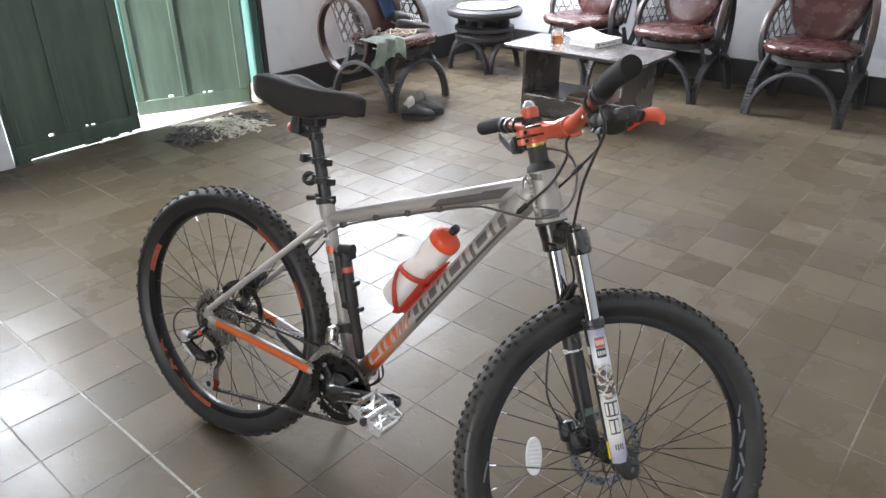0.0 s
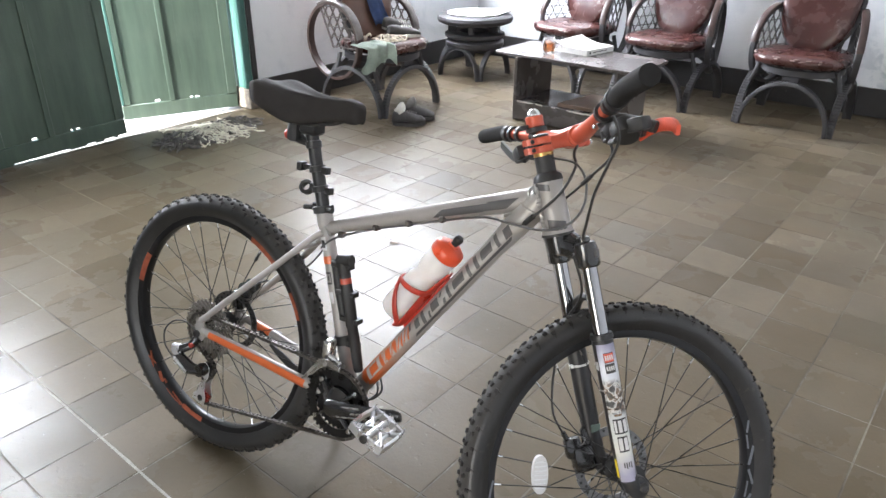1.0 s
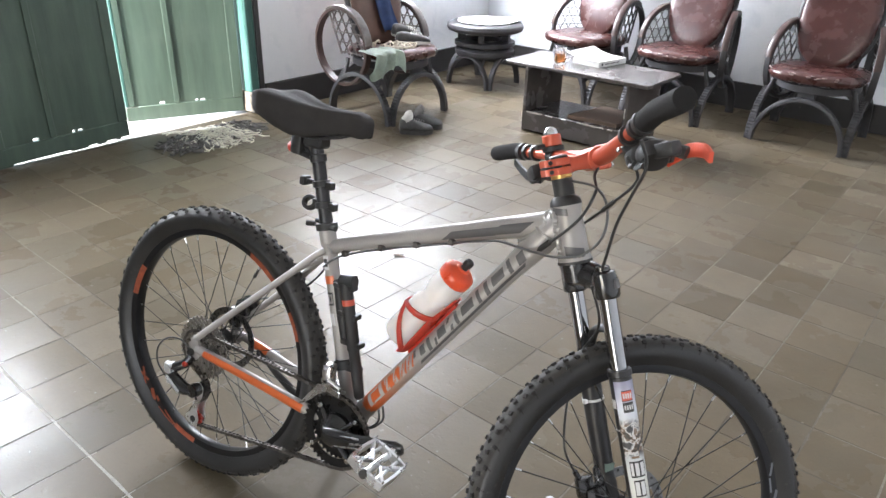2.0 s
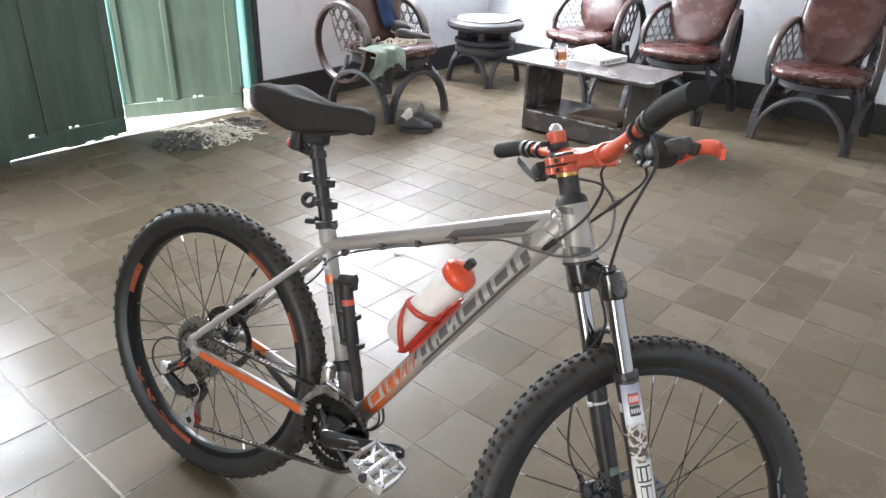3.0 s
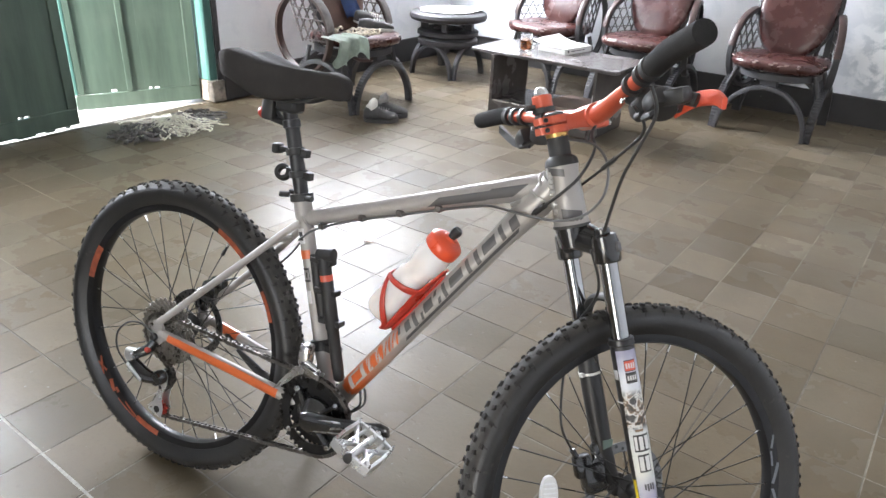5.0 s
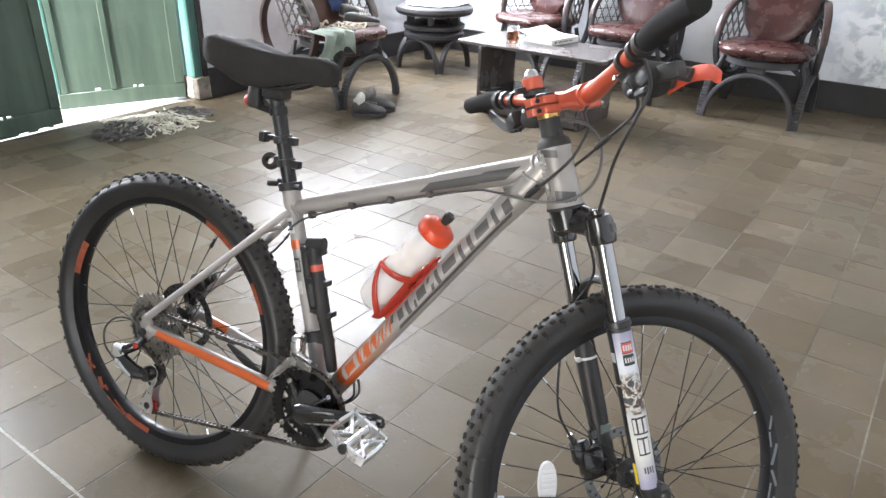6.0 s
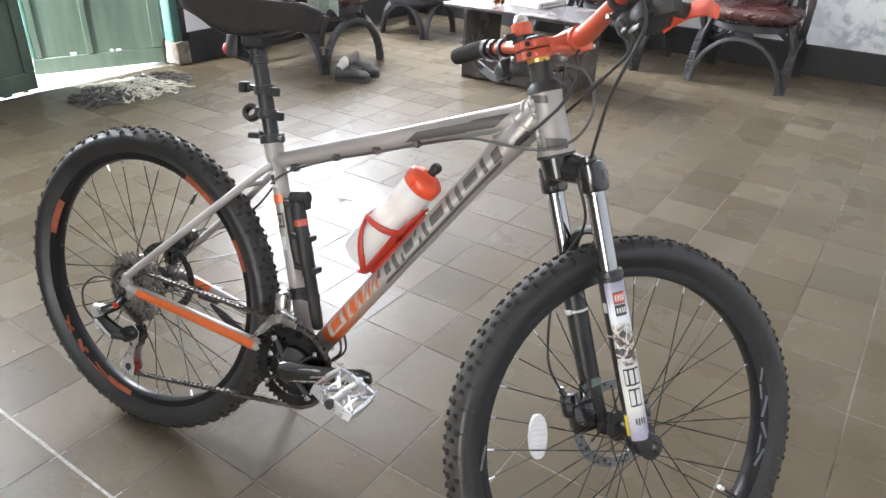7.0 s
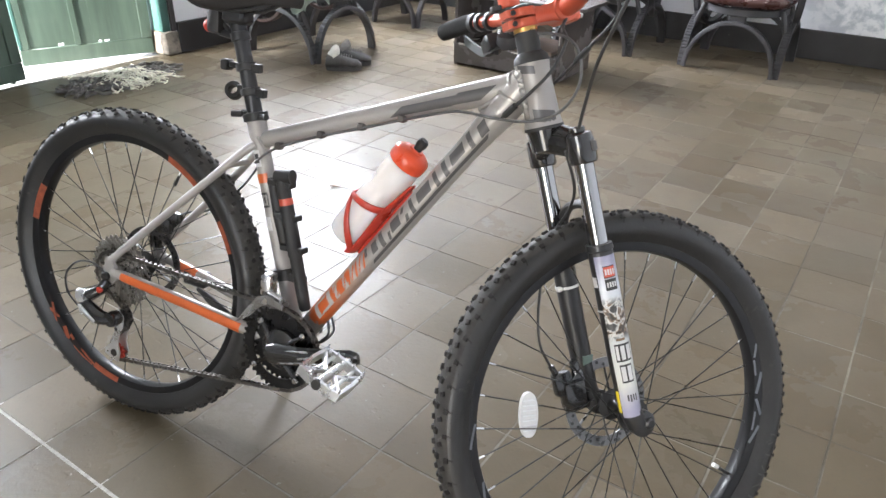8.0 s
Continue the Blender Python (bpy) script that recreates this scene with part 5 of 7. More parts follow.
ys = [-0.365 + 0.73 * i / 44 for i in range(45)]
bm = bmesh.new()
tube(bm, [bar_point(y) for y in ys], [0.0155 if abs(y) < 0.05 else 0.0155 - 0.0043 * min(1, (abs(y) - 0.05) / 0.10) for y in ys], 16)
part("bar", bm, M_ORANGE, cockpit, "orange anodised riser bar")
for side in (-1, 1):
    bm = bmesh.new()
    g0 = 0.235 if side < 0 else 0.257
    gy = [side * (g0 + (0.370 - g0) * i / 10) for i in range(11)]
    tube(bm, [bar_point(y) for y in gy], [0.0160] + [0.0168] * 9 + [0.0160], 20)
    part("grip", bm, M_GRIP, cockpit, "black foam grip")
    bm = bmesh.new()
    tube(bm, [bar_point(side * (g0 - 0.011)), bar_point(side * (g0 + 0.001))], 0.0182, 18)
    part("grip_collar", bm, M_MATTE, cockpit)
    # brake lever body, shifter pod and clamps
    bm = bmesh.new()
    for y, w in ((0.165, 0.010), (0.205, 0.012)) if side < 0 else ((0.202, 0.010), (0.231, 0.010)):
        tube(bm, [bar_point(side * (y - w / 2)), bar_point(side * (y + w / 2))], 0.0165, 16)
    part("lever_clamp", bm, M_BLACK, cockpit)
    bm = bmesh.new()
    p = bar_point(side * 0.185)
    tube(bm, smooth_path([p + V(0.012, side * -0.050, -0.018), p + V(0.022, side * -0.024, -0.026), p + V(0.038, side * 0.006, -0.040), p + V(0.048, side * 0.022, -0.048)], 4), [0.011, 0.0125, 0.0135, 0.014, 0.014, 0.014, 0.0135, 0.013, 0.013, 0.0125, 0.012, 0.011, 0.009], 12)
    part("brake_lever_body", bm, M_BLACK, cockpit)
    bm = bmesh.new()
    lathe(bm, [(0.0, -0.012), (0.020, -0.011), (0.024, -0.003), (0.022, 0.010), (0.012, 0.014)], Matrix.Translation(p + V(0.012, side * -0.012, -0.040)) @ Matrix.Rotation(radians(25 * side), 4, "X"), 20)
    box(bm, -0.010, 0.022, -0.018, 0.018, -0.012, 0.010, 0.006, m=Matrix.Translation(p + V(0.016, side * -0.012, -0.022)))
    tube(bm, smooth_path([p + V(-0.006, side * -0.008, -0.046), p + V(-0.018, side * 0.010, -0.050), p + V(-0.020, side * 0.024, -0.048)], 4), 0.006, 8, flat=0.5)
    if side < 0:
        lathe(bm, [(0.0, -0.016), (0.020, -0.015), (0.025, -0.006), (0.025, 0.006), (0.019, 0.014), (0.0, 0.016)], Matrix.Translation(p + V(0.010, -0.028, -0.040)) @ Matrix.Rotation(radians(-35), 4, "X") @ Matrix.Rotation(radians(20), 4, "Y"), 18)
        box(bm, -0.012, 0.016, -0.020, 0.018, -0.013, 0.010, 0.006, seg=2, m=Matrix.Translation(p + V(0.016, -0.052, -0.034)) @ Matrix.Rotation(radians(24), 4, "Z"))
        tube(bm, smooth_path([p + V(0.010, -0.010, -0.020), p + V(0.030, -0.040, -0.034), p + V(0.045, -0.060, -0.046)], 4), [0.010] * 9, 10)
        tube(bm, smooth_path([p + V(-0.012, -0.020, -0.050), p + V(-0.024, -0.036, -0.054), p + V(-0.024, -0.054, -0.052)], 4), 0.0065, 8, flat=0.45)
    part("shifter", bm, M_MATTE, cockpit, "black gear shifter pod")
    for dx, dy, dz in ((-0.012, -0.030, -0.024), (0.004, -0.044, -0.018)):
        bm = bmesh.new()
        lathe(bm, [(0.0, 0), (0.0038, 0.0), (0.0038, 0.003), (0.0, 0.0035)], Matrix.Translation(p + V(dx, side * -dy * -1, dz)) @ Matrix.Rotation(radians(-70), 4, "Y"), 10)
        part("clamp_screw", bm, M_ALLOY, cockpit)
    bm = bmesh.new()
    blade = smooth_path([p + V(0.048, side * 0.006, -0.052), p + V(0.064, side * 0.034, -0.043), p + V(0.066, side * 0.072, -0.047), p + V(0.060, side * 0.094, -0.058)], 5)
    if side > 0:
        blade = smooth_path([p + V(-0.010, 0.002, -0.050), p + V(-0.006, 0.070, -0.042), p + V(-0.004, 0.118, -0.020), p + V(0.0, 0.152, -0.004)], 5)
        box(bm, -0.017, 0.017, -0.020, 0.020, -0.018, 0.014, 0.008, seg=2, m=Matrix.Translation(p + V(-0.008, 0.018, -0.036)) @ Matrix.Rotation(radians(-20), 4, "X"))
    band(bm, blade, [(-0.0095, -0.003), (0.0095, -0.003), (0.011, 0.0), (0.0095, 0.004), (-0.0095, 0.004), (-0.011, 0.0)] if side < 0 else [(-0.008, -0.0035), (0.008, -0.0035), (0.0092, 0.0), (0.008, 0.0035), (-0.008, 0.0035), (-0.0092, 0.0)], (0.25, 0, 1))
    if side < 0:
        # the blade narrows to a rounded tip
        for v in bm.verts:
            k = max(0.0, (-v.co.y - 0.260) / 0.028)
            mid = p.z - 0.056
            v.co.z = mid + (v.co.z - mid) * math.sqrt(max(0.08, 1 - min(1.0, k) ** 2))
    part("brake_lever", bm, M_LEVER if side < 0 else M_BLACK, cockpit, "orange brake lever blade" if side < 0 else "black brake lever blade")
# bell
bell_at = bar_point(0.138) + V(0.0, 0, 0.012)
bm = bmesh.new()
lathe(bm, [(0.0170, 0.006), (0.0186, 0.008), (0.0186, 0.027), (0.0170, 0.029)], Matrix.Translation(bell_at), 22)
bell = part("bell", bm, M_ORANGE, cockpit, "orange bell with a silver dome")
bm = bmesh.new()
lathe(bm, [(0.0135, 0.0285), (0.0135, 0.033), (0.0115, 0.039), (0.0065, 0.0435), (0.0, 0.0448)], Matrix.Translation(bell_at), 22)
part("bell_dome", bm, M_ALLOY, bell)
bm = bmesh.new()
lathe(bm, [(0.0, -0.004), (0.0215, -0.003), (0.0215, 0.006), (0.0, 0.006)], Matrix.Translation(bell_at), 20)
box(bm, -0.036, -0.016, -0.006, 0.006, 0.004, 0.014, 0.002, m=Matrix.Translation(bell_at))
tube(bm, [bar_point(0.128), bar_point(0.148)], 0.0162, 14)
part("bell_base", bm, M_MATTE, bell)
# cables: from the bars round the head tube
cables = [
    ([(0.811, -0.012, 0.580), (0.857, -0.020, 0.579), (0.887, -0.040, 0.555), (0.894, -0.050, 0.511), (0.871, -0.047, 0.472), (0.828, -0.042, 0.451), (0.772, -0.036, 0.446), (0.718, -0.030, 0.447), (0.683, -0.024, 0.441), (0.600, -0.016, 0.414), (0.526, -0.015, 0.388), (0.447, -0.015, 0.361), (0.384, -0.015, 0.336), (0.341, -0.016, 0.314), (0.312, -0.018, 0.288)], M_CABLE_GREY, 0.0024),
    ([(0.860, 0.06, 0.650), (0.840, 0.02, 0.600), (0.858, -0.020, 0.573), (0.851, -0.050, 0.530), (0.823, -0.048, 0.493), (0.790, -0.031, 0.460), (0.778, -0.024, 0.448)], M_CABLE, 0.0026),
    ([(0.923, -0.130, 0.650), (0.941, -0.122, 0.630), (0.937, -0.100, 0.608), (0.901, -0.060, 0.568), (0.852, 0.008, 0.520), (0.817, 0.036, 0.488), (0.775, 0.030, 0.452)], M_CABLE, 0.0025),
    ([(0.950, -0.178, 0.680), (0.962, -0.165, 0.645), (0.948, -0.150, 0.600), (0.928, -0.120, 0.548), (0.916, -0.092, 0.489), (0.911, -0.078, 0.458)], M_CABLE, 0.0026),
    ([(-0.003, -0.072, 0.002), (-0.030, -0.080, 0.023), (-0.062, -0.090, 0.020), (-0.084, -0.098, -0.008), (-0.080, -0.100, -0.046), (-0.050, -0.100, -0.072)], M_CABLE, 0.0022),
    ([(0.496, -0.004, 0.022), (0.507, -0.014, 0.000), (0.492, -0.022, -0.022), (0.468, -0.022, -0.034), (0.44, -0.01, -0.066)], M_CABLE, 0.0024),
    ([(0.487, -0.004, 0.012), (0.494, -0.010, -0.012), (0.476, -0.014, -0.034), (0.45, -0.006, -0.066)], M_CABLE, 0.0024),
    ([(0.312, 0.016, 0.300), (0.285, 0.030, 0.270), (0.235, 0.045, 0.215), (0.150, 0.060, 0.150), (0.085, 0.066, 0.128), (0.030, 0.062, 0.098)], M_CABLE, 0.0024),
]
for pts, m, r in cables:
    bm = bmesh.new()
    tube(bm, smooth_path([V(*p) for p in pts], 7), r, 8)
    part("cable", bm, m, bike)
bm = bmesh.new()
tube(bm, [V(0.901, -0.060, 0.568), V(0.880, -0.033, 0.547)], 0.0042, 8)
part("cable_sleeve", bm, M_CABLE, bike)
bm = bmesh.new()
tube(bm, [V(0.800, -0.036, 0.470), V(0.783, -0.027, 0.452)], 0.0052, 10)
part("cable_port", bm, M_MATTE, bike)
for x, z in ((0.447, 0.364), (0.526, 0.391), (0.602, 0.417), (0.36, 0.328)):
    bm = bmesh.new()
    box(bm, -0.006, 0.006, -0.011, 0.006, -0.0065, 0.006, 0.002, m=Matrix.Translation((x, -0.009, z)))
    part("cable_clip", bm, M_STEEL, bike)


# drivetrain
def gear(bm, radius, teeth, thick, y, inner, tooth=0.006, center=(0, 0)):
    """A toothed ring about the y axis."""
    n = teeth * 4
    outer, hole = [], []
    for i in range(n):
        k = 2 * math.pi * i / n
        r = radius + (tooth if i % 4 in (1, 2) else 0) - tooth / 2
        outer.append((center[0] + r * math.cos(k), center[1] + r * math.sin(k)))
        hole.append((center[0] + inner * math.cos(k), center[1] + inner * math.sin(k)))
    loops = []
    for ring, dy in ((hole, -1), (outer, -1), (outer, 1), (hole, 1)):
        loops.append([V(x, y + dy * thick / 2, z) for x, z in ring])
    rings(bm, loops, closed=True, caps=False)


for i, (r, teeth) in enumerate(((0.076, 34), (0.068, 30), (0.061, 26), (0.054, 23), (0.047, 20), (0.041, 17), (0.035, 15), (0.030, 13), (0.025, 11))):
    bm = bmesh.new()
    gear(bm, r, teeth, 0.0018, -0.036 - 0.0036 * i, max(0.012, r - 0.0095), 0.0055)
    part("sprocket", bm, M_COG, rear_wheel)
CC = V(0.421, 0, -0.046)
crank = new("crankset")
crank.parent = bike
crank["label"] = "black triple crankset"
for r, teeth, y in ((0.083, 42, -0.058), (0.063, 32, -0.050), (0.043, 22, -0.044)):
    bm = bmesh.new()
    gear(bm, r, teeth, 0.0026, y, r - 0.022, 0.0055, (CC.x, CC.z))
    part("chainring", bm, M_RING, crank)
bm = bmesh.new()
for i in range(4):
    k = radians(40 + 90 * i)
    tube(bm, [CC + V(0.010 * math.cos(k), -0.064, 0.010 * math.sin(k)), CC + V(0.048 * math.cos(k), -0.061, 0.048 * math.sin(k)), CC + V(0.070 * math.cos(k), -0.059, 0.070 * math.sin(k))], [0.014, 0.010, 0.008], 10, flat=0.55, ref=(0, 1, 0))
lathe(bm, [(0.040, 0.050), (0.040, 0.062), (0.034, 0.069), (0.024, 0.076), (0.018, 0.084), (0.0, 0.086)], Matrix.Translation(CC) @ Matrix.Rotation(radians(90), 4, "X"), 28)
part("spider", bm, M_GLOSS, crank)
for i in range(4):
    bm = bmesh.new()
    k = radians(40 + 90 * i)
    lathe(bm, [(0.0, 0.0), (0.0058, 0.0), (0.0058, 0.004), (0.0, 0.005)], Matrix.Translation(CC + V(0.066 * math.cos(k), -0.064, 0.066 * math.sin(k))) @ Matrix.Rotation(radians(90), 4, "X"), 10)
    part("ring_bolt", bm, M_ALLOY, crank)
CE = V(0.593, -0.096, 0.001)
bm = bmesh.new()
pts = [CC + V(-0.004, -0.088, 0.002), CC + V(0.012, -0.090, 0.006), lerp(CC + V(0, -0.089, 0), CE, 0.4), lerp(CC + V(0, -0.09, 0), CE, 0.85), CE, CE + V(0.014, 0, 0.005)]
tube(bm, pts, [0.019, 0.0225, 0.0175, 0.0155, 0.0170, 0.010], 16, flat=0.55, ref=(0.36, 0, -0.93))
part("crank_arm", bm, M_GLOSS, crank, "gloss black crank arm")
for a, b, o in ((0.10, 0.52, 0.0118), (0.10, 0.62, -0.0118)):
    bm = bmesh.new()
    p0, p1 = lerp(CC + V(0, -0.089, 0), CE, a), lerp(CC + V(0, -0.090, 0), CE, b)
    perp = V(-0.345, 0, 0.938)
    tube(bm, [p0 + perp * o + V(0, -0.0075, 0), p1 + perp * o * 0.92 + V(0, -0.0065, 0)], 0.0022, 6)
    part("crank_edge", bm, M_ALLOY, crank)
bm = bmesh.new()
c0 = lerp(CC + V(0, -0.0995, 0), CE + V(0, -0.010, 0), 0.46)
for k in range(7):
    box(bm, -0.0135 + 0.0042 * k, -0.0107 + 0.0042 * k, -0.0006, 0.0006, -0.0020, 0.0020, m=Matrix.Translation(c0) @ Matrix.Rotation(radians(-20), 4, "Y"))
part("crank_mark", bm, M_ALLOY, crank)
bm = bmesh.new()
LE = CC * 2 - CE
tube(bm, [CC + V(0, 0.080, 0), LE + V(0, -LE.y + 0.094, 0)], [0.017, 0.014], 14, flat=0.62, ref=(0.36, 0, -0.93))
part("crank_arm", bm, M_GLOSS, crank)


def pedal(center, side, tilt):
    """A cast alloy platform pedal: outer frame with pins, cross bars, axle with a black cap."""
    ob = new("pedal")
    ob.parent = bike
    ob["label"] = "silver cast alloy platform pedal"
    ob.matrix_local = Matrix.Translation(center) @ Matrix.Rotation(radians(tilt), 4, "Y") @ Matrix.Diagonal((0.88, 0.93, 1.0, 1))
    bm = bmesh.new()
    w, l, h = 0.043, 0.044, 0.0085
    edge = [V(-l, -w, 0), V(-l * 0.5, -w * 1.06, 0), V(l * 0.5, -w * 1.06, 0), V(l, -w, 0), V(l * 1.05, 0, 0), V(l, w, 0), V(l * 0.5, w * 1.06, 0), V(-l * 0.5, w * 1.06, 0), V(-l, w, 0), V(-l * 1.05, 0, 0)]
    band(bm, edge, [(-h, -0.0035), (h, -0.0035), (h, 0.0035), (-h, 0.0035)], (0, 0, 1), closed=True)
    part("pedal_frame", bm, M_ALLOY_WHITE, ob)
    for sx in (-1, 1):
        bm = bmesh.new()
        tube(bm, [V(sx * l, -w * 0.9, 0), V(sx * 0.012, -0.004, 0), V(sx * l, w * 0.9, 0)], 0.0056, 8)
        part("pedal_brace", bm, M_ALLOY_WHITE, ob)
        bm = bmesh.new()
        tube(bm, [V(sx * 0.026, -w, 0), V(sx * 0.024, w, 0)], 0.0042, 8)
        part("pedal_bar", bm, M_ALLOY_WHITE, ob)
    bm = bmesh.new()
    tube(bm, [V(0, -side * 0.066, 0), V(0, side * w, 0)], 0.0085, 12)
    part("pedal_axle", bm, M_ALLOY, ob)
    bm = bmesh.new()
    lathe(bm, [(0.0, 0.0), (0.0095, 0.0), (0.0095, 0.006), (0.0, 0.007)], Matrix.Translation((0, side * (w + 0.003), 0)) @ Matrix.Rotation(radians(-90 * side), 4, "X"), 14)
    part("pedal_cap", bm, M_MATTE, ob)
    bm = bmesh.new()
    tube(bm, [V(0, 0, 0), V(0, 0, 0.0073)], 0.0021, 6)
    pin = finish("pedal_pin", bm, M_ALLOY)
    for x in (-l, -0.02, 0.02, l):
        for y in (-w, w):
            for z in (-1, 1):
                stud = new("pedal_pin", pin)
                stud.parent = ob
                stud.matrix_local = Matrix.Translation((x, y, z * h * 0.9)) @ Matrix.Rotation(0 if z > 0 else math.pi, 4, "X")
    return ob


pedal(CE + V(0.0, -0.066, 0), -1, 22)
pedal(LE + V(0, -LE.y + 0.160, 0), 1, -10)


def chain_loop():
    """The chain's line in the chainring plane: over the ring, to the sprockets, through the two pulleys, back."""
    ring_r, cog_r, y0, y1 = 0.083, 0.047, -0.058, -0.0504
    up, low = V(0.040, -0.060, -0.088), V(0.050, -0.062, -0.160)
    pts = [CC + V(ring_r * math.cos(k), y0, ring_r * math.sin(k)) for k in (radians(a) for a in range(-82, 100, 8))]
    top = V(cog_r * math.cos(radians(100)), y1, cog_r * math.sin(radians(100)))
    pts += [lerp(pts[-1], top, t) for t in (0.25, 0.5, 0.75)]
    pts += [V(cog_r * math.cos(k), y1, cog_r * math.sin(k)) for k in (radians(a) for a in range(100, 268, 12))]
    pts += [V(0.018, -0.054, -0.064), V(0.042, -0.058, -0.072), V(0.051, -0.060, -0.088), V(0.042, -0.061, -0.110), V(0.014, -0.062, -0.135), V(-0.001, -0.062, -0.158), V(0.003, -0.062, -0.180), V(0.018, -0.062, -0.187), V(0.032, -0.062, -0.185)]
    pts += [lerp(pts[-1], pts[0], t) for t in (0.2, 0.4, 0.6, 0.8)]
    return pts


def resample(pts, step):
    out, left = [], 0.0
    for a, b in zip(pts, pts[1:] + pts[:1]):
        d = (b - a).length
        while left < d:
            out.append(lerp(a, b, left / d))
            left += step
        left -= d
    return out


bm = bmesh.new()
links = resample(chain_loop(), 0.0115)
for i, p in enumerate(links):
    q = links[(i + 1) % len(links)]
    w = q - p
    if w.length > 0.02:
        continue
    w.normalize()
    y = V(0, 1, 0)
    n = w.cross(y).normalized()
    m = basis((p + q) / 2, w, y, n)
    half = 0.0048 if i % 2 else 0.0032
    for s in (-1, 1):
        plate(bm, [(-0.0078, -0.0016), (-0.006, -0.0040), (-0.003, -0.0034), (0.003, -0.0034), (0.006, -0.0040), (0.0078, -0.0016), (0.0078, 0.0016), (0.006, 0.0040), (0.003, 0.0034), (-0.003, 0.0034), (-0.006, 0.0040), (-0.0078, 0.0016)], 0.0012, m @ basis((0, s * half, 0), (1, 0, 0), (0, 0, 1), (0, -1, 0)))
    tube(bm, [m @ V(-0.0058, -0.004, 0), m @ V(-0.0058, 0.004, 0)], 0.0034, 6)
part("chain", bm, M_STEEL, bike, "oily steel chain")
# rear mech
mech = new("rear_derailleur")
mech.parent = bike
mech["label"] = "black and silver rear derailleur"
bm = bmesh.new()
tube(bm, [V(0.004, -0.074, -0.010), V(-0.004, -0.084, -0.028), V(-0.030, -0.092, -0.044)], [0.010, 0.0115, 0.012], 14)
tube(bm, smooth_path([V(-0.040, -0.096, -0.056), V(-0.018, -0.101, -0.070), V(0.012, -0.102, -0.080), V(0.042, -0.098, -0.078)], 5), [0.010 + 0.006 * math.sin(math.pi * i / 15) for i in range(16)], 14, flat=0.7)
lathe(bm, [(0.0, -0.012), (0.015, -0.010), (0.017, 0.0), (0.015, 0.012), (0.0, 0.014)], Matrix.Translation((0.040, -0.094, -0.078)) @ Matrix.Rotation(radians(90), 4, "X"), 18)
part("mech_body", bm, M_GLOSS, mech)
bm = bmesh.new()
lathe(bm, [(0.0, -0.012), (0.013, -0.011), (0.0145, 0.0), (0.012, 0.010), (0.0, 0.012)], Matrix.Translation((-0.040, -0.096, -0.048)) @ Matrix.Rotation(radians(90), 4, "X"), 16)
box(bm, -0.058, -0.038, -0.104, -0.088, -0.056, -0.034, 0.005)
tube(bm, [V(-0.042, -0.100, -0.066), V(-0.040, -0.100, -0.086)], [0.007, 0.004], 8)
tube(bm, [V(-0.034, -0.113, -0.062), V(0.010, -0.115, -0.086)], 0.0035, 8)
part("mech_knuckle", bm, M_ALLOY_WHITE, mech)
bm = bmesh.new()
lathe(bm, [(0.0, 0.0), (0.0065, 0.0), (0.0065, 0.006), (0.004, 0.008), (0.0, 0.008)], Matrix.Translation((0.0, -0.088, -0.026)) @ Matrix.Rotation(radians(90), 4, "X"), 12)
part("mech_bolt", bm, M_RED, mech, "red pivot bolt")
for y in (-0.074, -0.052):
    bm = bmesh.new()
    plate(bm, [(0.018, -0.074), (0.034, -0.068), (0.046, -0.080), (0.044, -0.102), (0.034, -0.126), (0.031, -0.146), (0.036, -0.166), (0.031, -0.186), (0.014, -0.184), (-0.004, -0.174), (-0.004, -0.164), (0.010, -0.150), (0.018, -0.128), (0.026, -0.108), (0.024, -0.090)], 0.0025, basis((0, y, 0), (1, 0, 0), (0, 0, 1), (0, -1, 0)))
    part("pulley_cage", bm, M_ALLOY_WHITE, mech, "silver pulley cage")
bm = bmesh.new()
for x, z, r in ((0.033, -0.092, 0.007), (0.020, -0.168, 0.008), (0.027, -0.112, 0.004)):
    lathe(bm, [(0.0, 0.0), (r, 0.0), (r, 0.0015), (0.0, 0.002)], Matrix.Translation((x, -0.0752, z)) @ Matrix.Rotation(radians(90), 4, "X"), 12)
part("cage_bolt", bm, M_BLACK, mech)
for c, m in (((0.033, -0.090), M_MATTE), ((0.018, -0.170), M_RED)):
    bm = bmesh.new()
    gear(bm, 0.0175, 11, 0.004, -0.063, 0.004, 0.005, c)
    part("jockey_wheel", bm, m, mech)
# front mech
bm = bmesh.new()
for y, w in ((-0.070, 0.003), (-0.052, 0.002)):
    plate(bm, [(0.325, -0.012), (0.350, 0.024), (0.374, 0.054), (0.396, 0.060), (0.430, 0.048), (0.427, 0.039), (0.397, 0.044), (0.368, 0.026), (0.342, -0.002)], w, basis((0, y, 0), (1, 0, 0), (0, 0, 1), (0, -1, 0)))
part("front_derailleur", bm, M_ALLOY, bike, "silver front derailleur cage")
bm = bmesh.new()
box(bm, 0.369, 0.392, -0.062, -0.034, 0.050, 0.095, 0.006, seg=2)
tube(bm, [V(0.388, -0.056, 0.060), V(0.418, -0.056, 0.050)], [0.008, 0.005], 10)
part("derailleur_arm", bm, M_ALLOY, bike)
bm = bmesh.new()
c = lerp(BB, SEAT_TOP, 0.30)
lathe(bm, [(0.0166, -0.011), (0.0215, -0.010), (0.0215, 0.010), (0.0166, 0.011)], along(c, c + ST_WAY), 22)
box(bm, 0.0, 0.05, -0.014, 0.002, -0.009, 0.009, 0.003, m=Matrix.Translation(c))
box(bm, 0.372, 0.386, -0.060, -0.050, 0.070, 0.092, 0.002)
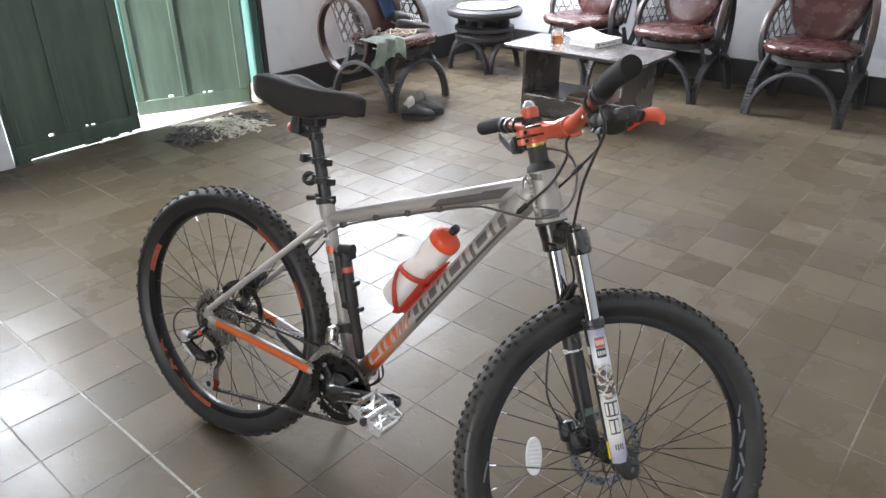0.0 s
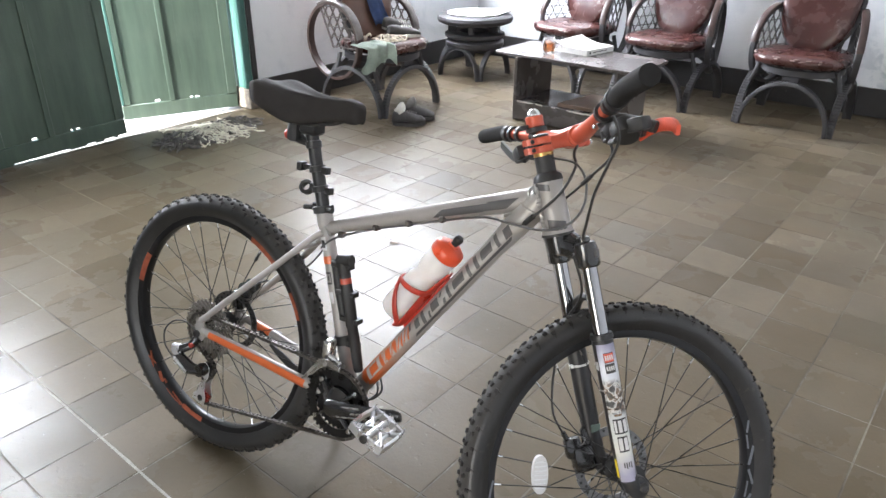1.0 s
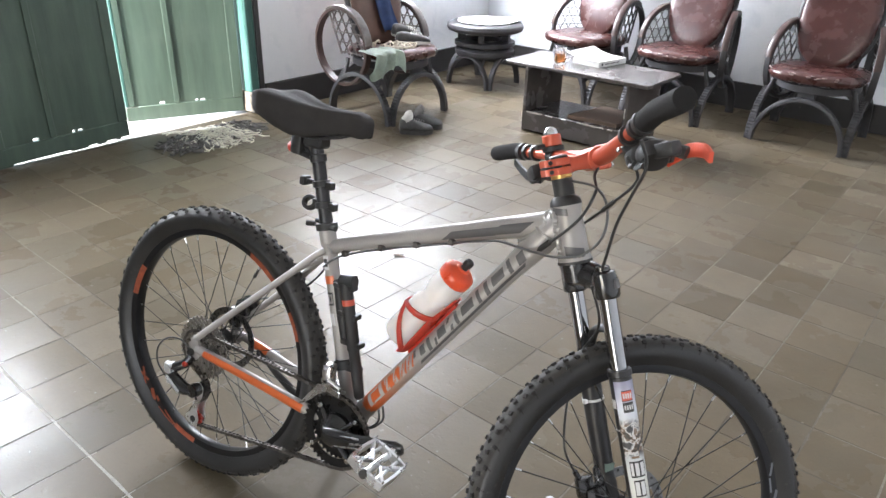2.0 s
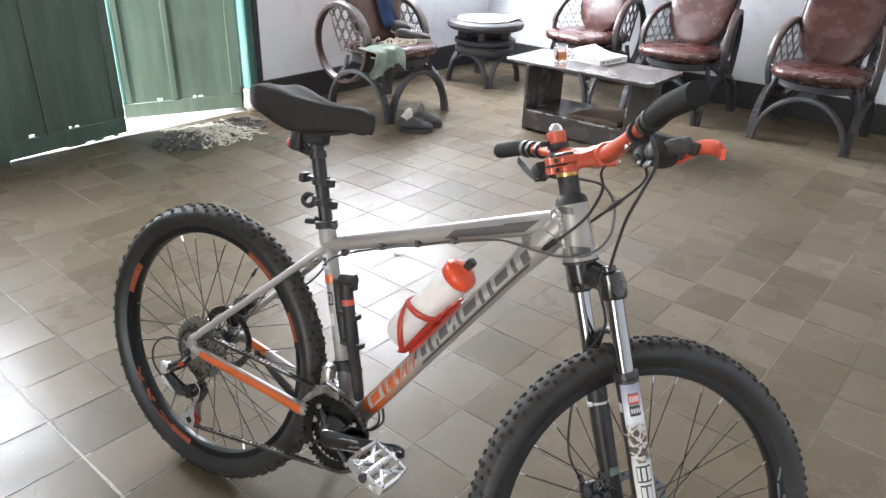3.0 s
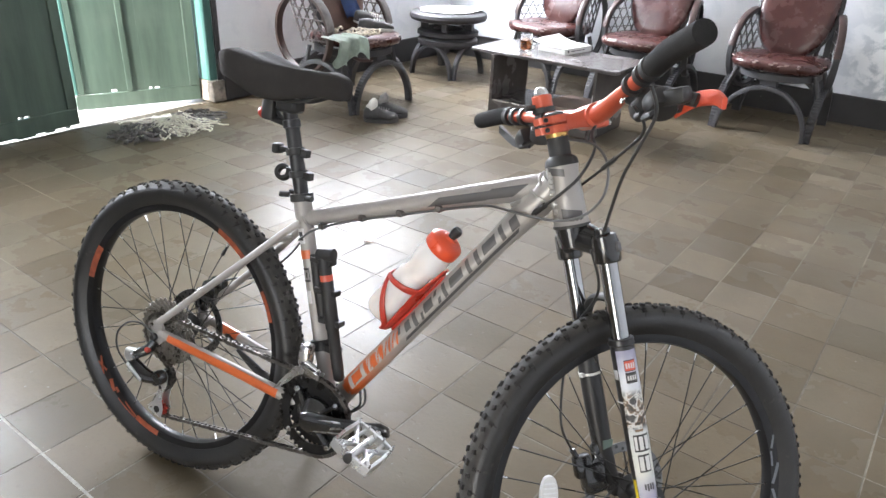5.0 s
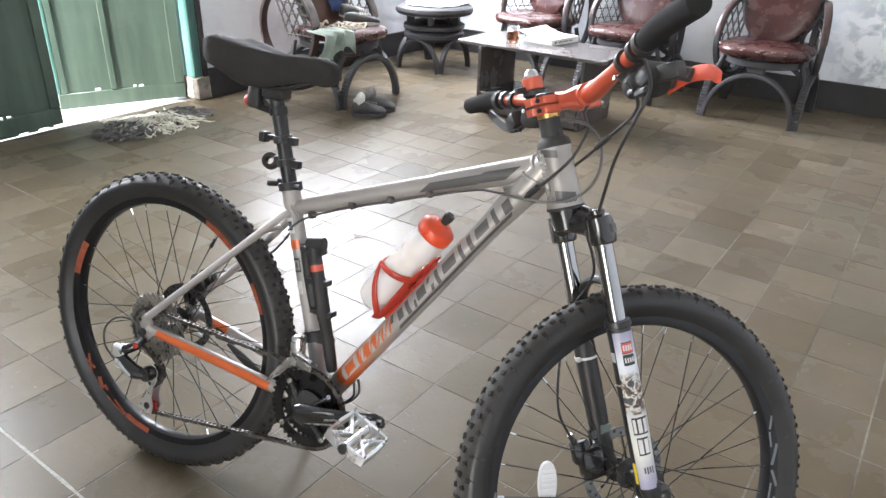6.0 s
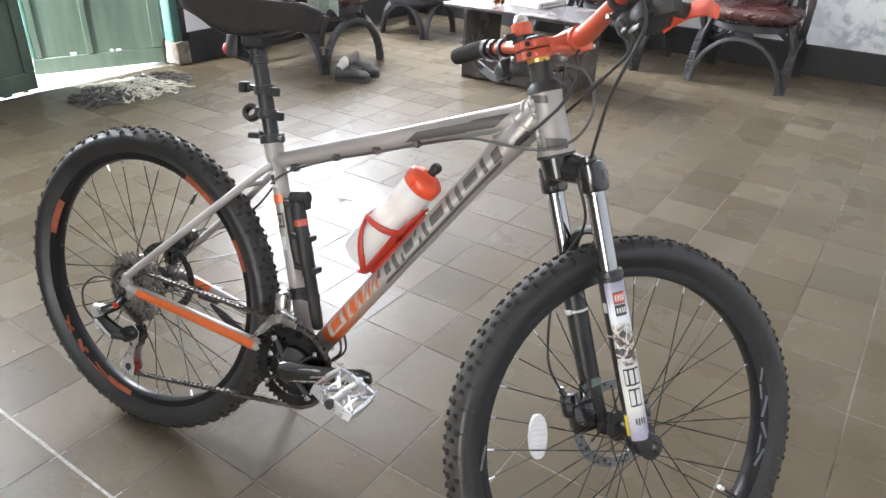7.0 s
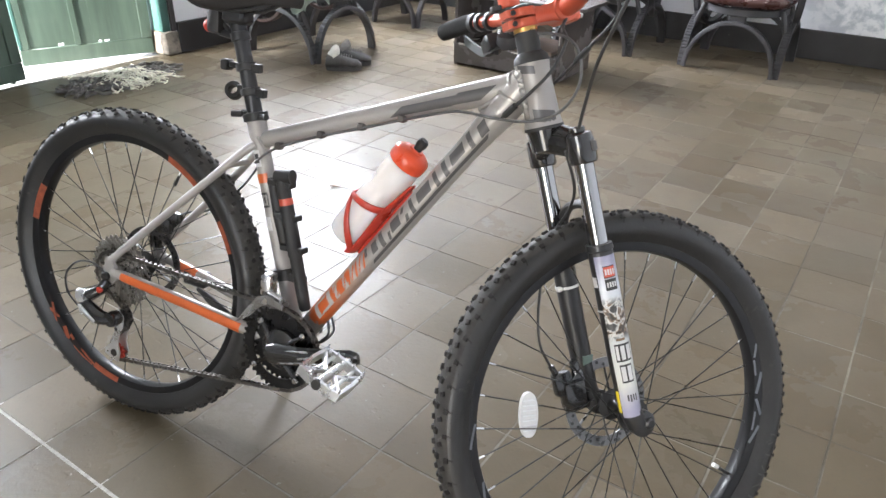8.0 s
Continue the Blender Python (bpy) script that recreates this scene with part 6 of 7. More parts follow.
part("frame_strap", bm, M_MATTE, bike, "black strap round the seat tube")
# rear brake on the left
bm = bmesh.new()
box(bm, 0.010, 0.052, 0.045, 0.078, 0.070, 0.108, 0.009, seg=2)
box(bm, 0.030, 0.068, 0.050, 0.074, 0.096, 0.122, 0.007, seg=2)
box(bm, -0.012, 0.020, 0.052, 0.070, 0.030, 0.082, 0.004)
part("brake_caliper", bm, M_GLOSS, bike, "gloss black rear disc caliper")
# side stand on the left chain stay
bm = bmesh.new()
box(bm, 0.085, 0.145, 0.050, 0.078, -0.030, 0.004, 0.005)
for x in (0.100, 0.122):
    lathe(bm, [(0.0, 0.0), (0.0065, 0.0), (0.0065, 0.005), (0.0, 0.006)], Matrix.Translation((x, 0.049, -0.012)) @ Matrix.Rotation(radians(90), 4, "X"), 10)
part("stand_bracket", bm, M_BLACK, bike)
bm = bmesh.new()
tube(bm, [V(0.110, 0.070, -0.040), V(0.134, 0.084, -0.066), V(0.160, 0.105, -0.100), V(0.235, 0.190, -0.230), V(0.262, 0.222, -0.276)], [0.004, 0.009, 0.0105, 0.009, 0.009], 12)
box(bm, 0.245, 0.285, 0.205, 0.235, -0.288, -0.277, 0.003)
part("side_stand", bm, M_MATTE, bike, "black side stand")
# frame pump on the seat tube
PUMP0, PUMP1 = V(0.446, -0.020, 0.028), V(0.377, -0.020, 0.268)
bm = bmesh.new()
pw = (PUMP1 - PUMP0).normalized()
tube(bm, [PUMP0, PUMP0 + pw * 0.004, PUMP0 + pw * 0.035, lerp(PUMP0, PUMP1, 0.42), lerp(PUMP0, PUMP1, 0.43), lerp(PUMP0, PUMP1, 0.74), lerp(PUMP0, PUMP1, 0.75), PUMP1], [0.0085, 0.0110, 0.0120, 0.0120, 0.0138, 0.0138, 0.0128, 0.0128], 18)
tube(bm, [PUMP1 + V(-0.012, 0, 0.004), PUMP1 + V(0.022, 0, 0.010)], 0.0132, 16)
pump = part("pump", bm, M_MATTE, bike, "slim black frame pump")
bm = bmesh.new()
tube(bm, [lerp(PUMP0, PUMP1, 0.815), lerp(PUMP0, PUMP1, 0.865)], 0.01315, 18)
part("pump_ring", bm, M_RED_DECAL, pump)
bm = bmesh.new()
q0, q1 = lerp(BB, SEAT_TOP, 0.42) + V(0.022, -0.012, 0.004), lerp(BB, SEAT_TOP, 0.73) + V(0.022, -0.012, 0.004)
tube(bm, [q0, lerp(q0, q1, 0.5), q1], [0.011, 0.013, 0.011], 10)
for t in (0.05, 0.5, 0.95):
    box(bm, -0.004, 0.046, -0.016, 0.008, -0.006, 0.006, 0.002, m=Matrix.Translation(lerp(q0, q1, t)))
part("pump_holder", bm, M_MATTE, bike)
# bottle cage on the down tube
UP = DT_WAY.cross(V(0, 1, 0))
UP = UP if UP.z > 0 and UP.x < 0 else -UP
BOT0 = V(0.509, 0, 0.193)


def bot(along_m, angle, r):
    """A point round the bottle: metres up its axis, angle from the tube side, radius."""
    k = radians(angle)
    return BOT0 + DT_WAY * along_m + r * (-UP * math.cos(k) + V(0, -1, 0) * math.sin(k))


def ribbon(bm, path, widths, thick=0.0042, r=0.0368):
    """A moulded strap that hugs the bottle, through (metres up, angle) pairs."""
    pts = [bot(a, k, r) for a, k in path]
    loops = []
    for i, p in enumerate(pts):
        way = (pts[min(i + 1, len(pts) - 1)] - pts[max(i - 1, 0)]).normalized()
        out = p - BOT0
        out = (out - DT_WAY * out.dot(DT_WAY)).normalized()
        side = way.cross(out).normalized()
        w = widths[0] + (widths[1] - widths[0]) * i / (len(pts) - 1)
        loops.append([p + side * w * u + out * thick * v for u, v in ((-0.5, -0.4), (0.5, -0.4), (0.5, 0.3), (0.3, 0.6), (-0.3, 0.6), (-0.5, 0.3))])
    rings(bm, loops)


def straight(a, b, n=8):
    return [(a[0] + (b[0] - a[0]) * i / n, a[1] + (b[1] - a[1]) * i / n) for i in range(n + 1)]


cage = new("bottle_cage")
cage.parent = bike
cage["label"] = "red plastic bottle cage"
straps = []
for side in (-1, 1):
    straps += [((-0.006, side * 34), (0.070, side * 146), (0.012, 0.009), 0.0368), ((0.075, side * 148), (0.096, side * 30), (0.009, 0.014), 0.0368),
               ((-0.004, side * 18), (0.100, side * 26), (0.022, 0.022), 0.0368), ((0.096, side * 26), (0.160, side * 10), (0.016, 0.007), 0.0368)]
straps += [((0.072, 142), (0.072, 218), (0.009, 0.009), 0.0368), ((-0.010, -44), (-0.010, 44), (0.012, 0.012), 0.0350)]
for p, q, widths, r in straps:
    bm = bmesh.new()
    ribbon(bm, straight(p, q), widths, r=r)
    part("cage_strap", bm, M_RED, cage)
bm = bmesh.new()
tube(bm, smooth_path([bot(-0.006, 0, 0.0425), bot(0.06, 0, 0.0440), bot(0.150, 0, 0.0430)], 5), 0.0085, 10, flat=0.6, ref=(0, 1, 0))
part("cage_spine", bm, M_RED, cage)

# ---- the bottle in its cage ----
bottle = thing("water_bottle", BIKE @ basis(BOT0, V(0, 1, 0).cross(DT_WAY), V(0, 1, 0), DT_WAY) @ Matrix.Diagonal((0.915, 0.915, 1.10, 1)), "milky white squeeze bottle with orange-red cap in the cage", "bottle")
bm = bmesh.new()
lathe(bm, [(0.0, -0.006), (0.028, -0.006), (0.0345, -0.001), (0.0365, 0.008), (0.0365, 0.084), (0.0355, 0.091), (0.0300, 0.099), (0.0288, 0.108), (0.0300, 0.117), (0.0345, 0.126), (0.0355, 0.138), (0.0345, 0.156), (0.0320, 0.166)], None, 36)
part("bottle_body", bm, M_BOTTLE, bottle)
bm = bmesh.new()
lathe(bm, [(0.0355, 0.163), (0.0368, 0.165), (0.0368, 0.180), (0.0350, 0.183), (0.0270, 0.188), (0.0150, 0.191), (0.0130, 0.194), (0.0, 0.194)], None, 36)
part("cap", bm, M_CAP, bottle, "orange-red screw cap")
bm = bmesh.new()
lathe(bm, [(0.0085, 0.193), (0.0085, 0.199), (0.0105, 0.202), (0.0105, 0.210), (0.008, 0.213), (0.0, 0.213)], None, 20)
part("spout", bm, M_MATTE, bottle, "black drinking spout")

# ---- chairs made of old tyres ----
def hoop(bm, center, u, v, ru, rv, a0, a1, width, thick, n=40, rib=0.0, closed=False, taper=0.0):
    """A bent tyre strip: an arc in the plane of u and v, its width across that plane, ribbed outside where asked."""
    u, v = Vector(u), Vector(v)
    ref = u.cross(v).normalized()
    loops = []
    count = n if closed else n + 1
    for i in range(count):
        a = radians(a0 + (a1 - a0) * i / n)
        p = Vector(center) + u * ru * math.cos(a) + v * rv * math.sin(a)
        out = (u * math.cos(a) / ru + v * math.sin(a) / rv).normalized()
        lift = rib if i % 2 else 0.0
        w = width / 2 * (1 - taper * abs(2 * i / n - 1))
        loops.append([p - ref * w - out * thick / 2, p + ref * w - out * thick / 2, p + ref * w * 1.0 + out * (thick * 0.25), p + ref * w * 0.8 + out * (thick / 2 + lift), p - ref * w * 0.8 + out * (thick / 2 + lift), p - ref * w * 1.0 + out * (thick * 0.25)])
    return rings(bm, loops, closed)


def cushion(bm, x0, x1, y0, y1, z0, z1, power=4.0, m=None, seed=0):
    """A stuffed pad with a rounded outline, bulging top and dented surface."""
    n, k = 44, 7
    cx, cy, hx, hy = (x0 + x1) / 2, (y0 + y1) / 2, (x1 - x0) / 2, (y1 - y0) / 2
    m = m or Matrix()
    loops = []
    for s, z in ((0.80, z0), (0.95, z0 + 0.15 * (z1 - z0)), (1.0, z0 + 0.45 * (z1 - z0)), (0.985, z0 + 0.68 * (z1 - z0)), (0.93, z0 + 0.86 * (z1 - z0)), (0.8, z0 + 0.95 * (z1 - z0)), (0.55, z1), (0.25, z1 - 0.002)):
        loop = []
        for i in range(n):
            a = 2 * math.pi * i / n
            c, d = math.cos(a), math.sin(a)
            r = (abs(c) ** power + abs(d) ** power) ** (-1 / power)
            p = Vector((cx + hx * s * r * c, cy + hy * s * r * d, z))
            p += 0.0045 * noise.noise_vector(p * 16 + Vector((seed, 0, 0)))
            loop.append(m @ p)
        loops.append(loop)
    rings(bm, loops)


def clipped(p, d, center, r, ymax, zmin):
    """The stretch of a line inside a circle, ahead of ymax and over zmin (y and z alone)."""
    lo, hi = -1.0, 1.0
    inside = []
    for i in range(201):
        t = lo + (hi - lo) * i / 200
        y, z = p[0] + d[0] * t, p[1] + d[1] * t
        if (y - center[0]) ** 2 + (z - center[1]) ** 2 < r * r and y < ymax + 0.42 * (z - center[1]) and z > zmin:
            inside.append(t)
    return (min(inside), max(inside)) if len(inside) > 3 else None


def tyre_chair(m, label, group, seat_mat, back_mat, seed, toe=15):
    """An armchair of bent tyre strips: four leg arches, two arm hoops with woven cane, a round back and a stuffed seat. It faces -y."""
    chair = thing("armchair", m, label, "armchair", group)
    fx, fy = 0.262, 0.285
    wide = 0.022 if toe else 0.0
    ax = fx + 0.012 + 1.5 * wide
    for s in (-1, 1):
        bm = bmesh.new()
        hoop(bm, (0, s * (fy - 0.004), 0.0), (1, 0, 0), (0, 0, 1), fx, 0.292, 180, 0, 0.046, 0.022, 92, 0.0045)
        part("leg_arch", bm, M_TYREBAND, chair, "ribbed tyre strip bent to an arch")
        bm = bmesh.new()
        hoop(bm, (s * (fx + 0.020), 0, 0.0), (0, 1, 0), (0, 0, 1), fy - 0.012, 0.292, 180, 0, 0.046, 0.022, 92, 0.0045)
        part("side_arch", bm, M_TYREBAND, chair)
        hc = (0.150, 0.447)
        bm = bmesh.new()
        hoop(bm, (s * ax, *hc), (0, 1, 0), (0, 0, 1), 0.238, 0.242, 0, 360, 0.040 if toe else 0.050, 0.022, 64, 0.0, True)
        swing = Matrix.Translation((s * ax, -0.09, 0)) @ Matrix.Rotation(radians(toe) * s, 4, "Z") @ Matrix.Translation((-s * ax, 0.09, 0))
        bmesh.ops.transform(bm, matrix=swing, verts=bm.verts)
        part("arm_hoop", bm, M_TYREBAND if toe else M_ARM, chair, "arm hoop bent from a tyre strip")
        bm = bmesh.new()
        hoop(bm, (s * ax, *hc), (0, 1, 0), (0, 0, 1), 0.252, 0.256, 172, 62, 0.042 if toe else 0.056, 0.012, 30, 0.0)
        bmesh.ops.transform(bm, matrix=swing, verts=bm.verts)
        part("arm_pad", bm, M_ARM if toe else M_CANE, chair, "worn brown cover on the arm")
        bm = bmesh.new()
        pitch = 0.062
        for ang in (0, 60, 120):
            d = (math.cos(radians(ang)), math.sin(radians(ang)))
            nrm = (-d[1], d[0])
            for k in range(-6, 7):
                off = (k + 0.5) * pitch
                p = (hc[0] + nrm[0] * off, hc[1] + nrm[1] * off)
                t = clipped(p, d, hc, 0.230, hc[0] + 0.03, 0.40)
                if t:
                    a, b = (V(s * (ax - 0.002) + 0.002 * (ang / 60 - 1), p[0] + d[0] * q, p[1] + d[1] * q) for q in t)
                    tube(bm, [a, lerp(a, b, 0.5), b], 0.0054 if toe else 0.0080, 6, flat=0.55, ref=(1, 0, 0))
        t0 = math.sqrt(0.230 ** 2 - 0.03 ** 2)
        tube(bm, [V(s * (ax - 0.002), hc[0] + 0.010, 0.40), V(s * (ax - 0.002), hc[0] + 0.115, hc[1] + t0 - 0.03)], 0.007, 8)
        bmesh.ops.transform(bm, matrix=swing, verts=bm.verts)
        part("cane_lattice", bm, M_LATTICE if toe else M_CANE, chair, "star-woven cane side panel")
        for y in (-0.15, 0.15):
            bm = bmesh.new()
            tube(bm, [V(s * (fx + 0.012), y, 0.225), V(s * (fx - 0.035), y, 0.37)], 0.015, 10)
            part("seat_post", bm, M_TYREBAND, chair)
    bm = bmesh.new()
    hoop(bm, (0, -0.02, 0.355), (1, 0, 0), (0, 1, 0), 0.235, 0.255, 0, 360, 0.045, 0.020, 52, 0.0, True)
    part("seat_ring", bm, M_TYREBAND, chair, "tyre ring under the seat")
    bm = bmesh.new()
    box(bm, -0.05, 0.05, -0.270, -0.235, 0.285, 0.392, 0.006)
    part("seat_block", bm, M_TYREBAND, chair)
    bm = bmesh.new()
    cushion(bm, -0.255 - wide, 0.255 + wide, -0.315, 0.225, 0.382, 0.462, 3.2, seed=seed)
    part("seat", bm, seat_mat, chair, "cracked vinyl seat cushion", 60)
    lean = Matrix.Translation((0, 0.130, 0.735)) @ Matrix.Rotation(radians(90 - 14), 4, "X")
    bm = bmesh.new()
    cushion(bm, -0.224, 0.224, -0.318, 0.318, -0.012, 0.040, 2.25, lean, seed + 3)
    part("backrest", bm, back_mat, chair, "oval padded vinyl backrest", 60)
    bm = bmesh.new()
    ring = [lean @ V(0.230 * math.cos(a), 0.324 * math.sin(a), -0.010) for a in (2 * math.pi * i / 48 for i in range(48))]
    tube(bm, ring, 0.0165, 10, closed=True)
    part("back_rim", bm, M_TYREBAND, chair, "black rim round the backrest")
    for s in (-1, 1):
        bm = bmesh.new()
        tube(bm, [V(s * 0.15, 0.115, 0.34), V(s * 0.16, 0.12, 0.48), V(s * 0.17, 0.165, 0.56)], 0.013, 8)
        part("back_stay", bm, M_TYREBAND, chair)
    # the cover is torn along the front edge of the seat
    rng = random.Random(seed + 40)
    for i in range(17):
        bm = bmesh.new()
        a = rng.uniform(202, 318)
        c, d = math.cos(radians(a)), math.sin(radians(a))
        r = (abs(c) ** 3.2 + abs(d) ** 3.2) ** (-1 / 3.2)
        w, h = rng.uniform(0.005, 0.018), rng.uniform(0.002, 0.006)
        at = V((0.255 + wide) * 0.985 * r * c, -0.045 + 0.270 * 0.985 * r * d, rng.uniform(0.428, 0.448))
        turn = math.atan2(d / 0.270, c / 0.255) + math.pi / 2
        box(bm, -w, w, -0.004, 0.0035, -h, h, 0.002, m=Matrix.Translation(at) @ Matrix.Rotation(turn, 4, "Z"))
        part("torn_patch", bm, M_TORN, chair)
    return chair


tyre_chair(pose(1.150, 4.415, 0, 0, 0, 1), "tyre armchair with cracked red vinyl seat, by the wall", "tyre armchairs", M_VINYL, M_VINYL, 1)
tyre_chair(pose(0.262, 4.425, 0, 0, 0, -4), "tyre armchair with worn red vinyl cushions, behind the low table", "tyre armchairs", M_VINYL, M_VINYL, 2)
tyre_chair(pose(-0.500, 4.440, 0, 0, 0, -13), "tyre armchair with faded, peeling red seat, near the room corner", "tyre armchairs", M_VINYL, M_VINYL, 3)
tyre_chair(pose(-1.205, 2.975, 0, 0, 0, 90), "tyre armchair with brown back, heaped with clothes and cords", "tyre armchairs", M_VINYL, M_VINYL_DARK, 4, 0)

# ---- tyre stool in the corner ----
stool = thing("stool", pose(-1.262, 4.13, 0, 0, 0, 0), "round stool built of black tyre rings", "stool")
for k in range(4):
    a = radians(90 * k)
    u = V(math.cos(a + math.pi / 2), math.sin(a + math.pi / 2), 0)
    bm = bmesh.new()
    hoop(bm, (0.205 * math.cos(a), 0.205 * math.sin(a), 0), u, (0, 0, 1), 0.190, 0.235, 180, 0, 0.042, 0.020, 44)
    part("leg_arch", bm, M_TYREBAND, stool)
bm = bmesh.new()
lathe(bm, [(0.10, 0.222), (0.215, 0.222), (0.235, 0.245), (0.235, 0.272), (0.215, 0.292), (0.10, 0.292)], None, 44, closed=True)
part("lower_ring", bm, M_TYREBAND, stool, "tyre ring above the legs")
bm = bmesh.new()
lathe(bm, [(0.12, 0.296), (0.215, 0.296), (0.240, 0.308), (0.240, 0.334), (0.215, 0.346), (0.12, 0.346)], None, 44, closed=True)
part("middle_ring", bm, M_TYREBAND, stool)
for k in range(5):
    a = radians(72 * k + 10)
    bm = bmesh.new()
    box(bm, -0.03, 0.03, -0.020, 0.020, 0.285, 0.415, 0.004, m=Matrix.Rotation(a, 4, "Z") @ Matrix.Translation((0.185, 0, 0)))
    part("stool_post", bm, M_TYREBAND, stool)
bm = bmesh.new()
loops = []
for i in range(96):
    a = 2 * math.pi * i / 96
    lift = 0.003 if i % 2 else 0.0
    loops.append([V(r * math.cos(a), r * math.sin(a), z) for r, z in ((0.20, 0.412), (0.265, 0.410), (0.290 + lift, 0.420), (0.300 + lift, 0.442), (0.294 + lift, 0.464), (0.272, 0.478), (0.24, 0.480), (0.20, 0.470))])
rings(bm, loops, closed=True, caps=False)
part("top_ring", bm, M_TYREBAND, stool, "ribbed tyre lying flat as the top")
bm = bmesh.new()
lathe(bm, [(0.0, 0.455), (0.215, 0.455), (0.215, 0.474), (0.0, 0.474)], None, 40)
part("seat_board", bm, M_LAMINATE, stool)
bm = bmesh.new()
outline = []
for i in range(48):
    a = 2 * math.pi * i / 48
    r = 0.222 + 0.016 * noise.noise(V(3 * math.cos(a), 3 * math.sin(a), 2.0)) + 0.075 * max(0.0, math.cos(a - radians(20))) ** 12
    outline.append((r * math.cos(a), r * math.sin(a)))
top = [V(x, y, 0.489 + 0.004 * noise.noise(V(x * 9, y * 9, 0)) + 0.020 * max(0.0, (x * 0.94 + y * 0.34) / 0.29) ** 3) for x, y in outline]
loops = [[V(p.x, p.y, p.z - 0.007) for p in top], top, [V(p.x * 0.6, p.y * 0.6, 0.491 + 0.004 * noise.noise(p * 7)) for p in top], [V(p.x * 0.2, p.y * 0.2, 0.490) for p in top]]
rings(bm, loops)
single("cloth", bm, M_CLOTH_WHITE, "white folded cloth lying on the tyre stool", "cloth", m=pose(-1.262, 4.13, 0, 0, 0, 30), angle=60)

# ---- low table with a shelf ----
table = thing("coffee_table", pose(0, 0, 0), "low dark laminate table with chipped edges and a bottom shelf", "coffee table")
bm = bmesh.new()
outline = [(-0.445, 3.275), (-0.42, 3.262), (0.530, 3.234), (0.548, 3.242), (0.554, 3.27), (0.552, 3.68), (0.53, 3.705), (-0.43, 3.715), (-0.452, 3.69)]
plate(bm, outline, 0.020, Matrix.Translation((0, 0, 0.412)))
bmesh.ops.bevel(bm, geom=[e for e in bm.edges if abs(e.verts[0].co.z - e.verts[1].co.z) < 1e-4], offset=0.003, segments=1, affect="EDGES")
part("tabletop", bm, M_LAMINATE, table)
for x in (-0.275, 0.420):
    bm = bmesh.new()
    box(bm, x, x + 0.020, 3.245, 3.675, 0.0, 0.401, 0.002)
    part("side_panel", bm, M_LAMINATE, table)
bm = bmesh.new()
box(bm, -0.254, 0.419, 3.252, 3.668, 0.108, 0.124, 0.002)
part("shelf", bm, M_LAMINATE, table)
bm = bmesh.new()
box(bm, -0.254, 0.419, 3.236, 3.251, 0.012, 0.132, 0.002)
part("front_board", bm, M_LAMINATE, table)
bm = bmesh.new()
box(bm, -0.254, 0.419, 3.655, 3.668, 0.012, 0.107, 0.002)
part("back_board", bm, M_LAMINATE, table)
rng = random.Random(5)
for x0, x1 in ((-0.235, -0.12), (-0.095, -0.045), (0.02, 0.05), (0.13, 0.31), (0.335, 0.37)):
    x = x0
    while x < x1:
        w = rng.uniform(0.008, 0.026)
        bm = bmesh.new()
        box(bm, x, min(x + w, x1), 3.2335, 3.2362, 0.1285 - rng.uniform(0, 0.005), 0.1335)
        part("chip", bm, M_CHIP, table)
        x += w
for z in (0.055, 0.085, 0.10, 0.30):
    bm = bmesh.new()
    box(bm, -0.2775, -0.2745, 3.2425, 3.2452, z, z + rng.uniform(0.008, 0.03))
    part("chip", bm, M_CHIP, table)
bm = bmesh.new()
box(bm, 0.425, 0.431, 3.2425, 3.2452, 0.21, 0.27)
part("chip", bm, M_CHIP, table)
bm = bmesh.new()
plate(bm, [(-0.16, -0.17), (0.165, -0.155), (0.17, 0.16), (-0.10, 0.17)], 0.022, Matrix())
single("cardboard", bm, M_CARD, "flat brown cardboard piece lying on the table shelf", "cardboard", m=pose(0.185, 3.475, 0.1355, 0, 0, 0))

# glass of tea
cup = thing("tea_glass", pose(-0.138, 3.420, 0.4225) @ Matrix.Scale(1.18, 4), "small clear glass mug half full of tea", "glass")
bm = bmesh.new()
lathe(bm, [(0.0, 0.0), (0.031, 0.0), (0.033, 0.006), (0.034, 0.088), (0.0325, 0.089), (0.0312, 0.086), (0.0300, 0.010), (0.0, 0.008)], None, 32)
tube(bm, smooth_path([V(0.030, 0.012, 0.070), V(0.050, 0.020, 0.066), V(0.054, 0.022, 0.044), V(0.046, 0.018, 0.026), V(0.031, 0.012, 0.024)], 4), 0.0042, 8)
part("glass_body", bm, M_GLASS, cup)
bm = bmesh.new()
lathe(bm, [(0.0, 0.0085), (0.0297, 0.0105), (0.0306, 0.054), (0.0, 0.054)], None, 32)
part("tea", bm, M_TEA, cup, "brown tea")

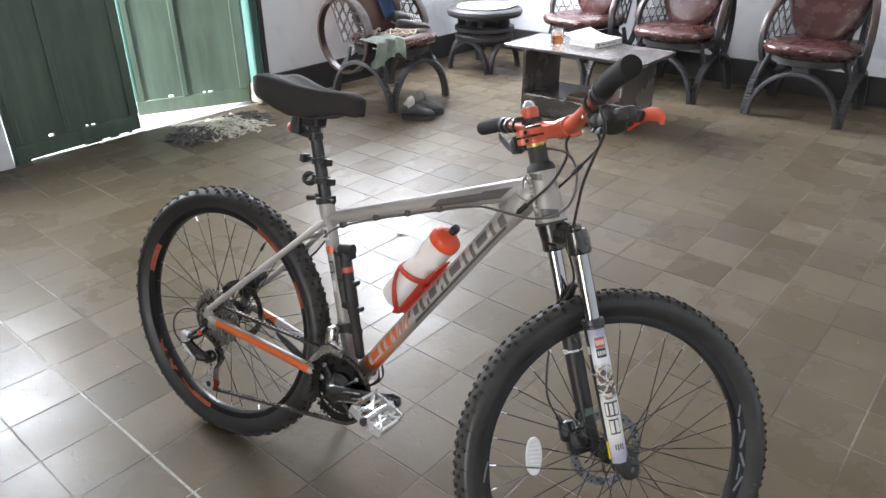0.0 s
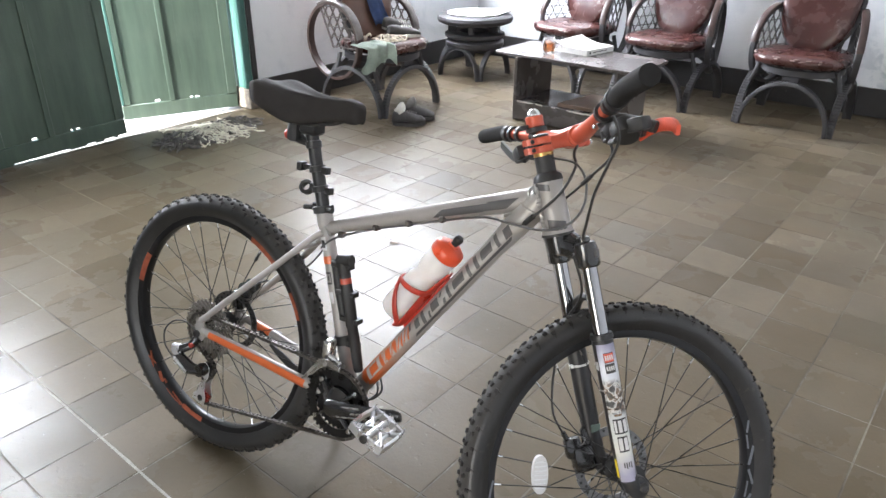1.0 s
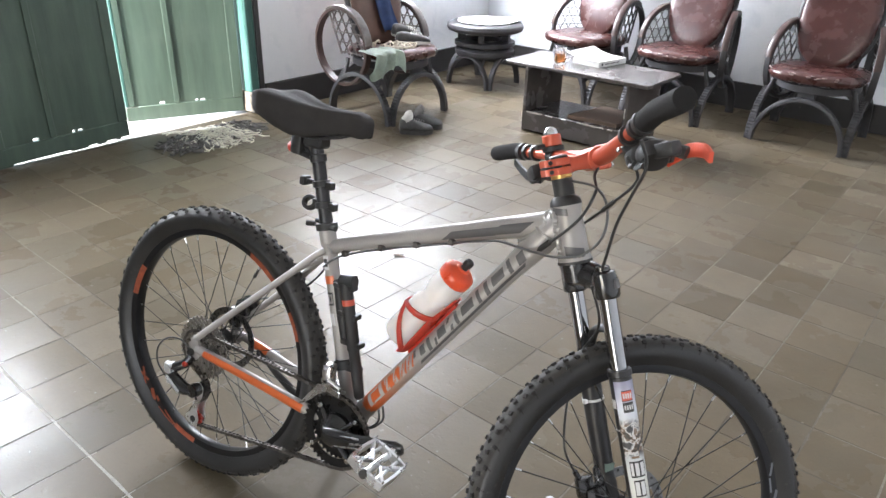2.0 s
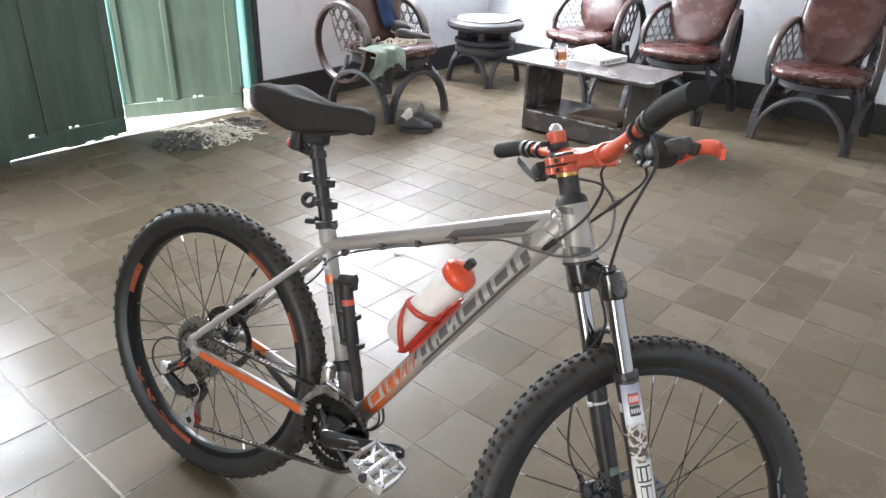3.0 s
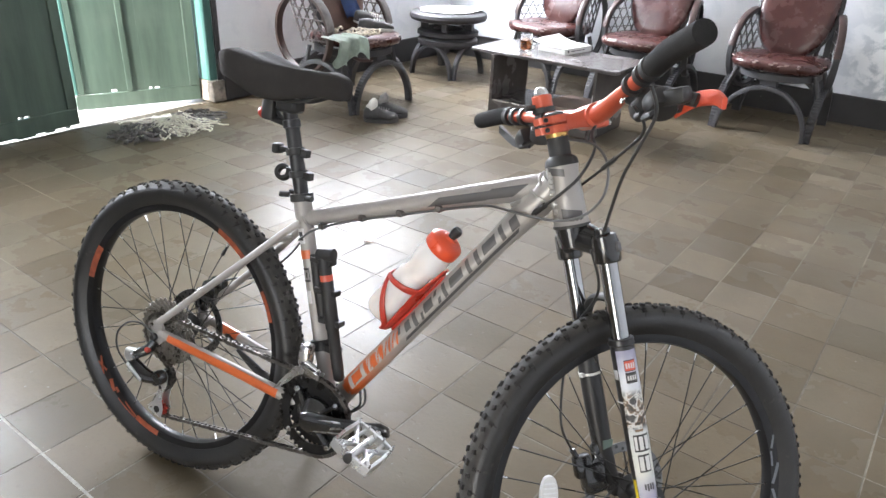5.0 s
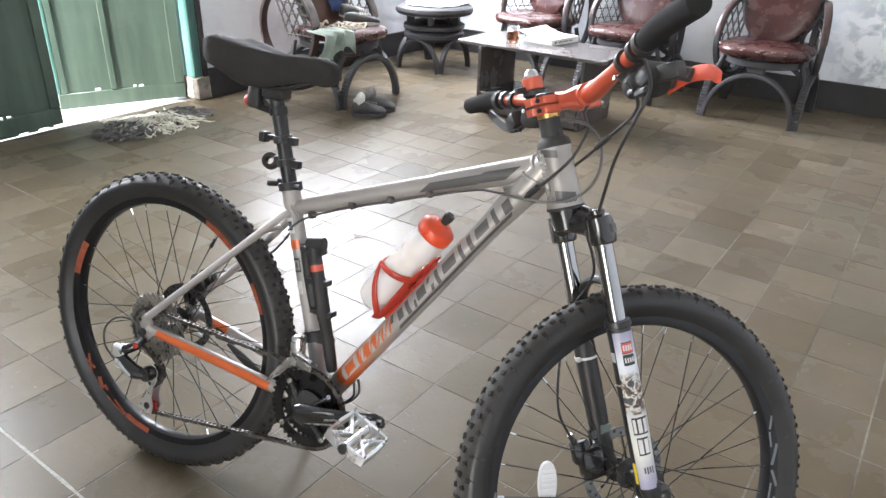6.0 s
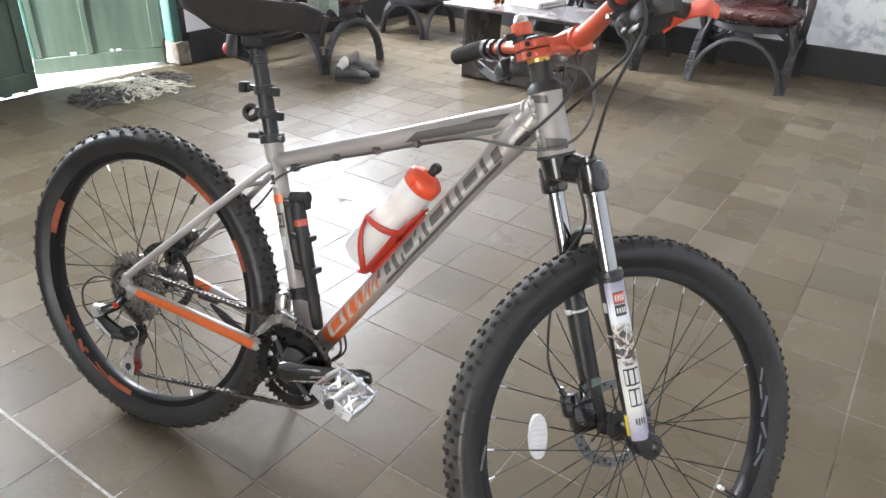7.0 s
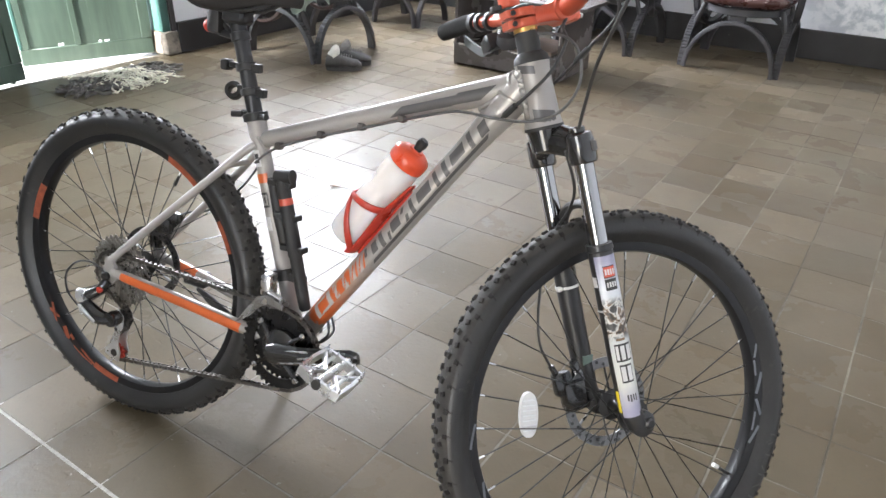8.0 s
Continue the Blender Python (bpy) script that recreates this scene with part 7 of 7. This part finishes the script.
# book
book = thing("book", pose(0.021, 3.615, 0.4225, 0, 0, -10), "thick paperback with a pale cover and curling pages", "book")
bm = bmesh.new()
box(bm, -0.095, 0.118, -0.135, 0.135, 0.0, 0.003, 0.001)
part("back_cover", bm, M_SPINE, book)
bm = bmesh.new()
box(bm, -0.093, 0.114, -0.132, 0.132, 0.0035, 0.0335, 0.001)
bmesh.ops.subdivide_edges(bm, edges=[e for e in bm.edges if abs(e.verts[0].co.x - e.verts[1].co.x) > 0.1], cuts=6, use_grid_fill=True)
part("pages", bm, M_PAPER, book)
bm = bmesh.new()
loops = []
for i in range(10):
    x = 0.116 - 0.265 * i / 9
    lift = 0.0345 + 0.022 * max(0.0, (i - 4) / 5) ** 2
    loops.append([V(x, -0.135, lift), V(x, 0.135, lift + 0.012 * max(0.0, (i - 4) / 5)), V(x, 0.135, lift + 0.0012 + 0.012 * max(0.0, (i - 4) / 5)), V(x, -0.135, lift + 0.0012)])
rings(bm, loops)
part("front_cover", bm, M_SPINE, book, "curled pale front cover", 60)
bm = bmesh.new()
box(bm, 0.1145, 0.118, -0.135, 0.135, 0.0005, 0.0345, 0.001)
part("spine", bm, M_SPINE, book)
bm = bmesh.new()
for y0, y1 in ((-0.075, -0.03), (-0.022, 0.03), (0.038, 0.066)):
    box(bm, 0.1178, 0.1186, y0, y1, 0.014, 0.020)
part("spine_lettering", bm, M_GREY_DECAL, book)
bm = bmesh.new()
box(bm, 0.1178, 0.1186, -0.108, -0.094, 0.010, 0.024)
part("spine_mark", bm, M_BLACK_DECAL, book)
bm = bmesh.new()
outline = [(0.012 + 0.034 * math.cos(a) * (1 + 0.25 * math.sin(3 * a)), 0.02 + 0.036 * math.sin(a) * (1 + 0.2 * math.cos(2 * a))) for a in (2 * math.pi * i / 28 for i in range(28))]
plate(bm, outline, 0.0006, Matrix.Translation((0.012, 0, 0.0362)))
part("cover_picture", bm, surface("faded_orange_print", (0.66, 0.42, 0.28), 0.45, vary=0.4, scale=60, bump=0), book)

# ---- clothes and cords on the chair by the door ----
bm = bmesh.new()
n, k = 44, 24
grid = []
for i in range(n + 1):
    s = i / n
    row = []
    for j in range(k + 1):
        t = j / k
        crease = noise.noise(V(s * 7, t * 3.2, 1.0)) + 0.6 * noise.noise(V(s * 15 + t * 5, t * 6, 4.0))
        fold = 0.021 * math.sin(s * 19 + 1.2 + 1.5 * t) * t + 0.014 * crease * t
        y = 2.550 + 0.198 * s + (s - 0.62) * 0.115 * t
        if t < 0.35:
            p = V(-1.045 + 0.150 * t / 0.35, y, 0.478 + 0.005 * math.sin(s * 14) + 0.012 * abs(crease))
        else:
            q = (t - 0.35) / 0.65
            p = V(-0.890 + 0.014 * math.sin(q * 2.6) + fold, y + 0.02 * (1 - q), 0.474 - q * (0.120 + 0.026 * math.sin(s * 6.5) - 0.014 * math.cos(s * 23)))
        row.append(bm.verts.new(p))
    grid.append(row)
for i in range(n):
    for j in range(k):
        bm.faces.new((grid[i][j], grid[i + 1][j], grid[i + 1][j + 1], grid[i][j + 1]))
bmesh.ops.solidify(bm, geom=bm.faces[:], thickness=0.004)
single("cloth", bm, M_CLOTH_GREEN, "grey-green rag hanging over the seat edge", "cloth", angle=70)


def tangle(name, center, spread, count, radius, m, label, category, seed, rise=0.05):
    """Loose cord: a wandering line that loops over itself."""
    rng = random.Random(seed)
    bm = bmesh.new()
    pts, p, h = [], Vector(center), 0.0
    for i in range(count):
        h += rng.uniform(-1.5, 1.7)
        p = p + V(math.cos(h) * spread * 0.32, math.sin(h) * spread * 0.32, 0)
        d = p - Vector(center)
        if d.length > spread:
            p = Vector(center) + d.normalized() * spread
        pts.append(V(p.x, p.y, center[2] + radius + rng.uniform(0, rise) * (1 - min(1, d.length / spread) * 0.6)))
    tube(bm, smooth_path(pts, 5), radius, 6)
    return single(name, bm, m, label, category, angle=80)


tangle("cord", (-1.015, 2.875, 0.474), 0.115, 90, 0.0042, M_CORD, "tangled cream cord heaped on the chair seat", "cord", 4, 0.035)
tangle("cord", (-1.13, 2.80, 0.470), 0.060, 14, 0.0065, M_CORD, "thick pale looped cord on the chair seat", "cord", 9, 0.060)
# blue cloth over the brown backrest
bm = bmesh.new()
grid = []
for i in range(13):
    s = i / 12
    row = []
    for j in range(19):
        t = j / 18
        x = -1.235 - 0.150 * (1 - t) + 0.010 * math.sin(s * 9 + t * 3) + 0.03 * t
        row.append(bm.verts.new((x, 2.905 + 0.155 * s + 0.045 * t + 0.012 * math.sin(t * 6), 0.985 - 0.455 * t + 0.01 * math.sin(s * 7))))
    grid.append(row)
for i in range(12):
    for j in range(18):
        bm.faces.new((grid[i][j], grid[i + 1][j], grid[i + 1][j + 1], grid[i][j + 1]))
bmesh.ops.solidify(bm, geom=bm.faces[:], thickness=0.008)
single("cloth", bm, M_CLOTH_BLUE, "blue cloth hung over the brown chair back", "cloth", angle=70)


def shoe(m, label, group, body, tongue, seed, sole=None):
    """A low trainer: sole, upper swelling to the heel collar, laces and a sock stuffed in it. Toe towards +x."""
    ob = thing("shoe", m, label, "shoe", group)
    bm = bmesh.new()
    loops = []
    for x, w, z0, z1 in ((-0.128, 0.020, 0.018, 0.060), (-0.120, 0.034, 0.018, 0.082), (-0.09, 0.040, 0.018, 0.092), (-0.05, 0.040, 0.018, 0.090), (-0.01, 0.041, 0.018, 0.080), (0.03, 0.046, 0.018, 0.068), (0.07, 0.049, 0.018, 0.058), (0.105, 0.044, 0.018, 0.050), (0.128, 0.028, 0.018, 0.040), (0.136, 0.010, 0.020, 0.032)):
        loop = []
        for j in range(16):
            a = 2 * math.pi * j / 16
            c, s = math.cos(a), math.sin(a)
            p = V(x, w * math.copysign(abs(c) ** 0.7, c), (z0 + z1) / 2 + (z1 - z0) / 2 * math.copysign(abs(s) ** 0.7, s))
            loop.append(p + 0.009 * noise.noise_vector(p * 24 + V(seed, 0, 0)))
        loops.append(loop)
    rings(bm, loops)
    part("upper", bm, body, ob, angle=70)
    bm = bmesh.new()
    outline = [(0.136 * math.cos(a) if math.cos(a) > 0 else 0.130 * math.cos(a), (0.050 if math.cos(a) > 0 else 0.040) * math.sin(a)) for a in (2 * math.pi * i / 28 for i in range(28))]
    plate(bm, outline, 0.022, Matrix.Translation((0, 0, 0.011)))
    bmesh.ops.bevel(bm, geom=[e for e in bm.edges if abs(e.verts[0].co.z - e.verts[1].co.z) < 1e-5], offset=0.003, segments=1, affect="EDGES")
    part("sole", bm, sole or M_SHOE, ob)
    bm = bmesh.new()
    for i in range(5):
        x = -0.015 + 0.018 * i
        tube(bm, smooth_path([V(x, -0.026, 0.078 - 0.12 * max(0, x)), V(x + 0.006, 0, 0.090 - 0.20 * max(0, x)), V(x, 0.026, 0.078 - 0.12 * max(0, x))], 3), 0.0028, 6)
    part("laces", bm, sole or M_SHOE_GREY, ob)
    if tongue is None:
        return ob
    bm = bmesh.new()
    loops = []
    for z, r in ((0.070, 0.030), (0.095, 0.034), (0.115, 0.028), (0.130, 0.016), (0.136, 0.005)):
        loops.append([V(-0.075 + r * 1.25 * math.cos(a) + 0.03 * (z - 0.07) / 0.06 * math.sin(seed), r * math.sin(a), z) + 0.010 * noise.noise_vector(V(math.cos(a) * 2 + seed, math.sin(a) * 2, z * 40)) for a in (2 * math.pi * i / 16 for i in range(16))])
    rings(bm, loops)
    part("sock", bm, tongue, ob, "crumpled sock stuffed into the shoe", 70)
    return ob


shoe(pose(-0.705, 2.705, 0.0, 0, 0, 41) @ Matrix.Diagonal((0.80, 0.98, 1.05, 1)), "dark worn trainer with a white sock, on the floor", "pair of shoes", M_SHOE, M_SOCK, 1)
shoe(pose(-0.735, 2.835, 0.0, 0, 0, 36) @ Matrix.Diagonal((0.78, 0.98, 1.10, 1)), "dark worn trainer with a grey sock, on the floor", "pair of shoes", M_SHOE, M_SHOE_GREY, 2)
shoe(pose(-1.055, 3.055, 0.462, 0, 0, 52) @ Matrix.Scale(0.88, 4), "black trainer with white sole and laces lying on the chair seat", "shoes on the chair", M_SHOE, None, 3, M_SOCK)
shoe(pose(-1.165, 3.105, 0.490, 24, 10, 70) @ Matrix.Scale(0.88, 4), "black trainer with white trim lying on the chair seat", "shoes on the chair", M_SHOE, None, 5, M_SOCK)

# ---- rag mop head by the door ----
rng = random.Random(21)
mop = thing("mop_head", pose(-1.535, 1.775, 0), "mop head of grey and cream rag strips spread on the tiles", "mop")


def rag_strip(c, heading, length, radius, heap, m):
    """One limp strip: a flattened, wandering tube that sinks to the floor."""
    bm = bmesh.new()
    pts, p, h = [], c.copy(), heading
    for k in range(6):
        pts.append(V(p.x, p.y, max(radius * 0.7, heap * (1 - 0.19 * k) + rng.uniform(-0.003, 0.005))))
        h += rng.uniform(-1.1, 1.1)
        p = p + V(math.cos(h), math.sin(h), 0) * length / 5
    tube(bm, smooth_path(pts, 3), [radius * rng.uniform(0.75, 1.1) for _ in range(16)], 6, flat=0.6)
    part("rag_strip", bm, m, mop, angle=80)


# grey strips in two clumps, one at each end, cream ones heaped between and trailing forwards
for i in range(130):
    end = -1 if i % 5 < 3 else 1
    a, r = rng.uniform(0, 2 * math.pi), math.sqrt(rng.uniform(0, 1))
    c = V(0.135 * r * math.cos(a) - 0.03 * end, 0.150 * r * math.sin(a) + 0.185 * end, 0)
    rag_strip(c, math.atan2(c.y, c.x) + rng.uniform(-1.0, 1.0), rng.uniform(0.06, 0.13), rng.uniform(0.006, 0.011), 0.010 + 0.036 * (1 - r), M_MOP_DARK)
for i in range(150):
    a, r = rng.uniform(0, 2 * math.pi), math.sqrt(rng.uniform(0, 1))
    c = V(0.145 * r * math.cos(a) + 0.025, 0.190 * r * math.sin(a) + 0.02, 0)
    rag_strip(c, rng.uniform(0, 2 * math.pi) if r < 0.6 else math.atan2(c.y, c.x) + rng.uniform(-0.9, 0.9), rng.uniform(0.08, 0.22), rng.uniform(0.0025, 0.0052), 0.016 + 0.038 * (1 - r), M_MOP_PALE)
bm = bmesh.new()
tube(bm, smooth_path([V(0.10, -0.05, 0.012), V(0.15, -0.06, 0.006), V(0.20, -0.085, 0.005), V(0.235, -0.075, 0.005)], 4), 0.006, 6, flat=0.6)
part("loose_strip", bm, M_MOP_PALE, mop)
# a dry leaf on the floor
bm = bmesh.new()
tube(bm, smooth_path([V(0, 0, 0.003), V(0.018, 0.006, 0.006), V(0.04, 0.010, 0.005), V(0.058, 0.020, 0.004)], 4), [0.001, 0.004, 0.006, 0.007, 0.008, 0.008, 0.007, 0.006, 0.005, 0.004, 0.003, 0.002, 0.001], 6, flat=0.4, ref=(0.3, 1, 0))
single("leaf", bm, M_BROWN_DECAL, "small dry brown leaf lying on the tiles", "leaf", m=pose(0.375, 1.375, 0.0, 0, 0, 0))

# ---- floor tiles ----
floor = tagged(new("floor"), "polished olive-grey cement tile floor, worn and glossy", "floor", kind="structure")
bm = bmesh.new()
box(bm, WEST - 0.06, EAST, SOUTH, NORTH, -0.02, -0.0011)
part("joint_bed", bm, M_JOINT, floor, "chalky tile joints")
rng = random.Random(11)


def gap_after(j):
    """Half width of the joint on a row line; a few lines are wide and chalky."""
    return {0: 0.0021, 1: 0.0011, 7: 0.0009, 6: 0.0011}.get(j, 0.0008)


def tile_corners(i, j):
    g = 0.0010
    x0, x1 = i * TILE + g + rng.uniform(0, 0.0007), (i + 1) * TILE - g - rng.uniform(0, 0.0007)
    y0, y1 = j * TILE + gap_after(j) + rng.uniform(0, 0.0007), (j + 1) * TILE - gap_after(j + 1) - rng.uniform(0, 0.0007)
    dz = [rng.uniform(-0.0007, 0.0003) for _ in range(4)]
    return [(x0, y0, dz[0]), (x1, y0, dz[1]), (x1, y1, dz[2]), (x0, y1, dz[3])]


def tile_geometry(cs, verts, faces, cut=3):
    """A slab with a chipped, uneven outline and a narrow worn chamfer round its top."""
    cx, cy = sum(c[0] for c in cs) / 4, sum(c[1] for c in cs) / 4
    ring = []
    for (ax, ay, az), (bx, by, bz) in zip(cs, cs[1:] + cs[:1]):
        for n in range(cut):
            k = 0.0 if n == 0 else (n + rng.uniform(-0.35, 0.35)) / cut
            chip = 0.0 if n == 0 else max(0.0, rng.uniform(-0.0012, 0.0011))
            x, y = ax + (bx - ax) * k, ay + (by - ay) * k
            if abs(bx - ax) > abs(by - ay):
                y += chip if y < cy else -chip
            else:
                x += chip if x < cx else -chip
            ring.append((x, y, az + (bz - az) * k, 0.0007 + rng.uniform(0, 0.0010)))
    k, m = len(verts), len(ring)
    for x, y, dz, inset in ring:
        verts.append((x, y, -0.0035 + dz))
    for x, y, dz, inset in ring:
        verts.append((x + (inset if x < cx - 0.05 else -inset if x > cx + 0.05 else 0), y + (inset if y < cy - 0.05 else -inset if y > cy + 0.05 else 0), dz))
    for i in range(m):
        j = (i + 1) % m
        faces.append((k + i, k + j, k + m + j, k + m + i))
    faces.append(tuple(range(k + m, k + 2 * m)))


far_v, far_f = [], []
for i in range(-9, 21):
    for j in range(-15, 25):
        cs = tile_corners(i, j)
        cs = [(min(max(x, WEST - 0.05), EAST - 0.001), min(max(y, SOUTH + 0.001), NORTH - 0.002), z) for x, y, z in cs]
        if cs[1][0] - cs[0][0] < 0.02 or cs[2][1] - cs[1][1] < 0.02:
            continue
        if -2 <= i < 13 and -2 <= j < 18:
            v, f = [], []
            tile_geometry([(x - i * TILE, y - j * TILE, z) for x, y, z in cs], v, f)
            me = bpy.data.meshes.new("tile")
            me.from_pydata(v, [], f)
            me.materials.append(M_TILE)
            ob = new("tile", me)
            ob.parent = floor
            ob.location = (i * TILE, j * TILE, 0)
        else:
            tile_geometry(cs, far_v, far_f, 1)
me = bpy.data.meshes.new("far_tiles")
me.from_pydata(far_v, [], far_f)
me.materials.append(M_TILE_FAR)
ob = tagged(new("far_tiles", me), "rest of the tiles", kind="stuff")
ob.parent = floor
